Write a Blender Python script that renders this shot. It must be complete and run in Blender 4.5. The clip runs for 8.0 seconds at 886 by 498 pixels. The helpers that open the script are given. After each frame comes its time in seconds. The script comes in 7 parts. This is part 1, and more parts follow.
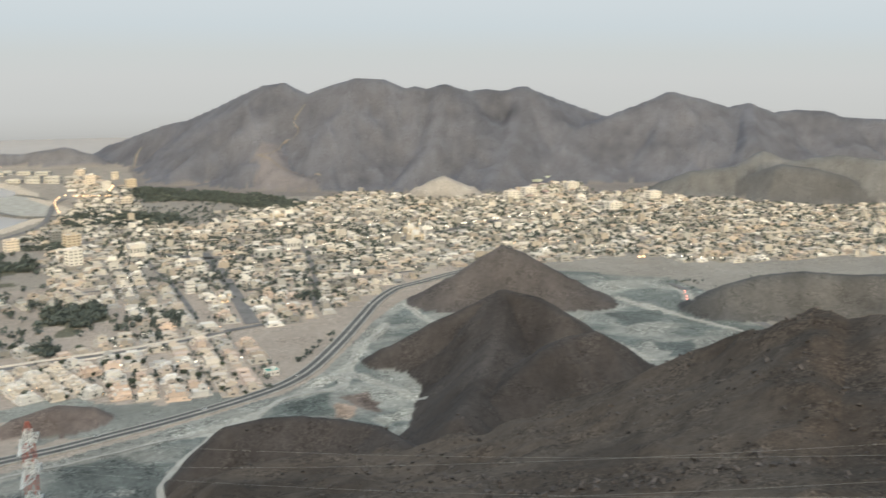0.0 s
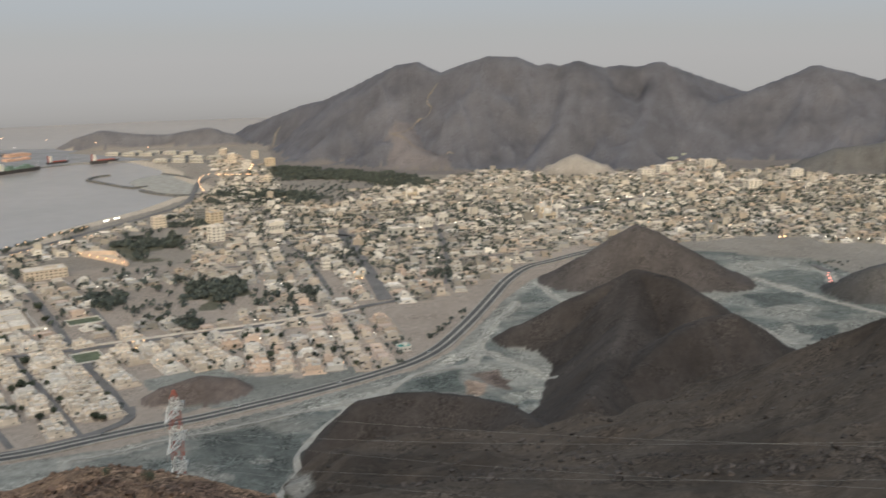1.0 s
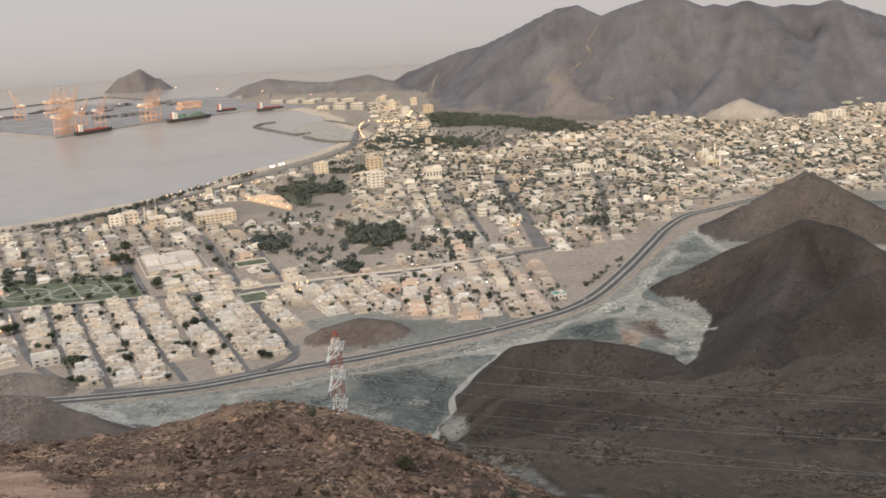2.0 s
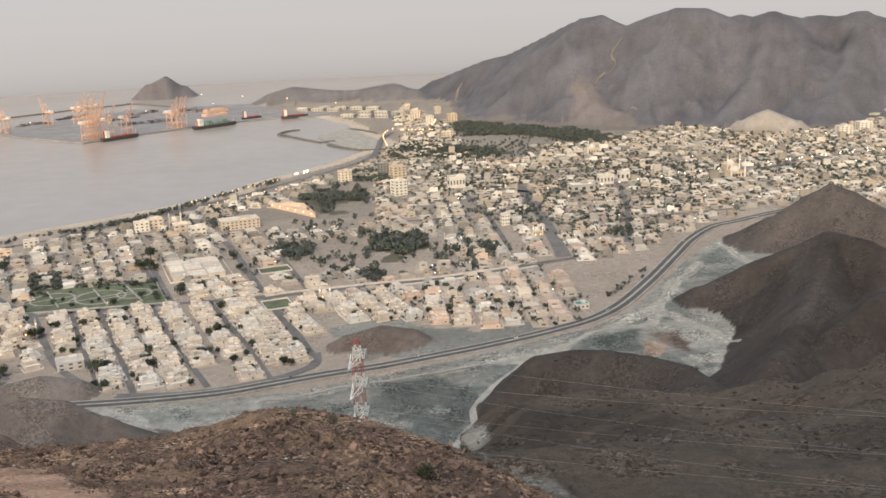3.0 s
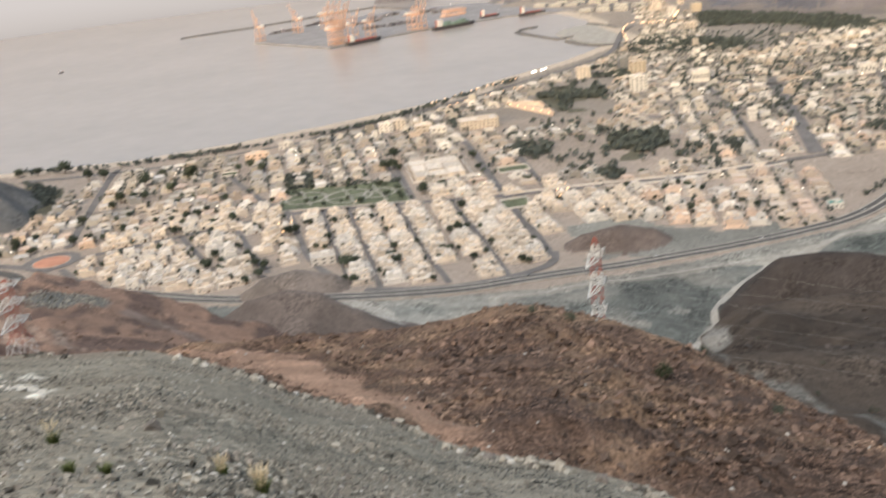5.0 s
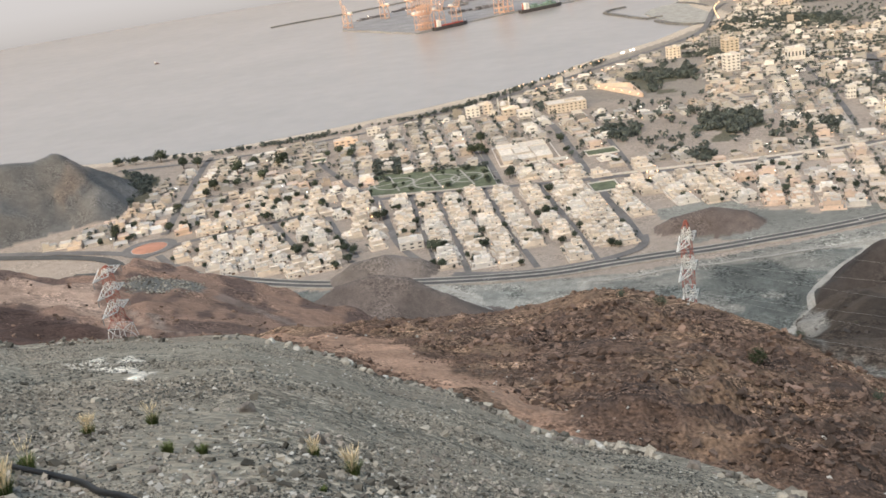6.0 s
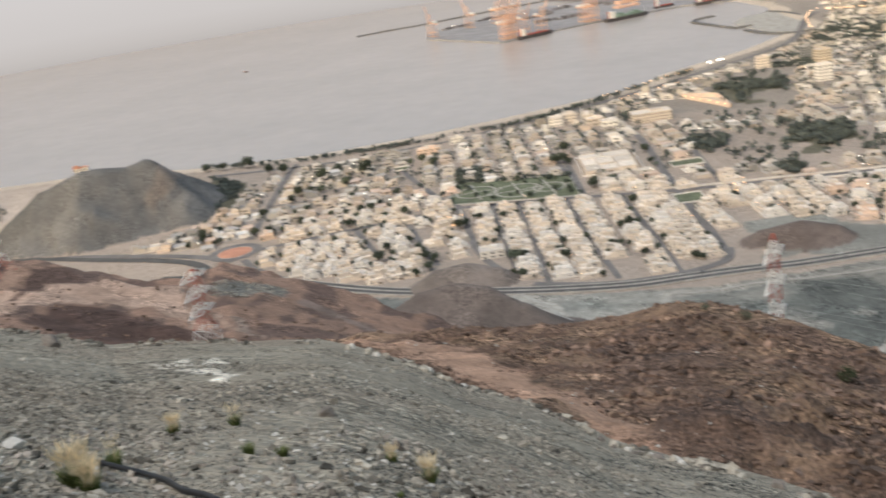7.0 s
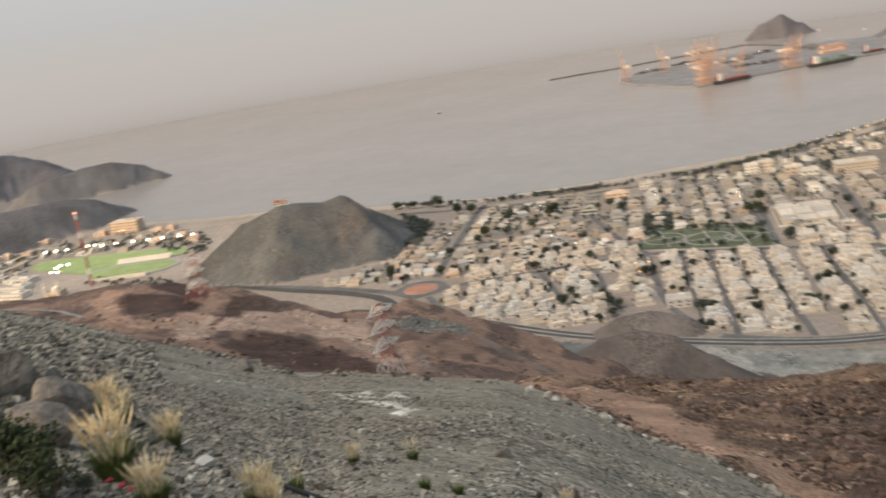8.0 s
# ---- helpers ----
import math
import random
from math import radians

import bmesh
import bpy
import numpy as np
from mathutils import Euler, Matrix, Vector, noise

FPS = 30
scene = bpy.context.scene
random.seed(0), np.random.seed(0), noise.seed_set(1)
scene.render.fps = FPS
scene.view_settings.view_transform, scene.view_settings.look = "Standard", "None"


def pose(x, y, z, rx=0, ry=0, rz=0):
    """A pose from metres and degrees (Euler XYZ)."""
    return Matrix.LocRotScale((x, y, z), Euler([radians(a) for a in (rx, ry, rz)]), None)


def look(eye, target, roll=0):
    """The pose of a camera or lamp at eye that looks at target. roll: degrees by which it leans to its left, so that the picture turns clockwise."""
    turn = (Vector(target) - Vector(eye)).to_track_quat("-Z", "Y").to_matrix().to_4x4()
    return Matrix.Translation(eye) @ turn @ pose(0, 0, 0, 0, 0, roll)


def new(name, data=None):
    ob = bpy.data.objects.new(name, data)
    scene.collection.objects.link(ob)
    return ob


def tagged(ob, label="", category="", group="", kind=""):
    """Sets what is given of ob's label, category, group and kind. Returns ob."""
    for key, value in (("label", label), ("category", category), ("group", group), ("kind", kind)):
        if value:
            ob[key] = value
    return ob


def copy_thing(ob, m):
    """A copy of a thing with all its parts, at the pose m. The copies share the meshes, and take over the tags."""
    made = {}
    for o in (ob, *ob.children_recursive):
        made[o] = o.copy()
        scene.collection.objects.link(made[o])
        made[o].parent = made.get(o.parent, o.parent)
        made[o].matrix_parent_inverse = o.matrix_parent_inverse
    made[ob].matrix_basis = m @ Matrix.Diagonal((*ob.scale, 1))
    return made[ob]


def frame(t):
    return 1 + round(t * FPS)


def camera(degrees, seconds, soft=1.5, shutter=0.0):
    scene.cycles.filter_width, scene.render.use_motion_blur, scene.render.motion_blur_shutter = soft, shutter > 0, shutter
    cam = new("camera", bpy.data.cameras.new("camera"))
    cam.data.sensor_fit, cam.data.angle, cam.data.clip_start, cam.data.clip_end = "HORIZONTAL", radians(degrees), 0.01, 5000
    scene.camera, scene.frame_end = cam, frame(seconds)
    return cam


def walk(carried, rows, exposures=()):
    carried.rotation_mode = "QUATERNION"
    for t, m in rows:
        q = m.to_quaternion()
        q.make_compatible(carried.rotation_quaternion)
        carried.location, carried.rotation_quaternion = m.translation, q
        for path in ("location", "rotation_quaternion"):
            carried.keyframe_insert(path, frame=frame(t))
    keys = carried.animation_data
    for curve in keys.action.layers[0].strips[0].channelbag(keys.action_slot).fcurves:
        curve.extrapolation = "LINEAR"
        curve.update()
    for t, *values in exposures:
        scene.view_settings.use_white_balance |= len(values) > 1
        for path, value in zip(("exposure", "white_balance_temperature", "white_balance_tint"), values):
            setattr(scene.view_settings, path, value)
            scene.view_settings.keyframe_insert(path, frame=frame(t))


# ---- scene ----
EYE = 390.0
cam = camera(47.01, 8.0, soft=1.6, shutter=0.5)
walk(cam, [
    (0.0, pose(0, 0, EYE, 79.01, -0.16, -18.64)),
    (0.5, pose(0, 0, EYE, 78.59, 0.23, -14.67)),
    (1.0, pose(0, 0, EYE, 77.84, 0.93, -11.33)),
    (1.5, pose(0, 0, EYE, 76.43, 1.71, -6.73)),
    (2.0, pose(0, 0, EYE, 75.09, 2.32, -2.65)),
    (3.5, pose(0, 0, EYE, 75.82, 2.33, -0.59)),
    (4.0, pose(0, 0, EYE, 75.10, 3.38, 2.12)),
    (4.5, pose(0, 0, EYE, 73.91, 4.56, 7.06)),
    (5.0, pose(0, 0, EYE, 70.84, 5.95, 11.49)),
    (5.2, pose(0, 0, EYE, 69.82, 6.56, 12.82)),
    (6.3, pose(0, 0, EYE, 70.79, 8.05, 16.44)),
    (6.5, pose(0, 0, EYE, 71.02, 8.05, 16.63)),
    (7.0, pose(0, 0, EYE, 71.67, 8.44, 20.73)),
    (7.5, pose(0, 0, EYE, 75.06, 8.15, 29.07)),
    (7.7, pose(0, 0, EYE, 75.69, 8.17, 31.43)),
    (7.8, pose(0, 0, EYE, 75.80, 8.23, 31.90)),
    (7.9, pose(0, 0, EYE, 75.78, 8.45, 32.30)),
    (7.9333, pose(0, 0, EYE, 75.76, 8.60, 32.25)),
    (8.0, pose(0, 0, EYE, 75.66, 9.03, 31.46)),
], exposures=[(0.0, 0.64, 6150, 1), (0.5, 0.14, 6150, 3), (1.0, 0.14, 6250, 5), (1.5, 0.19, 6480, 8), (2.0, 0.46, 6520, 9), (3.5, 0.55, 6540, 9), (4.5, 0.58, 6600, 10), (5.0, 0.76, 6600, 10), (6.5, 0.72, 6380, 8), (7.5, 0.5, 6600, 9), (8.0, 0.36, 6800, 9)])

# ---- world and light: a hazy dusk sky, the sun low behind the lookout ----
world = bpy.data.worlds.new("dusk_sky")
scene.world = world
world.use_nodes = True
wn, wl = world.node_tree.nodes, world.node_tree.links
sky = wn.new("ShaderNodeTexSky")
sky.sky_type = "NISHITA"
sky.sun_disc = False
sky.sun_elevation = radians(14)
sky.sun_rotation = radians(200)
sky.dust_density = 4.0
sky.air_density = 1.2
sky.ozone_density = 1.0
wn["Background"].inputs["Strength"].default_value = 0.15
wl.new(sky.outputs["Color"], wn["Background"].inputs["Color"])
sun = new("sun", bpy.data.lights.new("sun", "SUN"))
sun.data.energy, sun.data.angle, sun.data.color = 1.5, radians(26), (1.0, 0.93, 0.86)
sun.matrix_world = look((0, 0, 3000), (520, 1430, 0))


# ---- helpers for meshes and materials ----
def mat(name, rgb, rough=0.9, scale=1.0, vary=0.25, bump=0.0, bscale=None, metal=0.0, spec=0.25, rnd=0.0, island=0.0):
    """A worn surface: colour with two scales of mottling, fine relief, and a shift from object to object."""
    m = bpy.data.materials.new(name)
    m.use_nodes = True
    n, l = m.node_tree.nodes, m.node_tree.links
    b = n["Principled BSDF"]
    b.inputs["Roughness"].default_value, b.inputs["Metallic"].default_value = rough, metal
    b.inputs["Specular IOR Level"].default_value = spec
    pos = n.new("ShaderNodeNewGeometry").outputs["Position"]
    mix = None
    base = n.new("ShaderNodeRGB")
    base.outputs[0].default_value = (*rgb, 1)
    col = base.outputs[0]
    for k, (s, a) in enumerate(((scale, vary), (scale * 7.3, vary * 0.7))):
        t = n.new("ShaderNodeTexNoise")
        t.inputs["Scale"].default_value, t.inputs["Detail"].default_value = s, 4
        l.new(pos, t.inputs["Vector"])
        r = n.new("ShaderNodeMapRange")
        r.inputs["From Min"].default_value, r.inputs["From Max"].default_value = 0.3, 0.7
        r.inputs["To Min"].default_value, r.inputs["To Max"].default_value = 1 - a, 1 + a
        l.new(t.outputs["Fac"], r.inputs["Value"])
        v = n.new("ShaderNodeVectorMath")
        v.operation = "SCALE"
        l.new(col, v.inputs[0])
        l.new(r.outputs["Result"], v.inputs["Scale"])
        col = v.outputs[0]
        mix = t
    if rnd or island:
        src = n.new("ShaderNodeObjectInfo").outputs["Random"] if rnd else n.new("ShaderNodeNewGeometry").outputs["Random Per Island"]
        amp = rnd or island
        r = n.new("ShaderNodeMapRange")
        r.inputs["To Min"].default_value, r.inputs["To Max"].default_value = 1 - amp, 1 + amp
        l.new(src, r.inputs["Value"])
        v = n.new("ShaderNodeVectorMath")
        v.operation = "SCALE"
        l.new(col, v.inputs[0])
        l.new(r.outputs["Result"], v.inputs["Scale"])
        col = v.outputs[0]
    l.new(col, b.inputs["Base Color"])
    if bump:
        t = n.new("ShaderNodeTexNoise")
        t.inputs["Scale"].default_value, t.inputs["Detail"].default_value = bscale or scale * 5, 6
        l.new(pos, t.inputs["Vector"])
        u = n.new("ShaderNodeBump")
        u.inputs["Strength"].default_value, u.inputs["Distance"].default_value = 0.8, bump
        l.new(t.outputs["Fac"], u.inputs["Height"])
        l.new(u.outputs["Normal"], b.inputs["Normal"])
    return m


def glow(name, rgb, power):
    m = bpy.data.materials.new(name)
    m.use_nodes = True
    b = m.node_tree.nodes["Principled BSDF"]
    b.inputs["Emission Color"].default_value = (*rgb, 1)
    b.inputs["Emission Strength"].default_value = power
    return m


def ground_material():
    """Rock, gravel, sand: soil colour from the sheet, haze included on far hills, broken up by stones and stains at
    three scales.
    """
    m = bpy.data.materials.new("ground_soil")
    m.use_nodes = True
    n, l = m.node_tree.nodes, m.node_tree.links
    b = n["Principled BSDF"]
    b.inputs["Roughness"].default_value, b.inputs["Specular IOR Level"].default_value = 0.95, 0.1
    att = n.new("ShaderNodeAttribute")
    att.attribute_name = "soil"
    col = att.outputs["Color"]
    grain = n.new("ShaderNodeAttribute")
    grain.attribute_name = "grain"
    pos = n.new("ShaderNodeNewGeometry").outputs["Position"]
    cell = n.new("ShaderNodeVectorMath")
    cell.operation = "SCALE"
    l.new(pos, cell.inputs[0])
    l.new(grain.outputs["Fac"], cell.inputs["Scale"])
    mottle = n.new("ShaderNodeAttribute")
    mottle.attribute_name = "mottle"
    for s, a in ((0.06, 0.18), (0.5, 0.32), (3.0, 0.42)):
        t = n.new("ShaderNodeTexNoise")
        t.inputs["Scale"].default_value, t.inputs["Detail"].default_value = s, 5
        l.new(cell.outputs[0], t.inputs["Vector"])
        r = n.new("ShaderNodeMapRange")
        r.inputs["From Min"].default_value, r.inputs["From Max"].default_value = 0.3, 0.7
        r.inputs["To Min"].default_value, r.inputs["To Max"].default_value = -a, a
        l.new(t.outputs["Fac"], r.inputs["Value"])
        k = n.new("ShaderNodeMath")
        k.operation = "MULTIPLY_ADD"
        l.new(r.outputs["Result"], k.inputs[0])
        l.new(mottle.outputs["Fac"], k.inputs[1])
        k.inputs[2].default_value = 1.0
        v = n.new("ShaderNodeVectorMath")
        v.operation = "SCALE"
        l.new(col, v.inputs[0])
        l.new(k.outputs[0], v.inputs["Scale"])
        col = v.outputs[0]
    drift = n.new("ShaderNodeTexNoise")
    drift.inputs["Scale"].default_value, drift.inputs["Detail"].default_value = 0.11, 4
    l.new(cell.outputs[0], drift.inputs["Vector"])
    lie = n.new("ShaderNodeMapRange")
    lie.inputs["From Min"].default_value, lie.inputs["From Max"].default_value = 0.44, 0.58
    l.new(drift.outputs["Fac"], lie.inputs["Value"])
    much = n.new("ShaderNodeMath")
    much.operation = "MULTIPLY"
    l.new(lie.outputs["Result"], much.inputs[0])
    l.new(mottle.outputs["Fac"], much.inputs[1])
    rocks = None
    for s, a in ((1.7, 0.85), (5.0, 0.8)):
        t = n.new("ShaderNodeTexVoronoi")
        t.inputs["Scale"].default_value = s
        l.new(cell.outputs[0], t.inputs["Vector"])
        pick = n.new("ShaderNodeSeparateColor")
        l.new(t.outputs["Color"], pick.inputs[0])
        r = n.new("ShaderNodeMapRange")
        r.inputs["To Min"].default_value, r.inputs["To Max"].default_value = -a, a * 0.9
        l.new(pick.outputs[0], r.inputs["Value"])
        k = n.new("ShaderNodeMath")
        k.operation = "MULTIPLY_ADD"
        l.new(r.outputs["Result"], k.inputs[0])
        l.new(much.outputs[0], k.inputs[1])
        k.inputs[2].default_value = 1.0
        v = n.new("ShaderNodeVectorMath")
        v.operation = "SCALE"
        l.new(col, v.inputs[0])
        l.new(k.outputs[0], v.inputs["Scale"])
        col = v.outputs[0]
        rocks = rocks or t
    l.new(col, b.inputs["Base Color"])
    t = n.new("ShaderNodeTexNoise")
    t.inputs["Scale"].default_value, t.inputs["Detail"].default_value = 1.3, 8
    l.new(cell.outputs[0], t.inputs["Vector"])
    u = n.new("ShaderNodeBump")
    u.inputs["Distance"].default_value = 0.5
    k = n.new("ShaderNodeMath")
    k.operation = "MULTIPLY"
    l.new(mottle.outputs["Fac"], k.inputs[0])
    k.inputs[1].default_value = 0.85
    l.new(k.outputs[0], u.inputs["Strength"])
    knobs = n.new("ShaderNodeMath")
    knobs.operation = "MULTIPLY_ADD"
    l.new(rocks.outputs["Distance"], knobs.inputs[0])
    knobs.inputs[1].default_value = -0.6
    l.new(t.outputs["Fac"], knobs.inputs[2])
    l.new(knobs.outputs[0], u.inputs["Height"])
    l.new(u.outputs["Normal"], b.inputs["Normal"])
    return m


M_GROUND = ground_material()
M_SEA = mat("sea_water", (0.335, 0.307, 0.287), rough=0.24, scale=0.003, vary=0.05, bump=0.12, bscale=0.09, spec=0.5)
M_ASPHALT = mat("asphalt", (0.10, 0.096, 0.092), rough=0.9, scale=0.05, vary=0.18)
M_STREET = mat("dusty_street", (0.17, 0.16, 0.155), rough=0.95, scale=0.04, vary=0.2)
M_TRACK = mat("pale_dirt", (0.36, 0.343, 0.31), rough=1.0, scale=0.06, vary=0.18)
M_LINE = mat("kerb_paint", (0.42, 0.41, 0.39), rough=0.8, scale=0.2, vary=0.1)
M_PLASTER = mat("house_plaster", (0.665, 0.585, 0.50), rough=0.9, scale=0.12, vary=0.12, rnd=0.2)
M_ROOF = mat("flat_roof_screed", (0.60, 0.545, 0.48), rough=0.95, scale=0.2, vary=0.18, rnd=0.25)


def mesh_ob(name, verts, faces, material, parent=None, smooth=False):
    me = bpy.data.meshes.new(name)
    me.from_pydata(verts, [], faces)
    me.update()
    if material:
        me.materials.append(material)
    if smooth:
        me.shade_smooth()
    ob = new(name, me)
    ob.parent = parent
    return ob


# ---- noise for the land ----
def value_noise(x, y, seed):
    xi, yi = np.floor(x).astype(np.int64), np.floor(y).astype(np.int64)
    fx, fy = x - xi, y - yi
    fx, fy = fx * fx * (3 - 2 * fx), fy * fy * (3 - 2 * fy)

    def lattice(a, b):
        k = (a * 374761393 + b * 668265263 + seed * 144665) & 0xFFFFFFFF
        k = ((k ^ (k >> 13)) * 1274126177) & 0xFFFFFFFF
        return ((k ^ (k >> 16)) & 0xFFFF) / 65535.0
    a, b, c, d = lattice(xi, yi), lattice(xi + 1, yi), lattice(xi, yi + 1), lattice(xi + 1, yi + 1)
    return (a * (1 - fx) + b * fx) * (1 - fy) + (c * (1 - fx) + d * fx) * fy


def fbm(x, y, size, octaves, seed):
    out, amp, tot = np.zeros_like(x), 1.0, 0.0
    for o in range(octaves):
        out += amp * (value_noise(x / size + 17.3 * o, y / size - 9.1 * o, seed + o) * 2 - 1)
        tot += amp
        amp *= 0.5
        size *= 0.5
    return out / tot


def ridged(x, y, size, octaves, seed):
    out, amp, tot = np.zeros_like(x), 1.0, 0.0
    for o in range(octaves):
        out += amp * (1 - np.abs(value_noise(x / size + 31.7 * o, y / size + 5.5 * o, seed + o) * 2 - 1) * 2)
        tot += amp
        amp *= 0.55
        size *= 0.5
    return out / tot


def inside(poly, x, y):
    hit = np.zeros(x.shape, bool)
    for (ax, ay), (bx, by) in zip(poly, poly[1:] + poly[:1]):
        if ay != by:
            hit ^= ((ay > y) != (by > y)) & (x < (bx - ax) * (y - ay) / (by - ay) + ax)
    return hit


def to_line(line, x, y):
    """Distance to a line of points, and the third value carried along it."""
    best, val, side = np.full(x.shape, 1e9), np.zeros(x.shape), np.zeros(x.shape)
    for p, q in zip(line, line[1:]):
        dx, dy = q[0] - p[0], q[1] - p[1]
        t = np.clip(((x - p[0]) * dx + (y - p[1]) * dy) / (dx * dx + dy * dy), 0, 1)
        d = np.hypot(x - p[0] - t * dx, y - p[1] - t * dy)
        m = d < best
        best[m] = d[m]
        if len(p) > 2:
            val[m] = (p[2] + t * (q[2] - p[2]))[m]
        side[m] = (dx * (y - p[1]) - dy * (x - p[0]))[m]
    return best, val, side


# ---- the plan: shore, hills, spurs ----
SHORE = [(-4800, 1420), (-2600, 1460), (-1821, 1476), (-1571, 1516), (-1452, 1560), (-1172, 1573), (-1110, 1584), (-940, 1623), (-776, 1718),
         (-632, 1830), (-502, 1947), (-406, 2044), (-385, 2143), (-304, 2269), (-236, 2366),
         (-178, 2502), (-113, 2644), (-201, 2874), (-230, 3068), (-335, 3284), (-526, 3474),
         (-656, 3552), (-571, 3789), (-445, 3779), (-154, 3822), (64, 4176), (300, 4700), (700, 5400)]

# The first rock colour is bluish: distance haze is mixed into it.
HAZED_BROWN, BROWN, DARK = (0.108, 0.107, 0.122), (0.076, 0.066, 0.062), (0.055, 0.047, 0.043)
RIDGES = [  # crest line (x, y, height), reach per metre of height, soil, gully depth
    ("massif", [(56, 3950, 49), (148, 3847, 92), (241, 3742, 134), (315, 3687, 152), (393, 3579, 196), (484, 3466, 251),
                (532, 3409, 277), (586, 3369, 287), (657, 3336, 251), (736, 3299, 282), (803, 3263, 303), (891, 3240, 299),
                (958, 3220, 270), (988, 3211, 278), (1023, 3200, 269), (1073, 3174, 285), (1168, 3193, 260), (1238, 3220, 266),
                (1291, 3199, 259), (1371, 3220, 274), (1527, 3260, 223), (1679, 3297, 176), (1747, 3318, 157)], 1.62, HAZED_BROWN, 0.5),
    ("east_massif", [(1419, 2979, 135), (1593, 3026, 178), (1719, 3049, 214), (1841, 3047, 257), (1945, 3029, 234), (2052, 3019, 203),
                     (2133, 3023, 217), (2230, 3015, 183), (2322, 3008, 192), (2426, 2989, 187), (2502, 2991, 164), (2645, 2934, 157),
                     (3000, 2700, 230), (3800, 2200, 260)], 1.9, HAZED_BROWN, 0.5),
    ("far_saddle", [(1527, 3260, 215), (1560, 3140, 158), (1593, 3026, 172)], 1.5, HAZED_BROWN, 0.4),
    ("spur_a", [(532, 3409, 277), (386, 3298, 143), (244, 3110, 56)], 1.25, HAZED_BROWN, 0.5),
    ("spur_b", [(803, 3263, 303), (713, 2976, 134), (702, 2803, 31)], 1.2, HAZED_BROWN, 0.5),
    ("spur_c", [(1073, 3174, 285), (939, 2881, 120), (789, 2728, 21)], 1.2, HAZED_BROWN, 0.5),
    ("spur_d", [(1371, 3220, 274), (1193, 2883, 122), (1036, 2666, 24)], 1.2, HAZED_BROWN, 0.5),
    ("spur_e", [(1841, 3047, 257), (1680, 2830, 120)], 1.6, HAZED_BROWN, 0.5),
    ("spur_f", [(2133, 3023, 217), (1910, 2679, 112)], 1.2, HAZED_BROWN, 0.5),
    ("spur_low", [(481, 3113, 120), (497, 2918, 55), (555, 2836, 33)], 1.5, (0.145, 0.132, 0.135), 0.3),
    ("quarry_mound", [(820, 2614, 31), (884, 2614, 58), (950, 2591, 29)], 1.1, (0.30, 0.27, 0.24), 0.25),
    ("foothill", [(1499, 2483, 37), (1550, 2451, 64), (1678, 2426, 76), (1755, 2408, 119), (1798, 2339, 97), (1920, 2305, 112), (2015, 2222, 102)], 1.5, (0.132, 0.128, 0.126), 0.4),
    ("foothill_dark", [(1687, 2359, 63), (1733, 2300, 94), (1795, 2239, 86), (1850, 2194, 70)], 1.2, (0.095, 0.092, 0.092), 0.3),
    # Cape and island: haze over the water is put into their pale soil.
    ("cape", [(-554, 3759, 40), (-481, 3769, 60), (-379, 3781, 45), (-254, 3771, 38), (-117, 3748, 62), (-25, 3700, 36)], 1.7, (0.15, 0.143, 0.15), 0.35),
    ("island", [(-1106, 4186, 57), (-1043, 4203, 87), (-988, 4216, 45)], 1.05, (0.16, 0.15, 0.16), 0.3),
    ("pyramid", [(513, 1473, 41), (558, 1468, 70), (594, 1464, 89), (623, 1452, 78), (688, 1411, 40)], 1.75, BROWN, 0.35),
    ("hill_mid", [(332, 1190, 24), (381, 1180, 52), (438, 1171, 76), (475, 1167, 93), (502, 1123, 91), (512, 1063, 82)], 1.5, DARK, 0.4),
    ("hill_mid_spur", [(475, 1167, 93), (417, 1040, 69), (349, 916, 62), (295, 829, 63)], 1.32, DARK, 0.4),
    ("hill_fork", [(358, 891, 57), (423, 928, 84), (462, 943, 93), (493, 939, 97), (526, 943, 78), (560, 947, 52)], 1.5, DARK, 0.4),
    ("hill_front", [(57, 878, 23), (95, 895, 53), (130, 891, 59), (160, 886, 59), (194, 869, 58), (221, 831, 62), (228, 767, 68)], 1.4, DARK, 0.35),
    ("east_knoll", [(889, 1282, 45), (952, 1286, 54), (1009, 1267, 60), (1072, 1241, 56), (1118, 1213, 59), (1500, 1250, 60)], 1.6, (0.072, 0.069, 0.067), 0.3),
    ("roadside_knoll", [(-95, 1081, 18), (-57, 1084, 26), (-26, 1090, 19)], 1.6, (0.12, 0.097, 0.087), 0.3),
    ("cut_knoll", [(-367, 778, 70), (-339, 791, 74), (-309, 797, 68), (-281, 802, 50)], 1.5, (0.14, 0.115, 0.102), 0.35),
    ("street_knoll", [(-426, 954, 24), (-397, 967, 27), (-364, 974, 19)], 1.5, (0.17, 0.145, 0.13), 0.3),
    ("beach_hill", [(-1165, 1185, 74), (-1112, 1215, 95), (-1088, 1236, 92), (-1062, 1260, 86), (-1040, 1288, 92), (-1030, 1325, 60), (-1040, 1375, 36)], 1.5, (0.102, 0.1, 0.098), 0.35),
    ("headland", [(-2895, 1686, 144), (-2725, 1862, 116), (-2642, 1893, 90), (-2525, 1883, 55)], 1.5, HAZED_BROWN, 0.4),
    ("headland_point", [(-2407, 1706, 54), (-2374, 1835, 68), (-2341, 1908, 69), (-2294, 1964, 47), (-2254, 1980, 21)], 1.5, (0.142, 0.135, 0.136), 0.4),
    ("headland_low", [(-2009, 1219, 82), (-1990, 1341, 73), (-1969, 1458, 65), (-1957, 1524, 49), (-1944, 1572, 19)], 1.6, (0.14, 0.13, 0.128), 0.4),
]

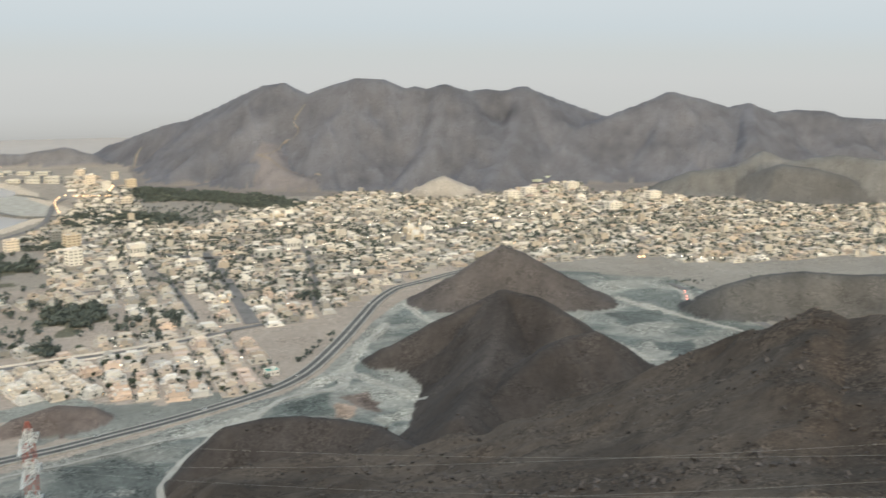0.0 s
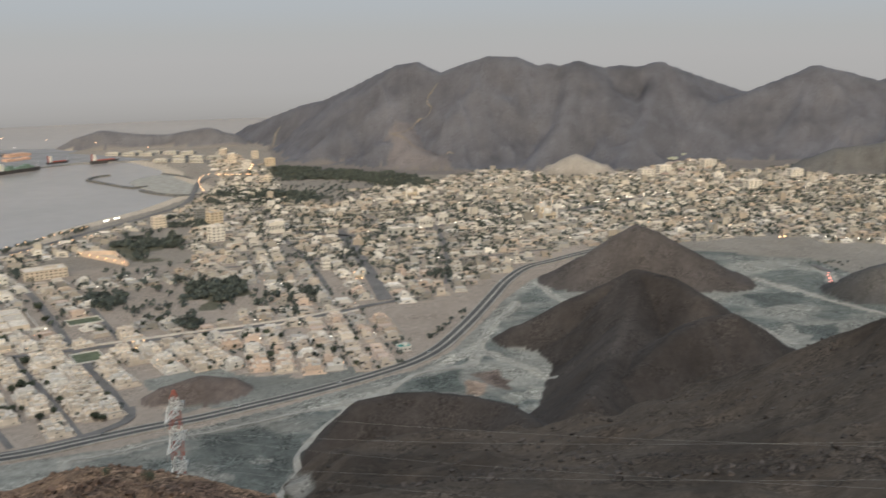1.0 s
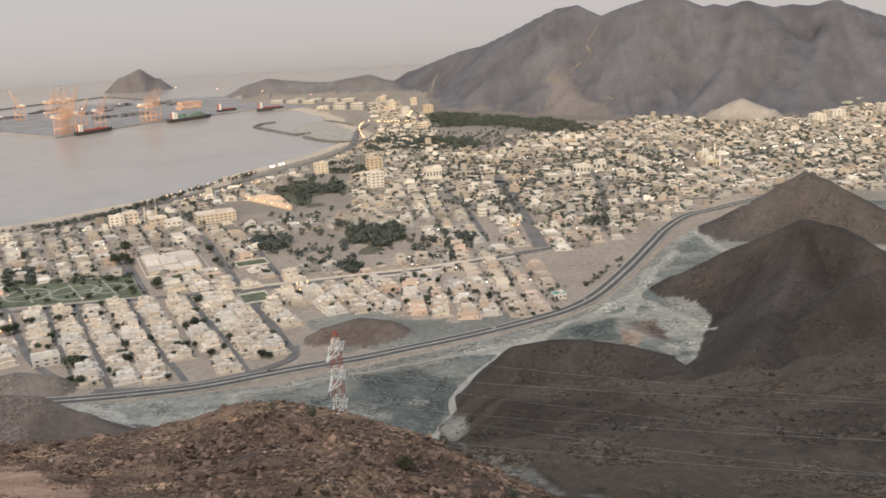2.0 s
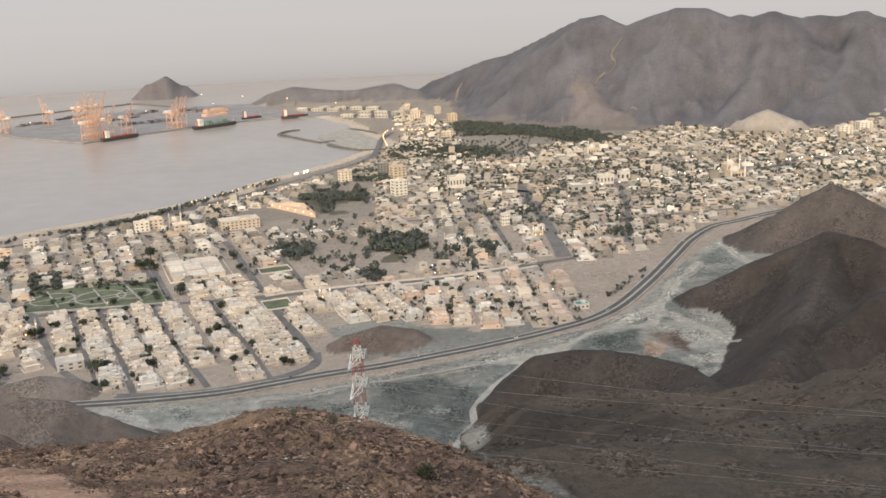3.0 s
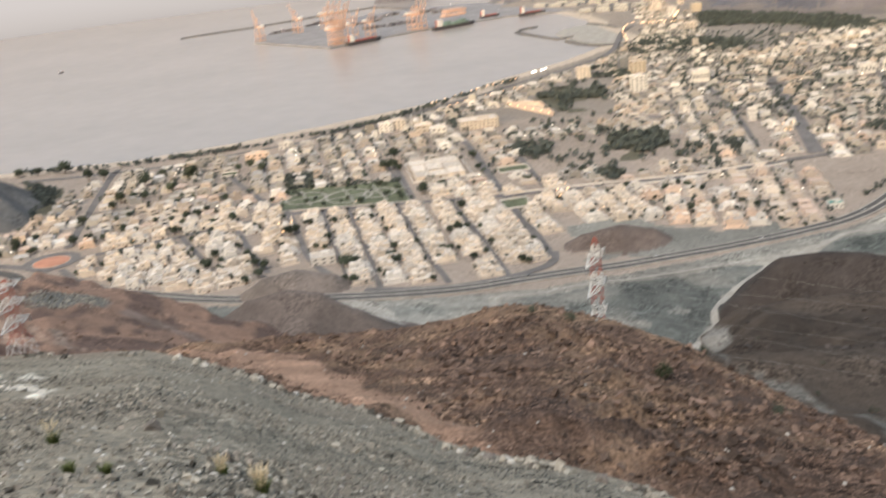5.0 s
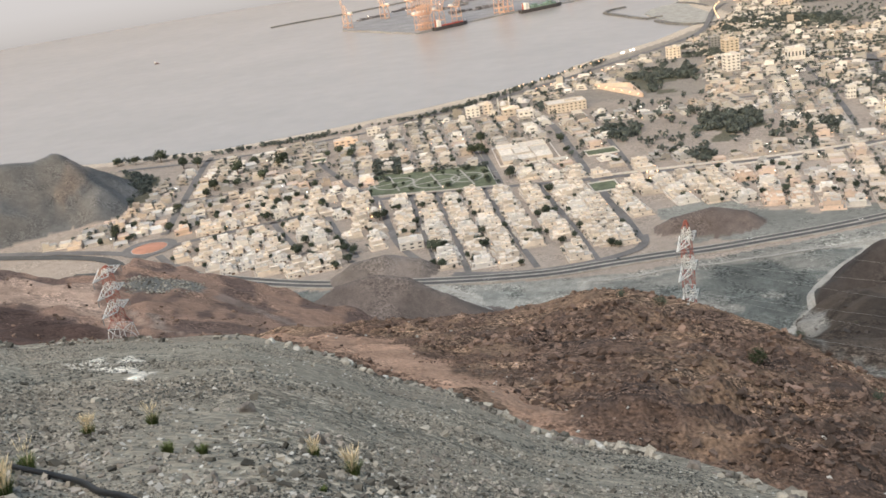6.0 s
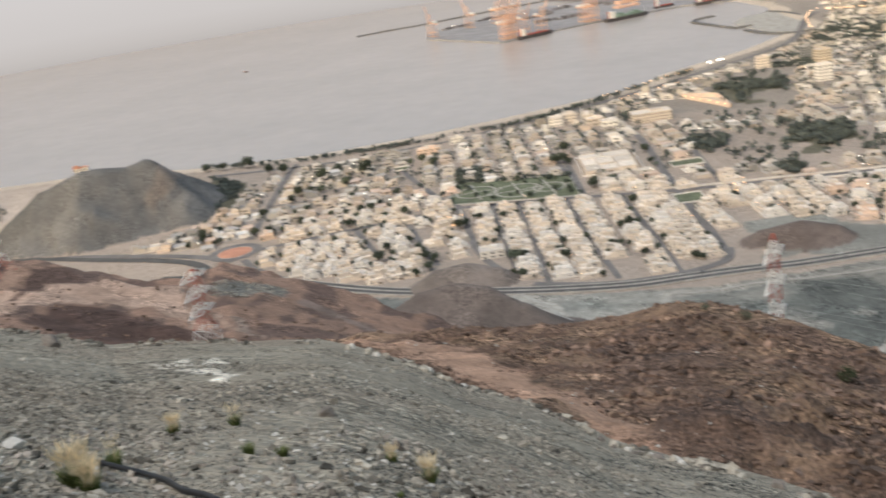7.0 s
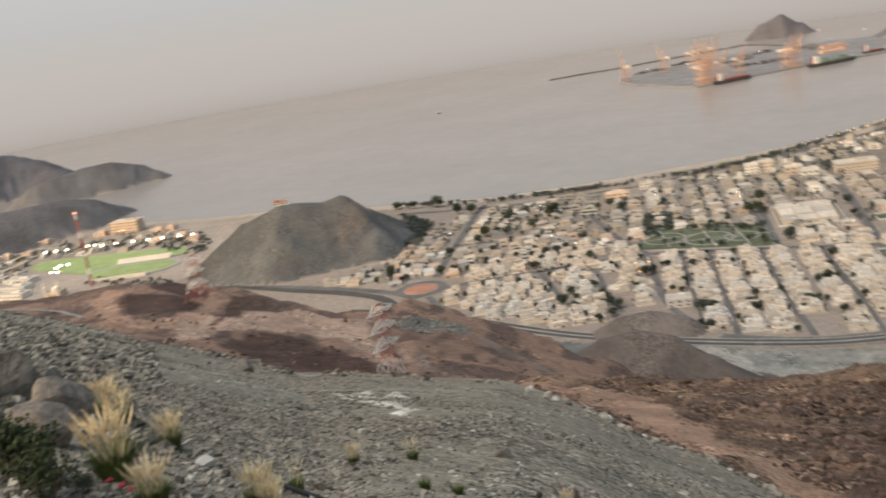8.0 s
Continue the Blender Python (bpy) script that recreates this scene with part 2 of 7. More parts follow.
SPURS = [  # shoulders of the lookout's own mountain: inner line, outer rim, fall beyond it, soil, size of stones
    ("rubble_shelf",
     [(-1.5, -0.5, 388.5), (0.0, 0.6, 388.5), (1.5, -0.5, 388.5)],
     [(-70, 5, 382), (-39.1, 22.3, 380.8), (-38.9, 24.5, 379.7), (-38.8, 28.3, 377.7), (-36.9, 30.7, 376.1), (-34.0, 32.5, 374.6), (-31.5, 33.5, 373.6), (-26.1, 37.9, 372.0),
      (-23.7, 38.3, 371.9), (-21.0, 37.5, 371.9), (-18.4, 36.6, 371.8), (-15.2, 34.8, 371.6), (-10.5, 31.3, 372.4), (-7.5, 28.0, 373.3), (-5.2, 25.5, 374.4), (-2.5, 21.9, 376.2),
      (-0.7, 19.0, 377.5), (0.5, 16.0, 379.0), (22, 2, 374)], 0.75, (0.355, 0.315, 0.25), 3.0),
    ("brown_spur",
     [(-51.2, 61.5, 356.8), (-38.2, 64.6, 358.3), (-24.9, 56.8, 359.2), (-12.9, 48.3, 360.7), (-5.1, 43.7, 361.8), (0.1, 42.0, 361.6), (4.6, 39.7, 361.2)],
     [(-82.0, 125.6, 328.9), (-72.0, 125.8, 330.3), (-60.8, 126.1, 330.9), (-48.4, 126.0, 331.3), (-36.2, 124.9, 332.6), (-29.6, 124.5, 334.2), (-23.9, 123.7, 336.3),
      (-17.9, 123.7, 336.6), (-12.6, 121.3, 336.6), (-7.6, 117.8, 337.1), (-2.9, 112.0, 337.9), (1.9, 106.0, 338.8), (6.1, 99.8, 339.7), (10.6, 93.4, 340.6),
      (15.0, 78.6, 345.0), (15.6, 57.9, 353.2)], 0.8, (0.155, 0.102, 0.076), 1.2),
    ("west_badland",
     [(-268, 135, 322), (-239, 182, 306), (-202, 208, 283), (-163, 240, 271), (-127, 261, 260)],
     [(-624, 318, 268), (-544, 338, 254), (-527, 364, 251), (-503, 396, 249), (-487, 416, 241), (-472, 447, 227), (-453, 466, 215), (-431, 473, 208), (-403, 471, 205), (-399, 500, 194),
      (-419, 548, 179), (-433, 588, 171), (-430, 608, 160), (-414, 613, 155), (-399, 617, 150), (-374, 627, 140), (-348, 630, 130), (-307, 618, 122), (-235, 552, 130)], 0.5, (0.152, 0.104, 0.086), 0.35),
    ("east_flank",
     [(6, 330, 229), (90, 317, 234), (167, 261, 248), (206, 190, 274)],
     [(13, 560, 127), (42, 599, 130), (99, 612, 128), (175, 616, 128), (232, 607, 140), (284, 585, 160), (311, 559, 179), (333, 535, 197), (347, 514, 213), (357, 495, 228), (365, 476, 241), (373, 457, 250),
      (377, 447, 249), (381, 438, 244), (388, 418, 252), (405, 387, 266), (420, 339, 287)], 0.5, (0.066, 0.052, 0.042), 0.4),
]

GREY_PLAIN = [(-598, 916), (-330, 932), (-220, 937), (-133, 955), (23, 1023), (106, 1069), (182, 1109), (239, 1167), (296, 1267), (362, 1385),
              (432, 1490), (517, 1569), (584, 1678), (782, 1604), (925, 1519), (929, 1385), (884, 1215), (882, 1122), (900, 700), (300, 500), (-300, 600), (-700, 800)]
ROADSIDE = [(480, 1540), (400, 1440), (330, 1310), (270, 1200), (215, 1125), (165, 1085), (110, 1055), (40, 1025), (-50, 985), (-130, 955), (-220, 930), (-330, 920), (-430, 925)]
GRAVEL_LOT = [(-124, 1149), (-49, 1182), (19, 1137), (74, 1138), (126, 1110), (49, 1048), (-21, 1034), (-95, 1017)]
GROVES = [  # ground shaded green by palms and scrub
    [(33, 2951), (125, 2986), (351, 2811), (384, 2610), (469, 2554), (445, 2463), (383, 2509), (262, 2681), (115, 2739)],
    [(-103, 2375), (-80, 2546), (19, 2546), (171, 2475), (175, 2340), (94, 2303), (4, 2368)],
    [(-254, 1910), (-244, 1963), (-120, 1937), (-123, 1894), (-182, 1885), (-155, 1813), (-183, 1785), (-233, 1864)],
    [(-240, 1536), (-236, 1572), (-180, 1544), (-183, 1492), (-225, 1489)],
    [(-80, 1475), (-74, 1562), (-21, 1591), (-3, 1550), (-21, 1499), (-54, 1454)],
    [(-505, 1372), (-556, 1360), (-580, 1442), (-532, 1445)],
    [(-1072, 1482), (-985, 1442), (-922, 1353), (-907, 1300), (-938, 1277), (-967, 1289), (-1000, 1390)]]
TRACKS = [  # graded tracks, pads and spoil beside them
    [(375, 1367), (355, 1327), (317, 1277), (273, 1169), (292, 1123), (312, 1079), (324, 1041), (326, 1020), (303, 1012), (275, 998)],
    [(320, 1010), (292, 993), (268, 991)],
    [(271, 1163), (251, 1112), (187, 1097), (156, 1064), (94, 1000), (59, 947), (35, 890), (33, 847), (18, 819), (-4, 810)],
    [(289, 1206), (250, 1155), (193, 1100)],
    [(156, 1064), (96, 1020), (-6, 985), (-88, 961), (-153, 936), (-175, 932), (-173, 899)],
    [(-328, 932), (-296, 909), (-275, 884), (-248, 839)],
    [(770, 1407), (789, 1337), (803, 1270), (838, 1179), (861, 1062)], [(906, 1445), (878, 1374), (843, 1305)],
    [(436, 1475), (438, 1403), (445, 1351)], [(622, 1289), (643, 1182), (655, 1103)]]
PATCHES = [  # cuttings and spoil with a colour of their own: outline, soil, ragged by
    ([(20, 600), (29, 575), (30, 522), (20, 520), (13, 556)], (0.245, 0.23, 0.205), 4),
    ([(-1000, 1215), (-982, 1200), (-985, 1268), (-1020, 1350), (-1052, 1425), (-1068, 1400), (-1040, 1320), (-1015, 1270)], (0.20, 0.172, 0.152), 12),
    ([(-318, 412), (-269, 367), (-222, 321), (-220, 316), (-264, 357), (-314, 404)], (0.36, 0.25, 0.19), 3),
    ([(-331, 437), (-277, 384), (-226, 324), (-222, 318), (-274, 374), (-322, 421)], (0.30, 0.225, 0.18), 4),
    ([(-345, 547), (-321, 546), (-282, 513), (-240, 470), (-238, 455), (-278, 496), (-316, 523), (-341, 534)], (0.235, 0.175, 0.145), 5),
    ([(-381, 504), (-382, 529), (-385, 554), (-372, 568), (-351, 533), (-357, 505), (-360, 480)], (0.20, 0.195, 0.176), 9),
    ([(-484, 355), (-490, 379), (-476, 385), (-470, 363), (-436, 337), (-387, 311), (-430, 381), (-446, 409), (-461, 420), (-465, 432), (-453, 432), (-421, 385), (-346, 285), (-365, 283), (-454, 337)], (0.42, 0.27, 0.195), 5),
    ([(-341, 290), (-403, 355), (-428, 427), (-428, 465), (-390, 485), (-352, 440), (-282, 366), (-252, 326), (-298, 366), (-323, 380), (-365, 403), (-374, 395), (-377, 369), (-342, 316), (-321, 275)], (0.47, 0.325, 0.245), 6),
    ([(-474, 369), (-471, 383), (-449, 399), (-436, 395), (-420, 353), (-434, 342)], (0.10, 0.064, 0.053), 5),
    ([(-316, 288), (-370, 370), (-361, 381), (-299, 350), (-260, 322), (-252, 306), (-248, 275), (-261, 271), (-276, 272), (-303, 285)], (0.105, 0.067, 0.055), 5),
    ([(-453, 435), (-458, 464), (-430, 453), (-427, 416), (-401, 374), (-378, 333), (-432, 408)], (0.12, 0.078, 0.063), 5),
    ([(-490, 405), (-490, 425), (-476, 435), (-456, 419), (-449, 399), (-478, 397)], (0.11, 0.072, 0.06), 5),
    ([(170, 1070), (238, 1100), (223, 1029), (177, 1025)], (0.115, 0.125, 0.115), 9),
    ([(-49, 980), (8, 967), (44, 914), (20, 850), (-35, 853)], (0.115, 0.122, 0.114), 14),
    ([(694, 1161), (751, 1159), (719, 1101), (675, 1101)], (0.11, 0.118, 0.112), 9),
    ([(705, 1326), (794, 1318), (768, 1259), (691, 1248)], (0.12, 0.128, 0.12), 9),
    ([(240, 1081), (277, 1090), (278, 1059), (296, 1039), (270, 1016), (255, 1043)], (0.16, 0.125, 0.107), 6),
    ([(226, 1046), (236, 1063), (254, 1044), (246, 1019), (236, 1007), (224, 1021)], (0.36, 0.27, 0.21), 5),
    ([(255, 998), (300, 1030), (313, 1012), (268, 977)], (0.34, 0.33, 0.29), 6),
    ([(-18.5, 20.7), (-17.4, 20.3), (-20.5, 24.9), (-17.6, 21.6), (-16.0, 20.0), (-19.0, 24.3), (-17.0, 22.3), (-14.1, 18.2), (-12.3, 16.4), (-10.8, 14.2), (-11.6, 14.9), (-13.5, 17.1), (-14.3, 17.5), (-15.9, 18.4)], (0.88, 0.80, 0.68), 0.3),
]
GULLY = [(11, 305), (16, 286), (23, 281), (30, 268), (33, 259), (37, 253), (40, 200), (40, 165)]
ORANGE_CUT = [(-56, 108), (-45, 93), (-34.2, 78.9), (-24.7, 67.6), (-20.5, 62.7), (-15.3, 56.7), (-12.4, 51.5), (-8.4, 47.3), (-4, 43.5), (0, 40)]


def polar(line):
    a = sorted((math.atan2(p[0], p[1]), math.hypot(p[0], p[1]), p[2]) for p in line)
    return [np.array(c) for c in zip(*a)]


def land(x, y):
    """Height and soil of the ground at x, y."""
    rough = fbm(x, y, 60.0, 5, 3)
    d, _, side = to_line(SHORE, x, y)
    into = np.where(side < 0, d, -d)
    h = np.clip(into * 0.06, -9.0, 5.0)
    soil = np.empty(x.shape + (3,))
    stain = 1 + 0.22 * fbm(x, y, 220.0, 5, 11)[..., None]
    soil[:] = np.array((0.35, 0.295, 0.25)) * stain
    soil[y > 1750] = (np.array((0.285, 0.25, 0.215)) * stain)[y > 1750]
    soil[x < -1250] *= 1.22
    east = (x > 600) & (y < 1760)
    soil[east] = (np.array((0.262, 0.236, 0.206)) * stain)[east]
    beach = into < 42 + 14 * rough
    soil[beach] = (0.50, 0.425, 0.345)
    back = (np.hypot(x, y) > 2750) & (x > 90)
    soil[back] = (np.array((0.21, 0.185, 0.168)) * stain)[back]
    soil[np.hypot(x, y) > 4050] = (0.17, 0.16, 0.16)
    grain, mottle = np.full(x.shape, 0.25), np.full(x.shape, 0.3)
    plain = inside(GREY_PLAIN, x, y)
    patch = 1 + 0.42 * fbm(x, y, 110.0, 5, 21)[..., None]
    soil[plain] = (np.array((0.148, 0.157, 0.146)) * patch)[plain]
    mottle[plain] = 0.6
    wash = np.where(plain, np.clip((fbm(x, 2.2 * y, 120.0, 5, 23) + 0.05) * 3.0, 0, 1), 0)
    wash = np.maximum(wash, np.where(plain, np.clip(1.5 - to_line(ROADSIDE, x, y)[0] / 16 + 1.2 * fbm(x, y, 40.0, 4, 24), 0, 1), 0))[..., None]
    soil = soil * (1 - wash) + np.array((0.262, 0.256, 0.23)) * patch * wash
    lot = inside(GRAVEL_LOT, x + 25 * rough, y + 40 * rough) & ~plain
    soil[lot] = (np.array((0.245, 0.243, 0.22)) * patch)[lot]
    lines = to_line(TRACKS[0], x, y)[0]
    for t in TRACKS[1:]:
        lines = np.minimum(lines, to_line(t, x, y)[0])
    worn = (lines + 9 * rough < 8) & (into > 60)
    soil[worn] = (np.array((0.34, 0.323, 0.287)) * patch)[worn]
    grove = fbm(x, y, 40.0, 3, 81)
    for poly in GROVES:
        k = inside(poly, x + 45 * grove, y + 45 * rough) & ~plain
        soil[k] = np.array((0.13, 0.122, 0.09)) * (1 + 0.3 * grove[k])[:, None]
    h = h + np.where(into > 80, 0.5 * rough, 0.0) + np.where(plain, 3.0 * fbm(x, y, 45.0, 4, 5) * np.clip(d / 400, 0, 1), 0.0)
    gully = ridged(x, y, 260.0, 5, 7)
    small = ridged(x, y, 70.0, 3, 9)
    for name, crest, reach, colour, deep in RIDGES:
        far = (max(p[2] for p in crest)) * reach * 1.5 + 60
        cx, cy = [p[0] for p in crest], [p[1] for p in crest]
        near = np.nonzero((x > min(cx) - far) & (x < max(cx) + far) & (y > min(cy) - far) & (y < max(cy) + far))
        if not len(near[0]):
            continue
        px, py = x[near], y[near]
        dist, top, _ = to_line(crest, px, py)
        dist = np.maximum(dist - 0.005 * np.hypot(px, py), 0)
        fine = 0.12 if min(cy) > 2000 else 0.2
        w = 1.0 + deep * (0.42 * gully[near] + fine * small[near])
        k = dist / (np.maximum(top, 1) * reach * np.maximum(w, 0.45))
        z = top * np.sign(1 - k) * np.abs(1 - k) ** 1.12
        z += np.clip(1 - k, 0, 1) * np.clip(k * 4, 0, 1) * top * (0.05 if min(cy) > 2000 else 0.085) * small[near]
        z += np.clip(1 - k, 0, 0.3) * np.clip(k * 4, 0, 1) * 7.0 * fbm(px, py, 24.0, 3, 35)
        win = (z > h[near]) & (k < 1)
        idx = tuple(i[win] for i in near)
        h[idx] = z[win]
        streak = ridged(px - 0.7 * py, 0.35 * py, 55.0, 5, 48)
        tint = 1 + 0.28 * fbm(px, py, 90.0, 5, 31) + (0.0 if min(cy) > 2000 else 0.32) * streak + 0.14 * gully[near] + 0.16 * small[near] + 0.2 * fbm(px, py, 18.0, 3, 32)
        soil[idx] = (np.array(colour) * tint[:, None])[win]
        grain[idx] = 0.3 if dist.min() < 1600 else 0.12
        # Far hills get weaker mottling, as haze would soften them.
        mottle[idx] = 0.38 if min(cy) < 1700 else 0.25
    az, r = np.arctan2(x, y), np.hypot(x, y)
    for name, inner, rim, fall, colour, g in SPURS:
        ia, ir, iz = polar(inner)
        oa, orr, oz = polar(rim)
        m = np.nonzero((az > oa[0]) & (az < oa[-1]) & (r < 1500)) if name != "rubble_shelf" else np.nonzero(r < 150)
        if not len(m[0]):
            continue
        a, q = az[m], r[m]
        if name == "rubble_shelf":
            r0, z0 = np.zeros_like(a), np.full_like(a, 388.4)
        else:
            r0, z0 = np.interp(a, ia, ir), np.interp(a, ia, iz)
        r1, z1 = np.interp(a, oa, orr), np.interp(a, oa, oz)
        if name != "rubble_shelf":
            r1 = r1 * (1 + 0.05 * fbm(x[m], y[m], 40.0, 3, 77))
        k = (q - r0) / np.maximum(r1 - r0, 0.1)
        kk = np.clip(k, -1, 1)
        sag = {"rubble_shelf": 0.0, "brown_spur": 0.0}.get(name, 0.03)
        z = z0 + (z1 - z0) * kk - sag * (r1 - r0) * (1 - (2 * np.clip(kk, 0, 1) - 1) ** 2)
        z -= np.maximum(q - r1, 0) * fall * np.clip(0.35 + (q - r1) / (0.15 * r1), 0.35, 1)
        body = np.clip(1 - np.abs(kk) ** 8, 0, 1)
        amp = {"rubble_shelf": 0.0, "brown_spur": 1.8, "west_badland": 8.0, "east_flank": 13.0}[name]
        size = {"rubble_shelf": 8.0, "brown_spur": 16.0, "west_badland": 110.0, "east_flank": 120.0}[name]
        z += amp * (ridged(x[m], y[m], size, 4, 15) - 0.4) * (0.1 + 0.9 * body)
        if name == "rubble_shelf":
            z += 0.26 * fbm(x[m], y[m], 6.0, 3, 25) * np.clip(q / 4, 0, 1)
        if name == "brown_spur":
            z += 1.35 * (ridged(x[m] - 0.5 * y[m], y[m], 6.0, 5, 45) - 0.3) * (0.15 + 0.85 * body) * np.clip(0.6 + fbm(x[m], y[m], 20.0, 2, 46) * 2, 0.2, 1.4)
        win = z > h[m]
        if name == "brown_spur":
            win &= q > 0.98 * np.interp(a, *polar(SPURS[0][2])[:2])
        idx = tuple(i[win] for i in m)
        h[idx] = z[win]
        tint = 1 + 0.22 * fbm(x[m], y[m], size * 1.5, 5, 41)
        c = np.array(colour) * tint[:, None]
        if name == "brown_spur":
            k2 = np.clip(0.46 + 3.4 * fbm(x[m], y[m], 8.0, 6, 43), 0, 1)[:, None]
            c = c * (1 - k2) + np.array((0.275, 0.183, 0.124)) * tint[:, None] * k2
        if name == "west_badland":
            k2 = np.clip(3.2 * (ridged(x[m] + 0.5 * y[m], 0.4 * y[m], 30.0, 5, 47) - 0.22), 0, 0.75)[:, None]
            c = c * (1 - k2) + np.array((0.35, 0.222, 0.16)) * tint[:, None] * k2
        if name == "rubble_shelf":
            k2 = np.clip(0.2 + 1.8 * fbm(x[m], y[m], 5.0, 4, 44), 0, 0.8)[:, None]
            c = c * (1 - k2) + np.array((0.33, 0.275, 0.215)) * tint[:, None] * k2
        if name == "brown_spur":
            k2 = np.clip(3.0 * (ridged(x[m] - 0.5 * y[m], y[m], 6.0, 5, 45) - 0.42), 0, 0.6)[:, None] * np.clip(0.5 + 2.5 * fbm(x[m], y[m], 24.0, 3, 49), 0, 1)[:, None]
            c = c * (1 - k2) + np.array((0.07, 0.055, 0.05)) * k2
        if name == "east_flank":
            k2 = np.clip(2.2 * (ridged(x[m] - 0.7 * y[m], 0.35 * y[m], 60.0, 5, 48) - 0.2), 0, 0.55)[:, None]
            c = c * (1 - k2) + np.array((0.118, 0.094, 0.076)) * tint[:, None] * k2
        soil[idx] = c[win]
        grain[idx], mottle[idx] = g, {"rubble_shelf": 0.55, "brown_spur": 0.9, "west_badland": 0.5, "east_flank": 0.55}.get(name, 1.0)
    for poly, colour, ragged in PATCHES:
        xs, ys = [q[0] for q in poly], [q[1] for q in poly]
        m = np.nonzero((x > min(xs) - 20) & (x < max(xs) + 20) & (y > min(ys) - 20) & (y < max(ys) + 20) & (h > 4.0))
        if not len(m[0]):
            continue
        px, py = x[m], y[m]
        wx, wy = px + ragged * fbm(px, py, ragged * 3, 4, 61), py + ragged * fbm(px, py, ragged * 3, 4, 62)
        edge = to_line(poly + poly[:1], wx, wy)[0] / (0.6 * ragged)
        k = np.clip(np.where(inside(poly, wx, wy), 0.5 + edge, 0.5 - edge), 0, 1)[:, None]
        tint = 1 + 0.45 * fbm(px, 0.5 * py + 0.5 * px, ragged * 2.5, 5, 63)
        soil[m] = soil[m] * (1 - k) + np.array(colour) * tint[:, None] * k
    m = np.nonzero((r > 22) & (r < 125) & (np.abs(az) < 0.75) & (h > 300) & (r > 1.04 * np.interp(az, *polar(SPURS[0][2])[:2])))
    if len(m[0]):
        px, py = x[m], y[m]
        d = to_line(ORANGE_CUT, px, py)[0] + 3.5 * (r[m] / 72) * fbm(px, py, 6.0, 5, 71)
        k = (np.clip((3.3 * (r[m] / 72) ** 1.8 - d) / 0.8, 0, 1) * np.clip(1.15 - (az[m] + 0.45) * 2.2, 0.25, 1))[:, None]
        soil[m] = soil[m] * (1 - k) + np.array((0.40, 0.255, 0.18)) * (1 + 0.35 * fbm(px, py, 4.0, 5, 72))[:, None] * k
        mottle[m] = 1 - 0.5 * k[:, 0]
    gully_d = to_line(GULLY, x, y)[0] + 11 * fbm(x, y, 16.0, 4, 73)
    k = np.clip((3.0 - gully_d) / 2.0, 0, 0.85)[..., None] * (h < 330)[..., None]
    soil = soil * (1 - k) + np.array((0.165, 0.157, 0.14)) * patch * k
    return h, soil, grain, mottle


def height(x, y):
    return land(np.array([[float(x)]]), np.array([[float(y)]]))[0][0, 0]


# ---- one sheet of ground, finest where it is near ----
def build_ground():
    fine = np.radians(np.arange(-64.0, 49.01, 0.14))
    coarse = np.radians(np.arange(52.0, 293.0, 4.0))
    az = np.concatenate([fine, coarse])
    rad = np.concatenate([[0.4, 1.0, 1.8], np.geomspace(2.6, 600.0, 410)[:-1], np.geomspace(600.0, 1750.0, 210)[:-1], np.geomspace(1750.0, 4880.0, 118)])
    A, Rr = np.meshgrid(az, rad)
    x, y = Rr * np.sin(A), Rr * np.cos(A)
    h, soil, grain, mottle = land(x, y)
    n, c = x.shape
    me = bpy.data.meshes.new("ground")
    x[0], y[0] = 0.0, 0.0
    i = np.arange(n * c).reshape(n, c)
    j = np.roll(i, -1, axis=1)
    quads = np.stack([i[:-1], i[1:], j[1:], j[:-1]], axis=-1).reshape(-1, 4)
    co = np.stack([x, y, h], axis=-1).reshape(-1, 3)
    me.vertices.add(len(co))
    me.vertices.foreach_set("co", co.astype(np.float32).ravel())
    me.loops.add(quads.size)
    me.loops.foreach_set("vertex_index", quads.astype(np.int32).ravel())
    me.polygons.add(len(quads))
    me.polygons.foreach_set("loop_start", np.arange(0, quads.size, 4, dtype=np.int32))
    me.polygons.foreach_set("loop_total", np.full(len(quads), 4, dtype=np.int32))
    me.update(calc_edges=True)
    a = me.color_attributes.new("soil", "FLOAT_COLOR", "POINT")
    a.data.foreach_set("color", np.concatenate([np.clip(soil, 0, 1), np.ones((n, c, 1))], axis=-1).astype(np.float32).ravel())
    g = me.attributes.new("grain", "FLOAT", "POINT")
    g.data.foreach_set("value", grain.astype(np.float32).ravel())
    g = me.attributes.new("mottle", "FLOAT", "POINT")
    g.data.foreach_set("value", mottle.astype(np.float32).ravel())
    me.materials.append(M_GROUND)
    me.shade_smooth()
    return tagged(new("ground", me), "bare brown rock hills, grey gravel and sandy coastal plain", "ground", kind="structure")


ground = build_ground()

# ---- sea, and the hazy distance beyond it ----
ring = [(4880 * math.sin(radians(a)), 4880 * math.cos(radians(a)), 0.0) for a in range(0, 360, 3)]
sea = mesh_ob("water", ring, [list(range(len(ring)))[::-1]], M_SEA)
tagged(sea, "calm pinkish grey sea in a wide bay", "sea", kind="structure")


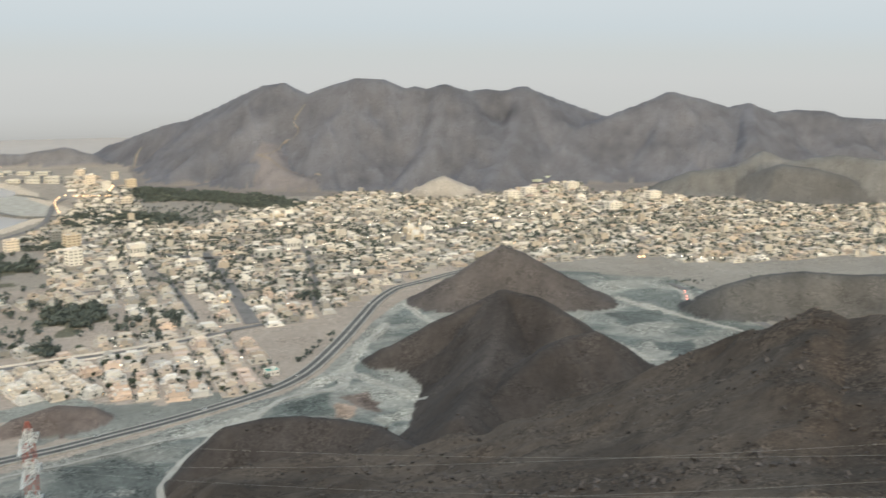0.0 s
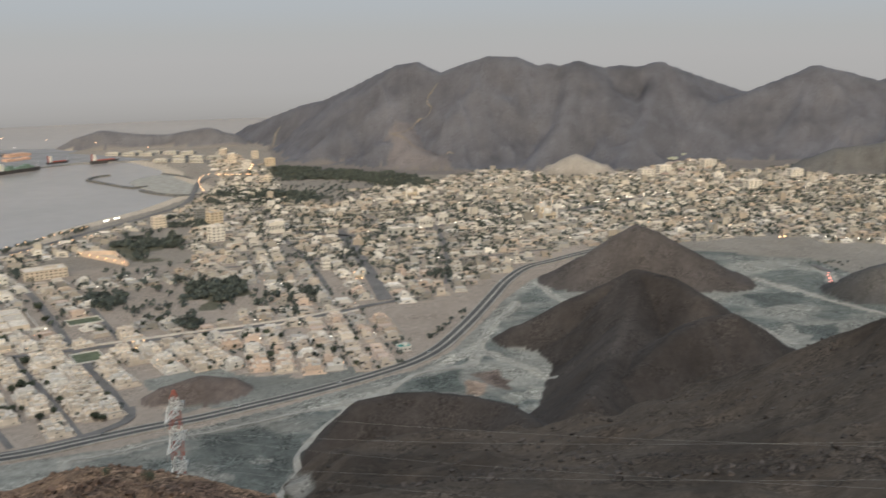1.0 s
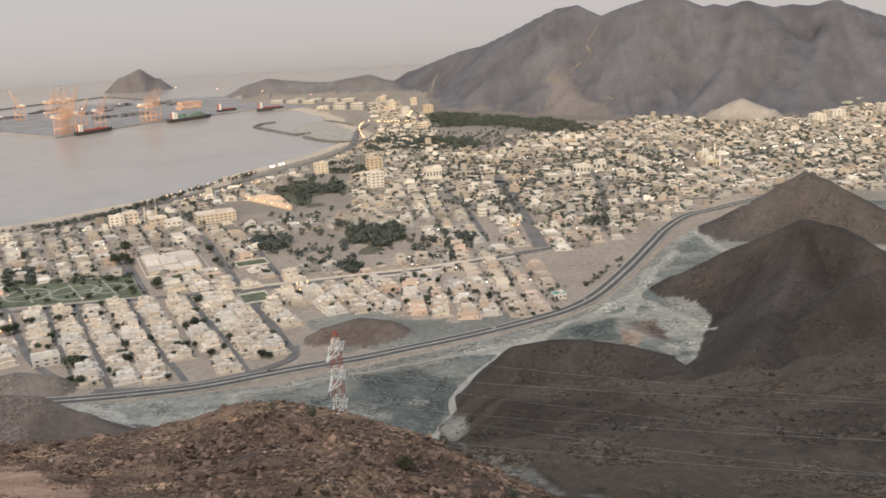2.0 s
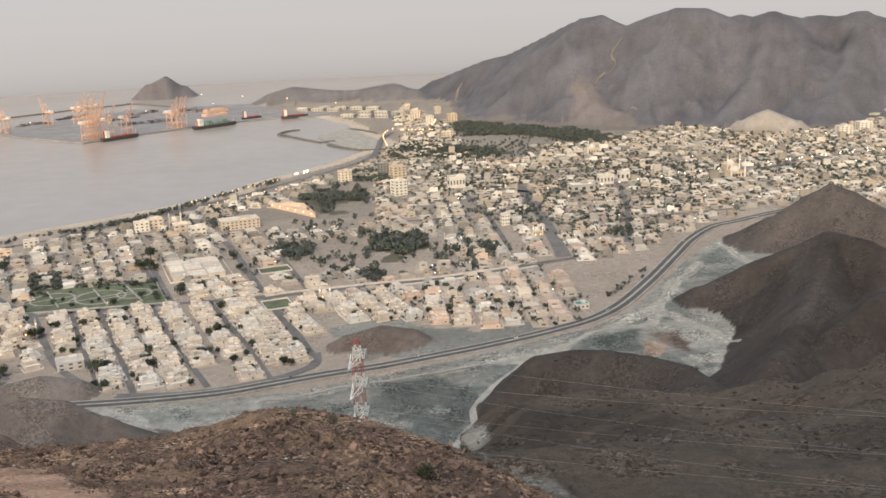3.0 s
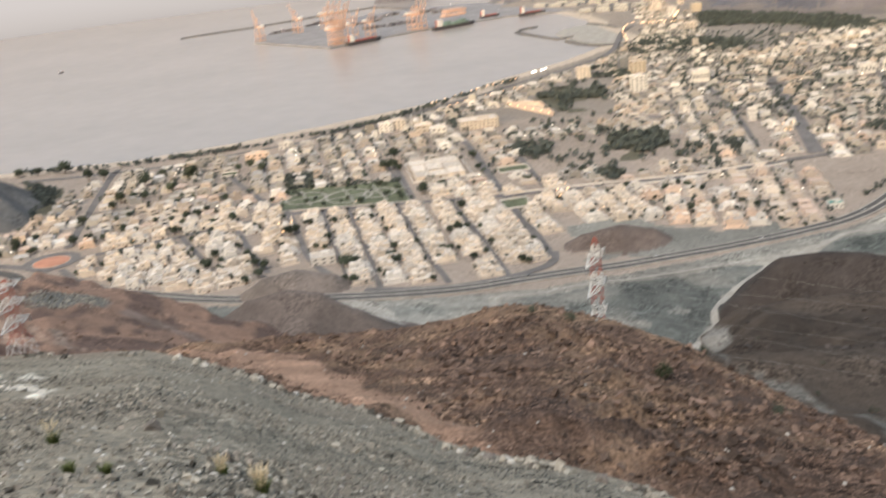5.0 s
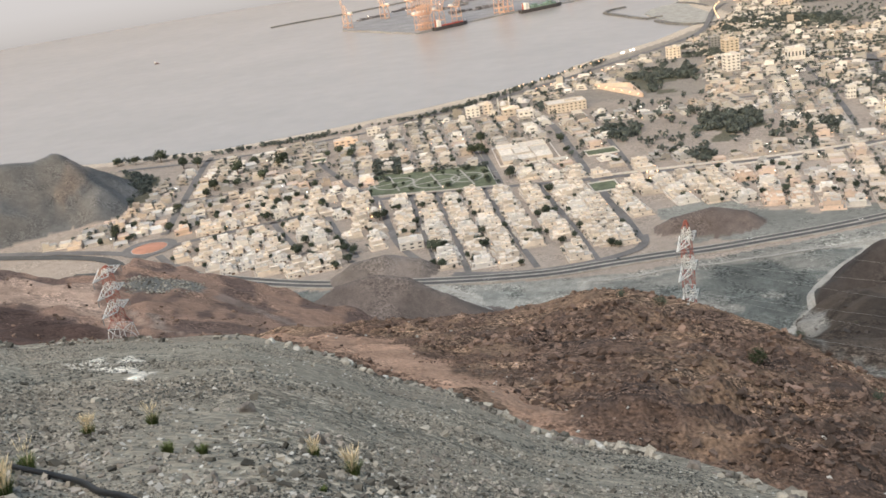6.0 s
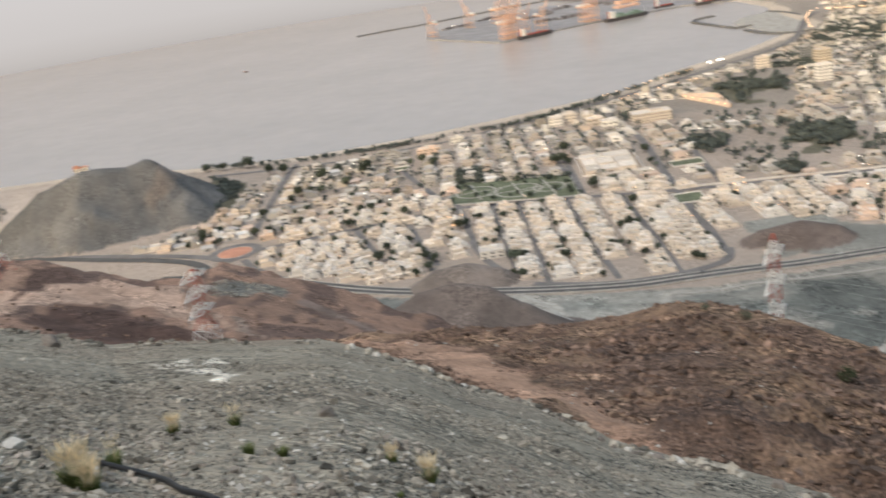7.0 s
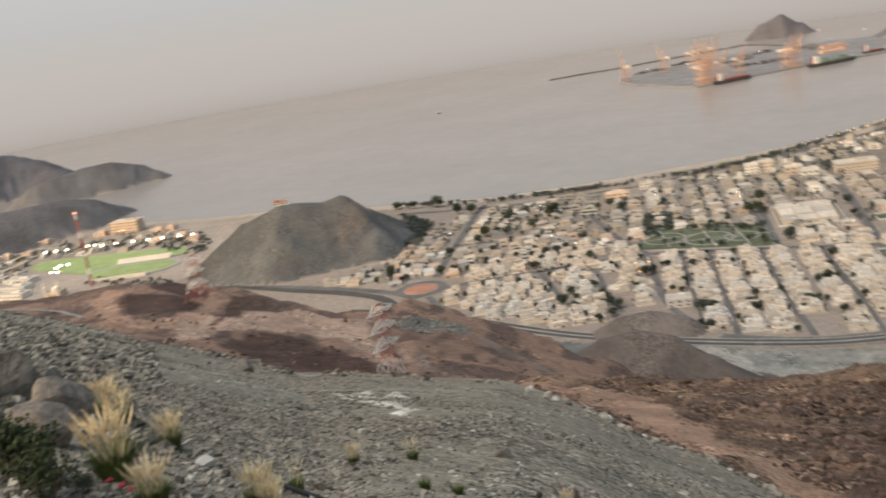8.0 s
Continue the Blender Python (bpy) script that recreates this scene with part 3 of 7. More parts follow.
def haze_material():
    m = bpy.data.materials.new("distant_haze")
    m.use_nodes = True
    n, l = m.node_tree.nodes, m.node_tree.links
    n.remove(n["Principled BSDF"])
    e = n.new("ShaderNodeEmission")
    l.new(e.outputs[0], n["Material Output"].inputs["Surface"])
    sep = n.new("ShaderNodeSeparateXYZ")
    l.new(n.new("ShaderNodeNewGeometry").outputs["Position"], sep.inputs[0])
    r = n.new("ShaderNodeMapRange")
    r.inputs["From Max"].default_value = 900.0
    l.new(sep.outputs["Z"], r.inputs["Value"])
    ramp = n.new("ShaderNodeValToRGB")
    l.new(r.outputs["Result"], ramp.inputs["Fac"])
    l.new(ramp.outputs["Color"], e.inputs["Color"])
    # Far sea, haze and sky painted as a glowing gradient by height.
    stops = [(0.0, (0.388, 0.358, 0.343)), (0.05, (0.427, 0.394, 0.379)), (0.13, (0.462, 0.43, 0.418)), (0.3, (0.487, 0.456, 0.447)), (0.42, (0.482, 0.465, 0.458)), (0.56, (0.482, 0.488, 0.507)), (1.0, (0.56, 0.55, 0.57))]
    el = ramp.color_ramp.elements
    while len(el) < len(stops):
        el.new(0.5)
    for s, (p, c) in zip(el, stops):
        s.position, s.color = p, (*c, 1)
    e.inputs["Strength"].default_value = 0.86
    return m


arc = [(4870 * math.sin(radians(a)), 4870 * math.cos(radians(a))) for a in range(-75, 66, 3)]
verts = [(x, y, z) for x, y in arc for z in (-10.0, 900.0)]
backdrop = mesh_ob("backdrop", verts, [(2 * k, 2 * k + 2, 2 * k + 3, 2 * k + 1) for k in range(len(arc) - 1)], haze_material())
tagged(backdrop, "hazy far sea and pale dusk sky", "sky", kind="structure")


# ---- roads ----
def smooth_line(pts, step):
    """A curve through the points, cut evenly."""
    p = [Vector((*q[:2], 0)) for q in pts]
    out = []
    for k in range(len(p) - 1):
        a, b, c, d = p[max(k - 1, 0)], p[k], p[k + 1], p[min(k + 2, len(p) - 1)]
        n = max(1, int((c - b).length / step))
        for s in range(n):
            t = s / n
            out.append(0.5 * ((2 * b) + (c - a) * t + (2 * a - 5 * b + 4 * c - d) * t * t + (3 * b - a - 3 * c + d) * t ** 3))
    out.append(p[-1])
    return out


def ribbon(name, pts, width, lift, material, shift=0.0, step=12.0, parent=None, thick=0.0, drape=True):
    line = smooth_line(pts, step)
    verts, faces = [], []
    off = []
    for k, q in enumerate(line):
        t = (line[min(k + 1, len(line) - 1)] - line[max(k - 1, 0)]).normalized()
        s = Vector((-t.y, t.x, 0))
        for w in (shift + width / 2, shift - width / 2):
            off.append(q + s * w)
    xs, ys = np.array([[v.x for v in off]]), np.array([[v.y for v in off]])
    zs = land(xs, ys)[0][0] if drape else np.full(len(off), 5.0)
    for k in range(0, len(off), 2):
        z = max(zs[k], zs[k + 1]) + lift if thick else None
        for q in (k, k + 1):
            verts.append((off[q].x, off[q].y, z if thick else zs[q] + lift))
    n = len(line)
    faces = [(2 * k, 2 * k + 1, 2 * k + 3, 2 * k + 2) for k in range(n - 1)]
    if thick:
        m = len(verts)
        verts += [(a, b, c - thick) for a, b, c in verts]
        faces += [(2 * k, 2 * k + 2, m + 2 * k + 2, m + 2 * k) for k in range(n - 1)] + [(2 * k + 3, 2 * k + 1, m + 2 * k + 1, m + 2 * k + 3) for k in range(n - 1)]
    return mesh_ob(name, verts, faces, material, parent)


HIGHWAY = [(640, 1690), (560, 1645), (502, 1606), (450, 1573), (396, 1497), (352, 1412), (290, 1292), (231, 1190), (188, 1139), (144, 1108), (104, 1085), (48, 1057), (-3, 1035),
           (-57, 1012), (-107, 997), (-160, 977), (-212, 957), (-268, 947), (-331, 941), (-428, 938), (-520, 947), (-680, 985), (-759, 1007)]
M_VERGE = mat("dusty_verge", (0.36, 0.335, 0.30), rough=1.0, scale=0.08, vary=0.2)
for s, nm in ((4.9, "road_north"), (-4.9, "road_south")):
    tagged(ribbon(nm, HIGHWAY, 6.4, 1.6, M_ASPHALT, s, thick=4.0, drape=False), "dark asphalt carriageway of a divided highway", "road", kind="structure")
tagged(ribbon("median", HIGHWAY, 3.2, 1.75, M_VERGE, thick=3.0, drape=False), "pale dusty median strip of the highway", "median", kind="structure")
for s, nm in ((9.3, "verge_north"), (-9.3, "verge_south")):
    tagged(ribbon(nm, HIGHWAY, 2.3, 1.5, M_VERGE, s, thick=4.0, drape=False), "pale dusty shoulder along the highway", "shoulder", kind="structure")


# ---- materials of the town ----
M_WHITE = mat("white_render", (0.70, 0.665, 0.62), rough=0.85, scale=0.2, vary=0.08, rnd=0.08)
M_YARD_PAVE = mat("yard_paving_tiles", (0.47, 0.44, 0.40), rough=0.95, scale=0.15, vary=0.2, rnd=0.2)
M_TEAL = mat("teal_roof", (0.10, 0.36, 0.33), rough=0.7, scale=0.3, vary=0.12)
M_GLASS = mat("dark_window_glass", (0.10, 0.105, 0.11), rough=0.15, scale=0.3, vary=0.1, spec=0.6)
M_DOOR = mat("brown_door", (0.16, 0.10, 0.06), rough=0.6, scale=1.0, vary=0.2)
M_TANK = mat("tank_plastic", (0.55, 0.55, 0.53), rough=0.5, scale=1.0, vary=0.1)
M_LEAF = mat("dusty_leaves", (0.068, 0.083, 0.058), rough=0.8, scale=0.3, vary=0.3, rnd=0.3)
# Grove leaves: paler and bluer, with distance haze put into the colour.
M_LEAF_HAZED = mat("dusty_leaves_hazed", (0.092, 0.106, 0.095), rough=0.8, scale=0.08, vary=0.35)
M_TRUNK = mat("bark", (0.14, 0.10, 0.07), rough=0.95, scale=2.0, vary=0.25)
M_GRASS = mat("park_lawn", (0.125, 0.14, 0.092), rough=1.0, scale=0.08, vary=0.3)
# The floodlights' brightness on the grass is included in this turf colour.
M_TURF = mat("floodlit_turf", (0.36, 0.45, 0.20), rough=1.0, scale=0.06, vary=0.12)
M_CLAY = mat("red_clay", (0.46, 0.235, 0.165), rough=1.0, scale=0.08, vary=0.12)
M_CONCRETE = mat("pale_concrete", (0.43, 0.42, 0.40), rough=0.9, scale=0.03, vary=0.15, bump=0.1, bscale=0.3)
M_ROCKFILL = mat("breakwater_rock", (0.13, 0.125, 0.12), rough=0.95, scale=0.2, vary=0.35)
M_WARM = glow("sodium_lamp", (1.0, 0.50, 0.17), 2.4)
M_COOL = glow("white_lamp", (1.0, 0.90, 0.74), 4.0)
M_FLOOD = glow("floodlight", (1.0, 0.95, 0.86), 9.0)
M_STEEL = mat("grey_steel", (0.35, 0.35, 0.35), rough=0.5, scale=0.5, vary=0.1, metal=0.6)
M_TAN = mat("tan_render", (0.58, 0.49, 0.38), rough=0.9, scale=0.15, vary=0.1)
M_PEACH = mat("peach_render", (0.67, 0.525, 0.425), rough=0.9, scale=0.15, vary=0.12, rnd=0.15)


def tone_material(name, attribute, rough):
    """Plaster whose colour differs from house to house, with dirt."""
    m = mat(name, (1, 1, 1), rough=rough, scale=0.06, vary=0.10)
    n, l = m.node_tree.nodes, m.node_tree.links
    att = n.new("ShaderNodeAttribute")
    att.attribute_name = attribute
    for node in list(n):
        if node.type == "RGB":
            for link in list(node.outputs[0].links):
                l.new(att.outputs["Color"], link.to_socket)
    return m


M_TONES = tone_material("town_plaster", "tone", 0.9)


class Pile:
    """Collects boxes and faces of one mesh."""

    def __init__(self):
        self.v, self.f, self.c, self.tone = [], [], [], (1, 1, 1)

    def add(self, verts, faces):
        n = len(self.v)
        self.v += verts
        self.f += [tuple(n + i for i in q) for q in faces]
        self.c += [self.tone] * len(verts)

    def box(self, x, y, z, sx, sy, sz, m=None, bottom=False):
        """A box that stands on z with its middle at x, y."""
        a, b = sx / 2, sy / 2
        p = [(x - a, y - b, z), (x + a, y - b, z), (x + a, y + b, z), (x - a, y + b, z)]
        p += [(q[0], q[1], z + sz) for q in p]
        f = [(0, 1, 5, 4), (1, 2, 6, 5), (2, 3, 7, 6), (3, 0, 4, 7), (4, 5, 6, 7)]
        if bottom:
            f.append((3, 2, 1, 0))
        self.add([tuple(m @ Vector(q)) for q in p] if m else p, f)

    def rim(self, x, y, z, sx, sy, h, t, m=None):
        """A parapet: a ring of wall of thickness t round a flat roof, with the roof inside it."""
        a, b = sx / 2, sy / 2
        o = [(-a, -b), (a, -b), (a, b), (-a, b)]
        i = [(-a + t, -b + t), (a - t, -b + t), (a - t, b - t), (-a + t, b - t)]
        p = [(x + q[0], y + q[1], z) for q in o] + [(x + q[0], y + q[1], z + h) for q in o] + [(x + q[0], y + q[1], z + h) for q in i] + [(x + q[0], y + q[1], z) for q in i]
        f = []
        for k in range(4):
            j = (k + 1) % 4
            f += [(k, j, 4 + j, 4 + k), (4 + k, 4 + j, 8 + j, 8 + k), (8 + k, 8 + j, 12 + j, 12 + k)]
        self.add([tuple(m @ Vector(q)) for q in p] if m else p, f)

    def tube(self, a, b, r0, r1, n=6, cap=False):
        a, b = Vector(a), Vector(b)
        t = (b - a).normalized()
        s = t.orthogonal().normalized()
        u = t.cross(s)
        ring = [(math.cos(2 * math.pi * k / n), math.sin(2 * math.pi * k / n)) for k in range(n)]
        p = [tuple(a + (s * c + u * d) * r0) for c, d in ring] + [tuple(b + (s * c + u * d) * r1) for c, d in ring]
        f = [(k, (k + 1) % n, n + (k + 1) % n, n + k) for k in range(n)]
        if cap:
            f.append(tuple(range(n, 2 * n)))
        self.add(p, f)

    def dome(self, x, y, z, r, h, n=12, rings=5):
        p, f = [], []
        for k in range(rings):
            a = math.pi / 2 * k / rings
            p += [(x + r * math.cos(a) * math.cos(2 * math.pi * i / n), y + r * math.cos(a) * math.sin(2 * math.pi * i / n), z + h * math.sin(a)) for i in range(n)]
        p.append((x, y, z + h))
        for k in range(rings - 1):
            f += [(k * n + i, k * n + (i + 1) % n, (k + 1) * n + (i + 1) % n, (k + 1) * n + i) for i in range(n)]
        f += [((rings - 1) * n + i, (rings - 1) * n + (i + 1) % n, rings * n) for i in range(n)]
        self.add(p, f)

    def make(self, name, material, parent=None, smooth=False, label=""):
        ob = mesh_ob(name, self.v, self.f, material, parent, smooth)
        if self.tone != (1, 1, 1):
            a = ob.data.color_attributes.new("tone", "FLOAT_COLOR", "POINT")
            a.data.foreach_set("color", np.array([(*c, 1.0) for c in self.c], np.float32).ravel())
        return tagged(ob, label) if label else ob


def boxes(*rows):
    p = Pile()
    for r in rows:
        p.box(*r)
    return p


def base(name, x, y, z=5.0, turn=0.0):
    e = new(name)
    e.matrix_world = pose(x, y, z, 0, 0, turn)
    return e


def orb(r, n=6):
    """A small lamp globe."""
    p = Pile()
    p.dome(0, 0, 0, r, r, n, 3)
    q = Pile()
    q.add(p.v + [(x, y, -z) for x, y, z in p.v], p.f + [tuple(len(p.v) + i for i in reversed(f)) for f in p.f])
    return q


# ---- streets ----
def street(name, pts, width, label="dusty grey asphalt street between houses", lift=0.12, material=None):
    return tagged(ribbon(name, pts, width, lift + 0.5, material or M_STREET, drape=False), label, "street", kind="structure")


WEST, EAST = radians(23), radians(4)

MAIN = [(208, 1419), (157, 1400), (90, 1365), (10, 1337), (-66, 1321), (-156, 1300), (-231, 1284), (-344, 1271), (-497, 1245), (-566, 1207), (-643, 1154), (-738, 1088)]
street("street_1", MAIN, 11, "wide grey main street with kerbs")
street("street_2", [(-131, 1046), (-162, 1134), (-229, 1317), (-323, 1587), (-384, 1701)], 11, lift=0.16)
street("street_3", [(-776, 1131), (-834, 1285), (-907, 1479), (-925, 1542)], 11)
street("street_4", [(-172, 994), (-218, 1109), (-252, 1187), (-290, 1275)], 7)
street("street_5", [(-232, 975), (-290, 1098), (-328, 1186), (-365, 1270)], 7)
street("street_6", [(-305, 965), (-361, 1106), (-402, 1197), (-432, 1262)], 7)
street("street_7", [(-355, 1008), (-382, 1069), (-431, 1178), (-465, 1256)], 7)
street("street_8", [(-373, 1005), (-423, 1073), (-511, 1248), (-557, 1294), (-649, 1410), (-690, 1470)], 9, lift=0.2)
street("street_10", [(194, 1428), (194, 1569), (189, 1812), (179, 1978)], 22, "broad dark boulevard")
street("street_11", [(-131, 1063), (-128, 1032), (-142, 1009), (-180, 983), (-241, 961), (-321, 961)], 11, lift=0.24)
street("street_12", [(-362, 1315), (-442, 1495), (-538, 1666)], 10)
street("street_13", [(-640, 1664), (-610, 1715), (-547, 1780), (-449, 1885), (-362, 2009), (-286, 2127), (-201, 2259), (-132, 2424), (-116, 2735), (-88, 2838)], 13, "pale corniche road along the beach")
street("street_14", [(-640, 1664), (-730, 1609), (-815, 1555), (-908, 1522), (-1000, 1500), (-1081, 1487)], 12, "pale corniche road along the beach")
street("street_15", [(58, 2036), (216, 1913), (415, 1986), (620, 2033), (990, 2232)], 14, "long straight city street")
street("street_16", [(791, 2155), (1054, 2201), (1456, 2217)], 14, "long straight city street")
street("street_17", [(-748, 1048), (-813, 1064), (-880, 1071), (-965, 1074), (-1098, 1072), (-1322, 1067)], 14, "curved road leaving a roundabout")
street("street_18", [(-1178, 1072), (-1075, 1068), (-978, 1060), (-875, 1054), (-811, 1041), (-771, 1015), (-777, 991), (-820, 986)], 15, "dark looping road beside a roundabout", 0.2, M_ASPHALT)
street("street_19", [(-737, 1051), (-689, 1011), (-583, 957), (-485, 942)], 10, "slip road")

street("street_21", [(-417, 1471), (-380, 1380), (-343, 1284)], 9)
street("street_22", [(-224, 1490), (-196, 1404), (-168, 1317)], 8)
street("street_23", [(-630, 1165), (-590, 1112), (-545, 1055)], 8)
street("street_24", [(-556, 1178), (-505, 1096), (-454, 1020)], 8)
street("street_25", [(-838, 1284), (-742, 1320), (-640, 1368), (-600, 1392)], 6)
street("street_26", [(120, 1478), (112, 1600), (96, 1760), (70, 1930)], 9)
street("street_27", [(300, 1500), (330, 1640), (356, 1800), (372, 1960)], 9)
street("street_28", [(215, 1640), (360, 1662), (520, 1700)], 8)
street("street_29", [(-60, 1700), (60, 1720), (190, 1745)], 9)

for nm, pts in (("wall_main_north", [(-226, 1294), (-156, 1310), (-66, 1331), (10, 1347), (90, 1375), (152, 1408)]), ("wall_main_south", [(-60, 1311), (14, 1327), (94, 1355), (150, 1383)])):
    tagged(ribbon(nm, pts, 0.7, 2.4, M_WHITE, drape=False, thick=2.4), "long white boundary wall along the main street", "wall", kind="structure")

rb = base("roundabout", *(-768, 1080))
disc = Pile()
disc.dome(0, 0, 0.5, 23, 1.4, 28, 4)
disc.make("island", M_CLAY, rb, True, "red clay planted island")
for nm, rings, surface in (("kerb", ((23, 0.9), (23.8, 0.9), (23.8, 0.2)), M_LINE), ("carriageway", ((23.6, 0.78), (36, 0.78)), M_STREET)):
    p = Pile()
    m = len(rings)
    p.add([(r * math.cos(2 * math.pi * k / 28), r * math.sin(2 * math.pi * k / 28), z) for k in range(28) for r, z in rings],
          [(k * m + i, k * m + i + 1, (k + 1) % 28 * m + i + 1, (k + 1) % 28 * m + i) for k in range(28) for i in range(m - 1)])
    p.make(nm, surface, rb)
tagged(rb, "roundabout with a red clay middle ringed by asphalt", "roundabout")

# ---- the public park ----
PARK = [(-530, 1256), (-346, 1279), (-388, 1386), (-556, 1366)]
park = base("park", 0, 0, 0)
mesh_ob("lawn", [(x, y, 5.75) for x, y in PARK], [(0, 1, 2, 3)], M_GRASS, park)
for k, (a, b) in enumerate(zip(PARK, PARK[1:] + PARK[:1])):
    w = ribbon("park_wall", [a, b], 0.8, 1.7, M_LINE, drape=False, thick=2.0, step=200)
    w.parent = park
for cx, cy, r in ((0.2, 0.5, 30), (0.55, 0.45, 34), (0.8, 0.5, 24)):
    c0 = (1 - cx) * (1 - cy) * Vector(PARK[0]) + cx * (1 - cy) * Vector(PARK[1]) + cx * cy * Vector(PARK[2]) + (1 - cx) * cy * Vector(PARK[3])
    p = Pile()
    for k in range(24):
        a, b = 2 * math.pi * k / 24, 2 * math.pi * (k + 1) / 24
        p.add([(c0.x + q * math.cos(t), c0.y + q * math.sin(t), 5.83) for t in (a, b) for q in (r, r - 3)], [(0, 1, 3, 2)])
    p.make("round_path", M_TRACK, park)
    for k in range(4):
        a = k * math.pi / 2 + 0.5
        s = ribbon("path", [(c0.x, c0.y), (c0.x + 44 * math.cos(a), c0.y + 44 * math.sin(a))], 2.6, 0.85, M_TRACK, drape=False, step=100)
        s.parent = park
tagged(park, "walled green park with pale curving paths", "park")

# ---- houses ----

def window(parent, x, y, z, w, h, face):
    d = 0.12
    p = boxes((x, y, z, w if face in "ns" else d, d if face in "ns" else w, h))
    return p.make("window", M_GLASS, parent)


def villa(kind):
    """One villa with parapets, an upper storey, a stair tower, porch, windows, yard wall and roof tank."""
    r = random.Random(100 + kind)
    w, d, h = r.uniform(14.5, 19), r.uniform(16.5, 23), r.uniform(4.0, 4.8)
    root = new("house", None)
    body = boxes((0, 0, 0, w, d, h + 0.02))
    if r.random() < 0.6:
        body.box(w / 2 + 1.6, -d / 6, 0, 3.2, d * 0.5, h - 0.6)
    plaster = M_WHITE if kind in (2, 5) else M_PEACH if kind in (7, 9) else M_PLASTER
    body.make("wall", plaster, root)
    rf = Pile()
    rf.rim(0, 0, h, w + 0.3, d + 0.3, 0.9, 0.35)
    for _ in range(3):
        rf.box(r.uniform(-0.3, 0.3) * w, r.uniform(-0.36, 0.36) * d, h + 0.1, r.choice((0.3, 3.2, w * 0.5)), r.choice((0.3, 2.2, d * 0.4)), r.uniform(0.8, 2.4))
    rf.make("parapet", plaster, root)
    boxes((0, 0, h + 0.02, w - 0.4, d - 0.4, 0.15)).make("roof", M_ROOF, root)
    uw, ud = w * r.uniform(0.55, 0.98), d * r.uniform(0.5, 0.95)
    ux, uy = (w - uw) / 2 * r.choice((-1, 1)), (d - ud) / 2 * r.choice((-1, 1))
    up = boxes((ux, uy, h + 0.1, uw - 0.2, ud - 0.2, 3.6))
    upper = up.make("upper_storey", plaster, root)
    q = Pile()
    q.rim(ux, uy, h + 3.7, uw, ud, 0.9, 0.35)
    for _ in range(3):
        q.box(ux + r.uniform(-0.3, 0.3) * uw, uy + r.uniform(-0.36, 0.36) * ud, h + 3.75, r.choice((0.3, 1.6, uw * 0.4)), r.choice((0.3, 1.4, ud * 0.4)), r.uniform(0.7, 1.5))
    q.make("parapet", plaster, upper)
    boxes((ux, uy, h + 3.72, uw - 0.5, ud - 0.5, 0.12)).make("roof", M_ROOF, upper)
    tx, ty = ux + uw * 0.25, uy - ud * 0.2
    boxes((tx, ty, h + 3.8, 4.2, 4.0, 2.6), (tx, ty, h + 6.4, 4.6, 4.4, 0.35)).make("stair_tower", plaster, root)
    t = Pile()
    t.tube((ux - uw * 0.3, uy, h + 3.8), (ux - uw * 0.3, uy, h + 5.6), 0.9, 0.9, 10, True)
    t.make("water_tank", M_TANK, root)
    boxes((0, -d / 2 - 1.3, 3.2, 5.0, 2.6, 0.4), (-2.2, -d / 2 - 2.3, 0, 0.4, 0.4, 3.2), (2.2, -d / 2 - 2.3, 0, 0.4, 0.4, 3.2)).make("porch", plaster, root)
    boxes((0, -d / 2 - 0.05, 0, 1.8, 0.15, 2.6)).make("door", M_DOOR, root)
    for x in (-w * 0.33,):
        window(root, x, -d / 2 - 0.05, 1.0, 1.7, 1.8, "s")
    window(root, w / 2 + 0.05, d * 0.3, 1.0, 1.7, 1.8, "e")
    window(root, -w / 2 - 0.05, 0, 1.0, 1.7, 1.8, "w")
    for x in (-uw * 0.2,):
        window(upper, ux + x, uy - ud / 2 + 0.05, h + 1.1, 1.6, 1.7, "s")
    window(upper, ux - uw / 2 + 0.05, uy, h + 1.1, 1.6, 1.7, "w")
    yard = Pile()
    yard.rim(0, 0, 0, 21, 27.2, 2.1, 0.3)
    yard.make("yard_wall", plaster, root)
    boxes((0, 0, -0.3, 20.6, 26.8, 1.0)).make("yard", M_YARD_PAVE, root)
    boxes((4, -13.55, 0, 3.4, 0.45, 2.3)).make("gate", M_DOOR, root)
    if r.random() < 0.6:
        boxes((-8, 9, 0, 4.5, 6.0, 3.0), (-8, 9, 3.0, 4.9, 6.4, 0.25)).make("annex", plaster, root)
    tone = "white" if plaster is M_WHITE else "peach" if plaster is M_PEACH else "cream"
    return tagged(root, f"two-storey flat-roofed {tone} villa inside a yard wall", "house", "villas of the town")


VILLAS = [villa(k) for k in range(10)]

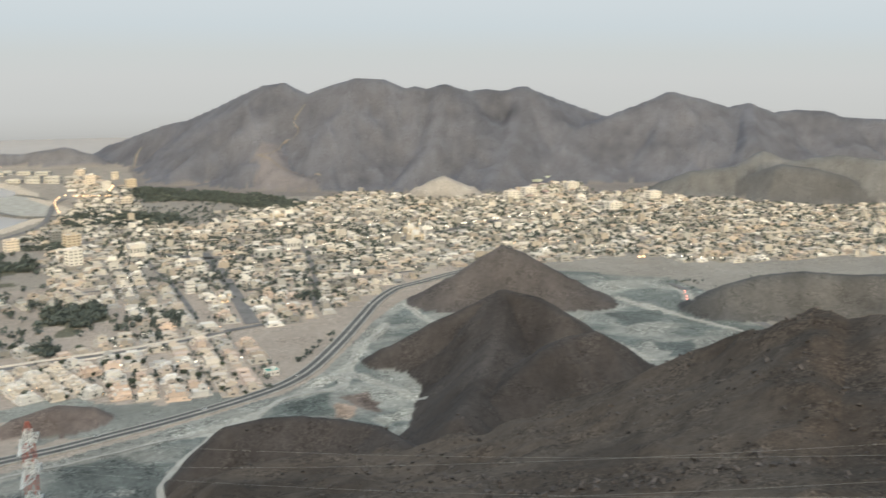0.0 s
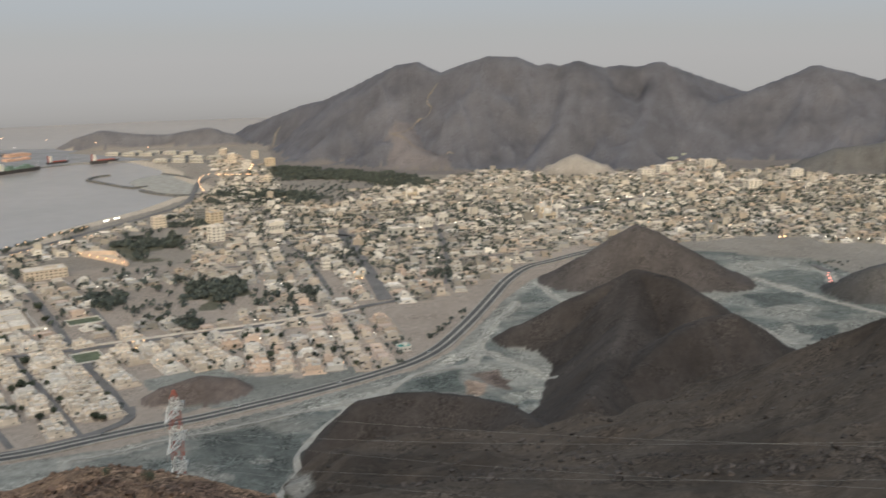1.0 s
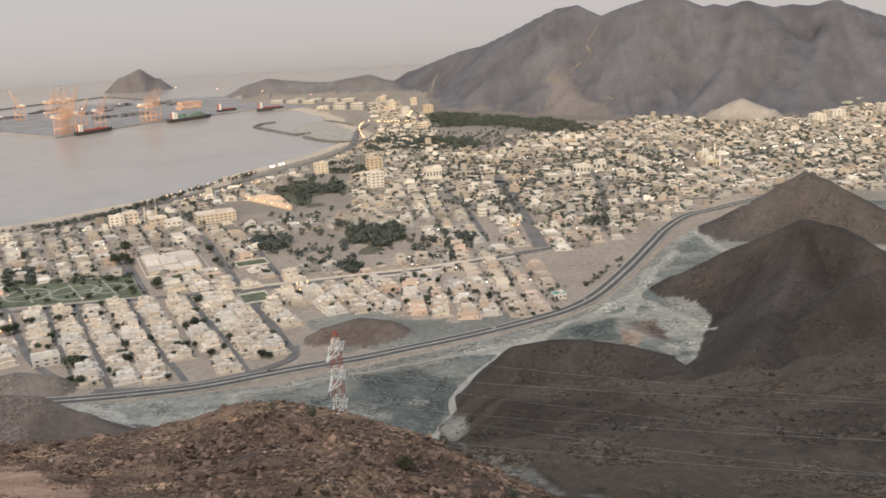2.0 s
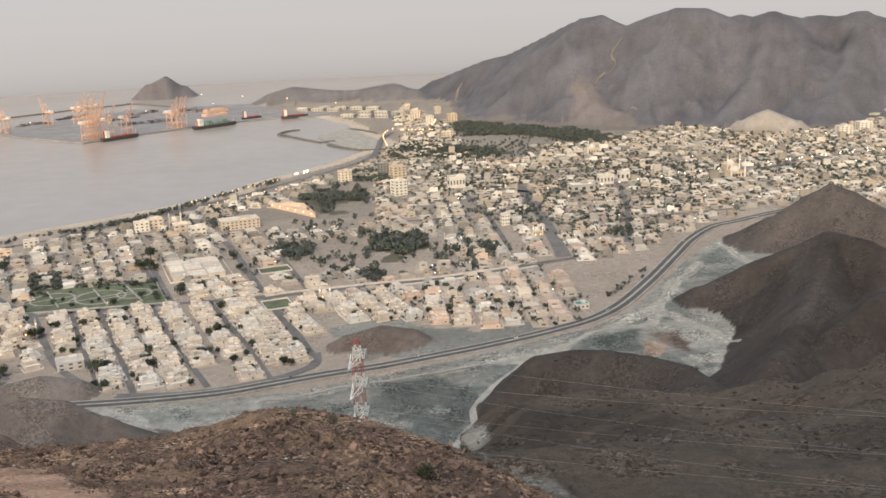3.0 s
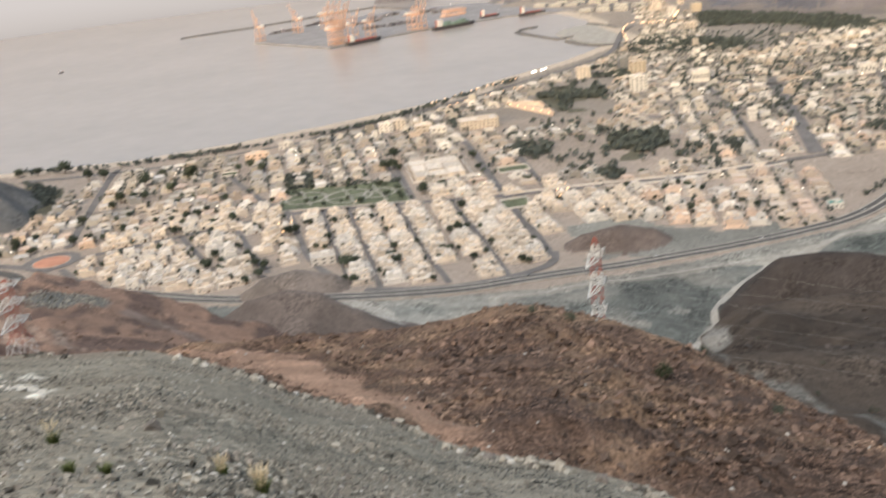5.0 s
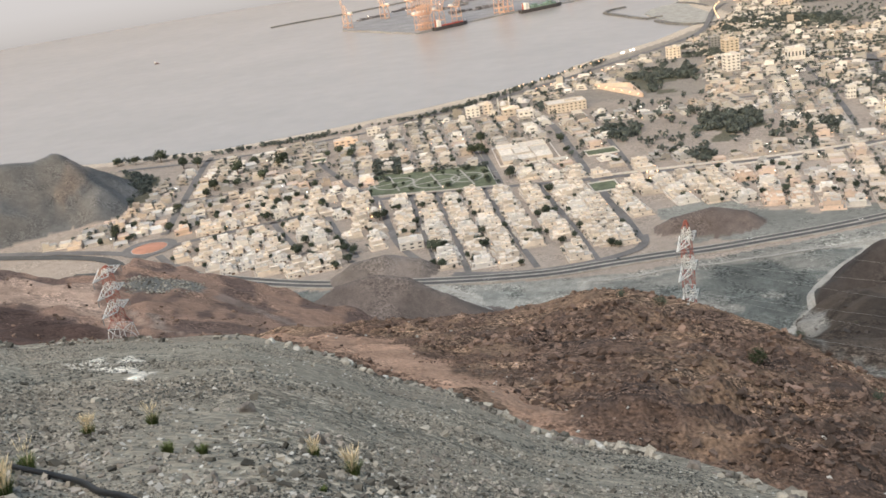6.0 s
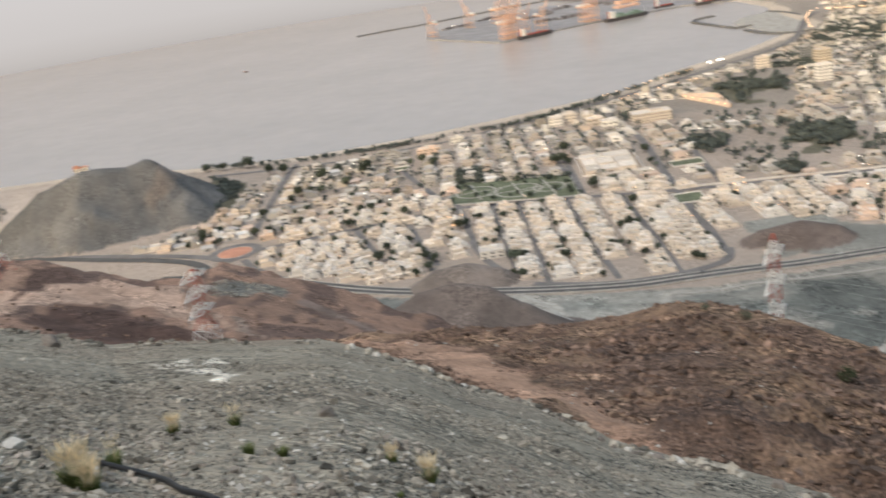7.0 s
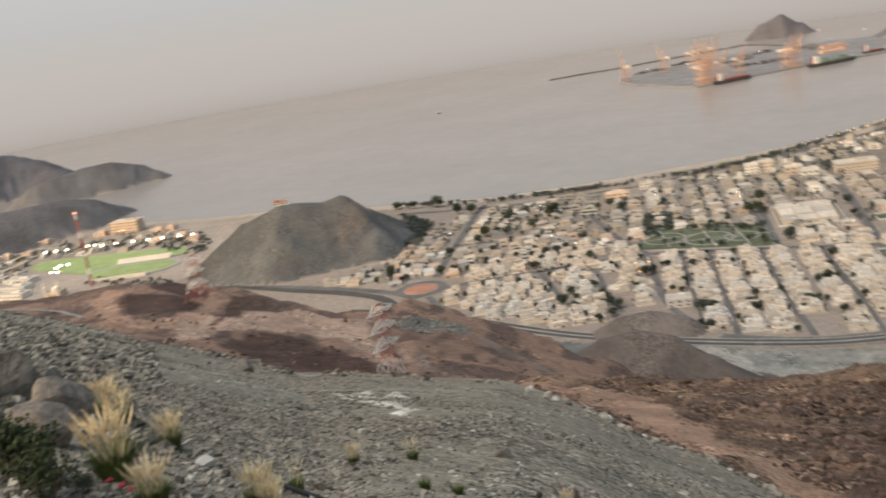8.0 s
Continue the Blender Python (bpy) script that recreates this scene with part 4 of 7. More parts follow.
TOWN_NEAR = [(-704, 1037), (-594, 978), (-539, 969), (-478, 976), (-460, 1036), (-413, 1045), (-347, 985), (-307, 979), (-246, 973), (-183, 997), (-135, 1036), (-136, 1130), (-122, 1159),
             (-134, 1225), (-102, 1169), (-20, 1152), (27, 1136), (138, 1121), (187, 1163), (208, 1218), (192, 1310), (154, 1373), (206, 1407), (254, 1403), (356, 1496), (456, 1608), (543, 1678),
             (549, 1699), (815, 1698), (979, 1714), (1051, 1590), (1220, 1568), (1439, 1566), (1800, 1500), (2500, 2000), (2180, 2396), (1696, 2444), (1563, 2589), (1276, 2492), (1467, 3073), (1341, 3112), (1106, 2605),
             (973, 2564), (780, 2613), (691, 2760), (539, 2644), (477, 2560), (311, 2491), (105, 2549), (66, 2972), (-66, 3550), (-96, 3161), (-54, 2717), (-117, 2378), (-187, 2241), (-275, 2086), (-357, 1973), (-442, 1854),
             (-540, 1756), (-647, 1663), (-660, 1630), (-735, 1585), (-820, 1533), (-905, 1500), (-921, 1355), (-901, 1241), (-911, 1168), (-938, 1113), (-938, 1076), (-807, 1094)]
TOWN_WEST = [(-2045, 1107), (-2136, 1227), (-1899, 1288), (-1751, 1361), (-1583, 1380), (-1459, 1352), (-1453, 1300), (-1739, 1196), (-1685, 1117), (-1534, 1043), (-1711, 961)]
BARE = [PARK,
        [(-241, 1754), (-180, 1636), (-80, 1701), (-112, 1984), (-107, 2138), (-173, 2223), (-250, 2014)],
        [(-244, 1628), (-167, 1595), (-133, 1628), (15, 1563), (38, 1454), (-52, 1347), (-116, 1385), (-185, 1426)],
        [(-368, 1849), (-256, 1877), (-192, 1767), (-213, 1683), (-324, 1662)],
        [(-136, 1242), (-95, 1168), (-131, 1121)],
        [(31, 2450), (110, 2668), (304, 2438), (207, 2279)],
        [(827, 1651), (1052, 1537), (1077, 1592), (901, 1727)],
        [(-413, 1045), (-376, 1042), (-405, 1096), (-430, 1085)]]
STREETS = [[(v.x, v.y) for v in smooth_line(l, 30)] for l in (MAIN, [(-131, 1046), (-229, 1317), (-323, 1587)], [(-776, 1131), (-834, 1285), (-907, 1479)],
           [(-172, 994), (-218, 1109), (-252, 1187), (-290, 1275)], [(-232, 975), (-290, 1098), (-328, 1186), (-365, 1270)], [(-305, 965), (-361, 1106), (-402, 1197), (-432, 1262)], [(-355, 1008), (-382, 1069), (-431, 1178), (-465, 1256)],
           [(-373, 1005), (-423, 1073), (-511, 1248), (-557, 1294), (-649, 1410), (-690, 1470)], [(194, 1428), (194, 1569), (189, 1812), (179, 1978)], [(58, 2036), (216, 1913), (415, 1986), (620, 2033), (990, 2232)], [(-362, 1315), (-442, 1495)], [(-417, 1471), (-343, 1284)], [(-224, 1490), (-168, 1317)], [(-630, 1165), (-545, 1055)], [(-556, 1178), (-454, 1020)], [(-838, 1284), (-742, 1320), (-640, 1368)],
           [(120, 1478), (112, 1600), (96, 1760), (70, 1930)], [(300, 1500), (330, 1640), (356, 1800), (372, 1960)], [(215, 1640), (360, 1662), (520, 1700)], [(-60, 1700), (60, 1720), (190, 1745)], [(-737, 1051), (-813, 1064), (-965, 1074)], [(-737, 1051), (-689, 1011), (-583, 957)])]
# large trees: x, y, radius of the crown
WEST_TREES = [(-1109, 1527, 6.6), (-1073, 1530, 6.6), (-1025, 1538, 9.5), (-943, 1476, 9.1), (-916, 1477, 9.1), (-746, 1453, 11), (-863, 1511, 4.7), (-814, 1424, 9.7), (-812, 1483, 5.5), (-806, 1332, 8.2), (-802, 1298, 6.4), (-794, 1348, 5.8), (-776, 1350, 5.8), (-747, 1381, 7.7), (-634, 1321, 4.9), (-680, 1488, 5.5), (-665, 1502, 7.4), (-636, 1479, 7.3), (-655, 1237, 5.7), (-643, 1248, 5.4), (-644, 1175, 5.1), (-578, 1218, 6.0), (-775, 1145, 6.4), (-758, 1154, 5.7), (-813, 1234, 6.1), (-851, 1130, 7.7), (-846, 1164, 5.0), (-631, 1107, 4.8)]
STREET_TREES = [(-535, 1035, 7.0), (-543, 1078, 4.7), (-566, 1060, 4.6), (-524, 1053, 4.5), (-524, 1106, 4.1), (-499, 1074, 4.6), (-476, 1043, 5.1), (-461, 1032, 5.7), (-458, 1005, 5.0), (-467, 988, 4.3), (-473, 1154, 6.4), (-468, 1164, 5.0), (-458, 1190, 4.4), (-414, 1125, 4.9), (-419, 1095, 4.0), (-408, 1094, 3.4), (-361, 1032, 7.0), (-352, 1037, 5.1), (-338, 979, 5.4), (-350, 985, 4.2), (-427, 1193, 4.4), (-415, 1191, 3.7), (-391, 1199, 4.4), (-379, 1200, 4.4), (-324, 1156, 4.3), (-305, 1036, 5.7), (-314, 1006, 4.3)]
EAST_TREES = [(-262, 1078, 4.0), (-252, 1077, 4.0), (-241, 1076, 3.3), (-259, 1050, 3.2), (-244, 1146, 4.9), (-255, 1147, 5.7), (-263, 1138, 4.9), (-217, 1046, 3.9), (-222, 1093, 4.0), (-162, 1032, 4.5), (-154, 1028, 3.8), (-268, 1239, 5.3), (-314, 1337, 5.8), (-337, 1314, 7.3), (-428, 1514, 8.4), (-401, 1443, 5.3), (-425, 1448, 8.0), (-412, 1452, 8.1), (-297, 1492, 6.4), (-278, 1430, 4.4)]
LANDMARKS = [(*(-768, 1080), 52)]  # x, y, clear radius


OLD_LANE = [(900, -330), (1005, -373), (1073, -423), (1248, -511), (1294, -557), (1410, -649), (1700, -760)]  # y and x of the lane between the two western grids
MID_ROWS = (46.5, 80.0, 114.5, 144.0, 178.5, 214.0, 249.0, 274.0)  # rows of plots between the streets north of the highway


def grid(turn, rows, along, crosswise, r):
    """Plots in rows, set out on a grid turned by that angle: x, y and the way each faces."""
    c, s = math.cos(turn), math.sin(turn)
    for i, p in enumerate(rows):
        for k in range(*along):
            q = k * 21.4 + 9 * (k // 9) + (i * 7.7) % 21.4
            u, v = (q, p) if crosswise else (p, q)
            face = turn + (math.pi / 2 if i % 2 else -math.pi / 2) + (math.pi / 2 if crosswise else 0)
            yield u * c - v * s + r.uniform(-2.2, 2.2), u * s + v * c + r.uniform(-2.2, 2.2), face + r.uniform(-0.06, 0.06)


def plots():
    """House sites on three street grids, with blocks two plots deep."""
    r = random.Random(42)
    pairs = lambda start, n, pitch=60.5: [start + pitch * b + d for b in range(n) for d in (0.0, 27.2)]
    lane = lambda y: np.interp(y, [q[0] for q in OLD_LANE], [q[1] for q in OLD_LANE])
    out = []
    for x, y, a in grid(radians(33), pairs(1317 + 22 - 60.5 * 12, 24), (-90, 40), True, r):
        if x < lane(y):
            out.append((x, y, a))
    for x, y, a in grid(WEST, MID_ROWS, (30, 64), False, r):
        if x > lane(y) + 10 and y < 1275 + 0.15 * (x + 344):
            out.append((x, y, a))
    for x, y, a in grid(WEST, pairs(-560.0, 36), (30, 170), False, r):
        if x > lane(y) and (y > 1275 + 0.15 * (x + 344) or x > -205) and x < -20 + 0.02 * (y - 1300):
            out.append((x, y, a))
    for crosswise in (False, True):
        for x, y, a in grid(EAST, pairs(30.0 if not crosswise else 1000.0, 40, 58.5), (-20, 140), crosswise, r):
            if x >= -20 + 0.02 * (y - 1300) and ((x + 0.5 * y) % 1000 < 420) == crosswise:
                out.append((x, y, a))
    x, y = np.array([q[0] for q in out]), np.array([q[1] for q in out])
    ok = inside(TOWN_NEAR, x, y) | inside(TOWN_WEST, x, y)
    for b in BARE:
        ok &= ~inside(b, x, y)
    for l in STREETS:
        ok &= to_line(l, x, y)[0] > 12.5
    for lx, ly, lr in LANDMARKS:
        ok &= np.hypot(x - lx, y - ly) > lr
    for tx, ty, tall in WEST_TREES + STREET_TREES + EAST_TREES:
        ok &= np.hypot(x - tx, y - ty) > 3.5 + 0.85 * tall
    h = land(x[None], y[None])[0][0]
    ok &= (h < 7.5) & (h > 3.0)
    return [q for q, k in zip(out, ok) if k]


def apartment(name, x, y, w, d, h, turn, material, label, glass=M_GLASS, cols=None, floors=None, top=None):
    """A mid-rise block: walls, parapet, roof, plant room, and windows set floor by floor."""
    root = base(name, x, y, 5.0, turn)
    boxes((0, 0, 0, w, d, h)).make("wall", material, root)
    p = Pile()
    p.rim(0, 0, h, w + 0.4, d + 0.4, 1.2, 0.4)
    p.make("parapet", material, root)
    boxes((0, 0, h + 0.02, w - 0.5, d - 0.5, 0.1)).make("roof", top or M_ROOF, root)
    boxes((w * 0.15, d * 0.1, h + 0.1, w * 0.3, d * 0.35, 3.2)).make("plant_room", material, root)
    floors, cols = floors or max(2, int(h / 5.0)), cols or max(3, int(w / 9))
    for f in range(floors):
        for c in range(cols):
            cx = (c + 0.5) / cols * w - w / 2
            boxes((cx, -d / 2 - 0.06, (f + 0.35) * h / floors, w / cols * 0.42, 0.2, h / floors * 0.38)).make("window", glass, root)
    for f in range(floors):
        boxes((-w / 2 - 0.06, 0, (f + 0.35) * h / floors, 0.2, d * 0.5, h / floors * 0.32)).make("window", glass, root)
    LANDMARKS.append((x, y, max(w, d) * 0.62 + 9))
    return tagged(root, label, "building")


def mosque(x, y, turn, scale=1.0, towers=2, lit=False):
    root = base("mosque", x, y, 5.0, turn)
    k = scale
    boxes((0, 0, 0, 24 * k, 20 * k, 8 * k)).make("hall", M_TAN, root)
    p = Pile()
    p.rim(0, 0, 8 * k, 24.4 * k, 20.4 * k, 1.2 * k, 0.4)
    p.make("parapet", M_TAN, root)
    p = Pile()
    p.tube((0, 0, 8 * k), (0, 0, 10 * k), 6 * k, 6 * k, 12)
    p.dome(0, 0, 10 * k, 6 * k, 6.5 * k)
    p.make("dome", M_WHITE, root, True)
    for s in (-1, 1)[:towers]:
        m = Pile()
        m.tube((s * 11 * k, -11 * k, 0), (s * 11 * k, -11 * k, 24 * k), 1.5 * k, 1.2 * k, 8, True)
        m.tube((s * 11 * k, -11 * k, 22.5 * k), (s * 11 * k, -11 * k, 23.6 * k), 2.1 * k, 2.1 * k, 8, True)
        m.tube((s * 11 * k, -11 * k, 24 * k), (s * 11 * k, -11 * k, 29 * k), 1.0 * k, 0.15, 8)
        mi = m.make("minaret", M_WHITE, root)
        if lit:
            o = orb(0.9)
            o.v = [(a + s * 11 * k, b - 12.6 * k, c + 18 * k) for a, b, c in o.v]
            o.make("floodlight", M_WARM, mi)
    for i in range(4):
        boxes(((i - 1.5) * 5.5 * k, -10.1 * k, 1.2 * k, 2.2 * k, 0.3, 4.5 * k)).make("window", M_GLASS, root)
    if lit:
        for i in (-1, 1):
            o = orb(0.9)
            o.v = [(a + i * 6 * k, b - 13 * k, c + 2.0) for a, b, c in o.v]
            o.make("floodlight", M_WARM, root)
    LANDMARKS.append((x, y, 26 * k))
    return tagged(root, "cream mosque with a dome and slim minarets" + (" under warm floodlights" if lit else ""), "mosque")


apartment("apartment_block", *(-56, 1943), 26, 24, 29, 24, M_WHITE, "white eight-storey block with dark window strips", cols=3)
apartment("apartment_block", *(-62, 2115), 28, 24, 27, 24, M_TAN, "tan mid-rise block near the shore")
apartment("office_tower", *(-94, 2176), 20, 18, 25, 20, M_STEEL, "blue-grey glazed office tower", cols=3)
apartment("apartment_block", *(-173, 2114), 24, 20, 22, 24, M_PLASTER, "cream mid-rise block near the shore")
apartment("apartment_block", *(57, 1994), 32, 22, 22, 12, M_WHITE, "white block with tall dark window strips", cols=5, floors=1)
apartment("shop_block", *(350, 1970), 28, 20, 18, 10, M_WHITE, "pale block with blue glazing and lit shops", cols=4, floors=1)
apartment("apartment_block", *(390, 1991), 20, 18, 20, 10, M_WHITE, "slim white apartment block", cols=2, floors=1)
apartment("shop_block", *(293, 1907), 46, 26, 14, 14, M_CONCRETE, "grey concrete commercial block", cols=3, floors=1)
apartment("apartment_block", *(126, 1650), 13, 13, 18, 12, M_WHITE, "slim white apartment block")
apartment("hotel_tower", *(-30, 3125), 26, 20, 27, 15, M_PLASTER, "cream hotel tower at the harbour end of town")
apartment("hotel_tower", *(-59, 3329), 22, 18, 20, 15, M_PLASTER, "cream hotel tower at the harbour end of town")
apartment("hotel_tower", *(41, 3232), 18, 16, 22, 15, M_PLASTER, "cream hotel tower at the harbour end of town")
apartment("hotel_tower", *(13, 2951), 22, 18, 28, 15, M_WHITE, "pale hotel tower at the harbour end of town")
apartment("hotel_tower", *(80, 3033), 28, 18, 22, 15, M_TAN, "tan hotel tower at the harbour end of town")
apartment("hotel_tower", *(57, 2684), 28, 20, 18, 15, M_PLASTER, "cream hotel block beside palm groves")
apartment("government_house", *(-326, 1712), 66, 34, 15, 21, M_PLASTER, "large cream public building with wings", cols=9, floors=3)
apartment("apartment_block", *(-474, 1731), 24, 20, 17, 22, M_PLASTER, "cream apartment block behind the beach trees")
apartment("apartment_block", *(-493, 1713), 24, 18, 16, 22, M_WHITE, "white apartment block behind the beach trees")
apartment("apartment_block", *(-388, 1669), 26, 22, 14, 22, M_WHITE, "white block with tall windows near the beach")
apartment("apartment_block", *(-421, 1700), 30, 20, 13, 22, M_PLASTER, "cream block with tall windows near the beach")
apartment("apartment_block", *(-651, 1629), 24, 14, 11, 22, M_WHITE, "long white apartment block near the beach")
apartment("apartment_block", *(-677, 1561), 40, 16, 11, 22, M_PEACH, "long peach apartment block near the beach")
apartment("school", *(-397, 1052), 28, 22, 9, 24, M_WHITE, "white school building in a fenced yard")
for q in ((1106, 2545), (1315, 2834), (1292, 2931), (1033, 2488), (1268, 2616), (1198, 2230), (1393, 2375)):
    apartment("apartment_block", *q, 34, 26, 20, 8, M_WHITE, "pale block below the far mountain")
apartment("clubhouse", *(182, 1186), 16, 13, 6, 10, M_WHITE, "small pale clubhouse with a teal roof", cols=3, floors=1, top=M_TEAL)
hx, hy = -1116, 1222
lodge = base("hilltop_lodge", hx, hy, height(hx, hy) - 1.0, 40)
boxes((0, 0, 0, 22, 12, 6)).make("wall", M_WHITE, lodge)
boxes((0, 0, 6, 23, 13, 0.8), (-6, 0, 6.8, 8, 9, 3)).make("roof", M_CLAY, lodge, label="reddish clay roof")
for k in range(4):
    window(lodge, -8 + 5 * k, -6.05, 2.0, 2.2, 2.2, "s")
tagged(lodge, "small white lodge with a reddish roof on a hill", "house")
mosque(*(-487, 1175), 24, 0.75, lit=True)
mosque(*(-141, 1280), 14, 0.6, lit=True)
mosque(*(614, 1995), 10, 1.3)
mosque(*(-446, 1752), 22, 0.9)
mosque(*(170, 1573), 10, 0.7, lit=True)
mosque(*(386, 2354), 10, 1.2, towers=1)
mosque(*(629, 2075), 10, 1.2, lit=True)



def market(x, y, turn):
    """A low market: halls of unequal height round small courts, with parapets, roof steps and gates."""
    root = base("market", x, y, 5.0, turn)
    halls = ((-27, -32, 22, 34, 5.6), (-3, -34, 24, 30, 5.0), (22, -32, 24, 34, 5.8), (-28, 5, 20, 38, 5.2), (-5, 4, 24, 40, 6.2), (22, 3, 26, 34, 5.0), (-22, 38, 34, 26, 5.6), (16, 36, 38, 30, 5.2))
    for hx, hy, hw, hd, hh in halls:
        hall = boxes((hx, hy, 0, hw, hd, hh)).make("hall", M_PLASTER, root)
        p = Pile()
        p.rim(hx, hy, hh, hw + 0.3, hd + 0.3, 0.8, 0.4)
        p.make("parapet", M_PLASTER, hall)
        boxes((hx, hy, hh + 0.02, hw - 0.6, hd - 0.6, 0.12)).make("roof", M_ROOF, hall)
        boxes((hx + hw * 0.2, hy - hd * 0.15, hh + 0.1, 3.0, 2.4, 1.5)).make("roof_hatch", M_WHITE, hall)
    for gx in (-27, -3, 22):
        boxes((gx, -51.2 if gx != -3 else -49.2, 0, 4.0, 0.5, 3.2)).make("gate", M_DOOR, root)
    p = Pile()
    p.rim(0, 0, 0, 88, 112, 2.6, 0.5)
    p.make("yard_wall", M_WHITE, root)
    LANDMARKS.append((x, y, 66))
    return tagged(root, "wide low cream market of flat-roofed halls", "market")


market(-341, 1437, 20)


def garden(x, y, turn, w, d):
    """A walled lawn with a paved edge."""
    root = base("garden", x, y, 5.3, turn)
    boxes((0, 0, 0, w, d, 0.4)).make("lawn", M_GRASS, root)
    p = Pile()
    p.rim(0, 0, 0, w + 1.2, d + 1.2, 2.2, 0.5)
    p.make("garden_wall", M_WHITE, root)
    LANDMARKS.append((x, y, max(w, d) * 0.5))
    return tagged(root, "small walled lawn beside white villas", "garden", "walled gardens")


for q, w, d in (((-296, 1318), 20, 20), ((-268, 1322), 26, 18), ((-252, 1345), 20, 22), ((-198, 1250), 34, 40), ((-225, 1420), 44, 30), ((-690, 1470), 24, 22)):
    garden(*q, 21, w, d)

# the long floodlit wall and parade near the beach
q0, q1, q2 = (-298, 1876), (-200, 1764), (-233, 1862)
fort = base("walled_parade", 0, 0, 0)
for a, b in ((q0, q1), (q1, q2), (q2, q0)):
    w = ribbon("wall", [a, b], 2.0, 8.0, M_PEACH, drape=False, thick=8.2, step=300)
    w.parent = fort
mesh_ob("court", [(*q, 5.8) for q in (q0, q1, q2)], [(0, 1, 2)], M_TAN, fort)
for k in range(6):
    t = (k + 0.5) / 6
    o = orb(1.0)
    o.v = [(a + q0[0] + t * (q1[0] - q0[0]), b + q0[1] + t * (q1[1] - q0[1]) - 4, c + 11) for a, b, c in o.v]
    o.make("floodlight", M_WARM, fort)
tagged(fort, "walled parade ground under warm floodlights", "walled court")
LANDMARKS.append(((q0[0] + q1[0]) / 2, (q0[1] + q1[1]) / 2, 60))

SITES = plots()
SITES.sort(key=lambda q: math.hypot(q[0] + 330, q[1] - 830))
hr = random.Random(8)
for k, (x, y, a) in enumerate(SITES[:205]):
    src = VILLAS[hr.choice((0, 1, 2, 3, 4, 5, 6, 8)) if x < 0 or y > 1300 else hr.choice((7, 9, 0, 7, 9, 3))]
    copy_thing(src, pose(x, y, 5.0, 0, 0, math.degrees(a)))
for v in VILLAS:  # the patterns stand on sites of their own
    x, y, a = SITES[205 + VILLAS.index(v)]
    v.matrix_world = pose(x, y, 5.0, 0, 0, math.degrees(a))

NEAR_TONES = ((0.56, 0.49, 0.42), (0.50, 0.44, 0.38), (0.66, 0.625, 0.58), (0.47, 0.40, 0.34), (0.59, 0.535, 0.475), (0.56, 0.45, 0.375), (0.45, 0.425, 0.40), (0.53, 0.43, 0.365))
# Greyer walls for distant houses; the haze is in these tones.
HAZED_TONES = ((0.47, 0.43, 0.38), (0.40, 0.37, 0.33), (0.63, 0.60, 0.56), (0.40, 0.35, 0.30), (0.53, 0.49, 0.44), (0.47, 0.395, 0.33), (0.36, 0.345, 0.325), (0.29, 0.27, 0.245), (0.55, 0.515, 0.47))
far = Pile()
glaze = Pile()
lamps_warm, lamps_cool = [], []
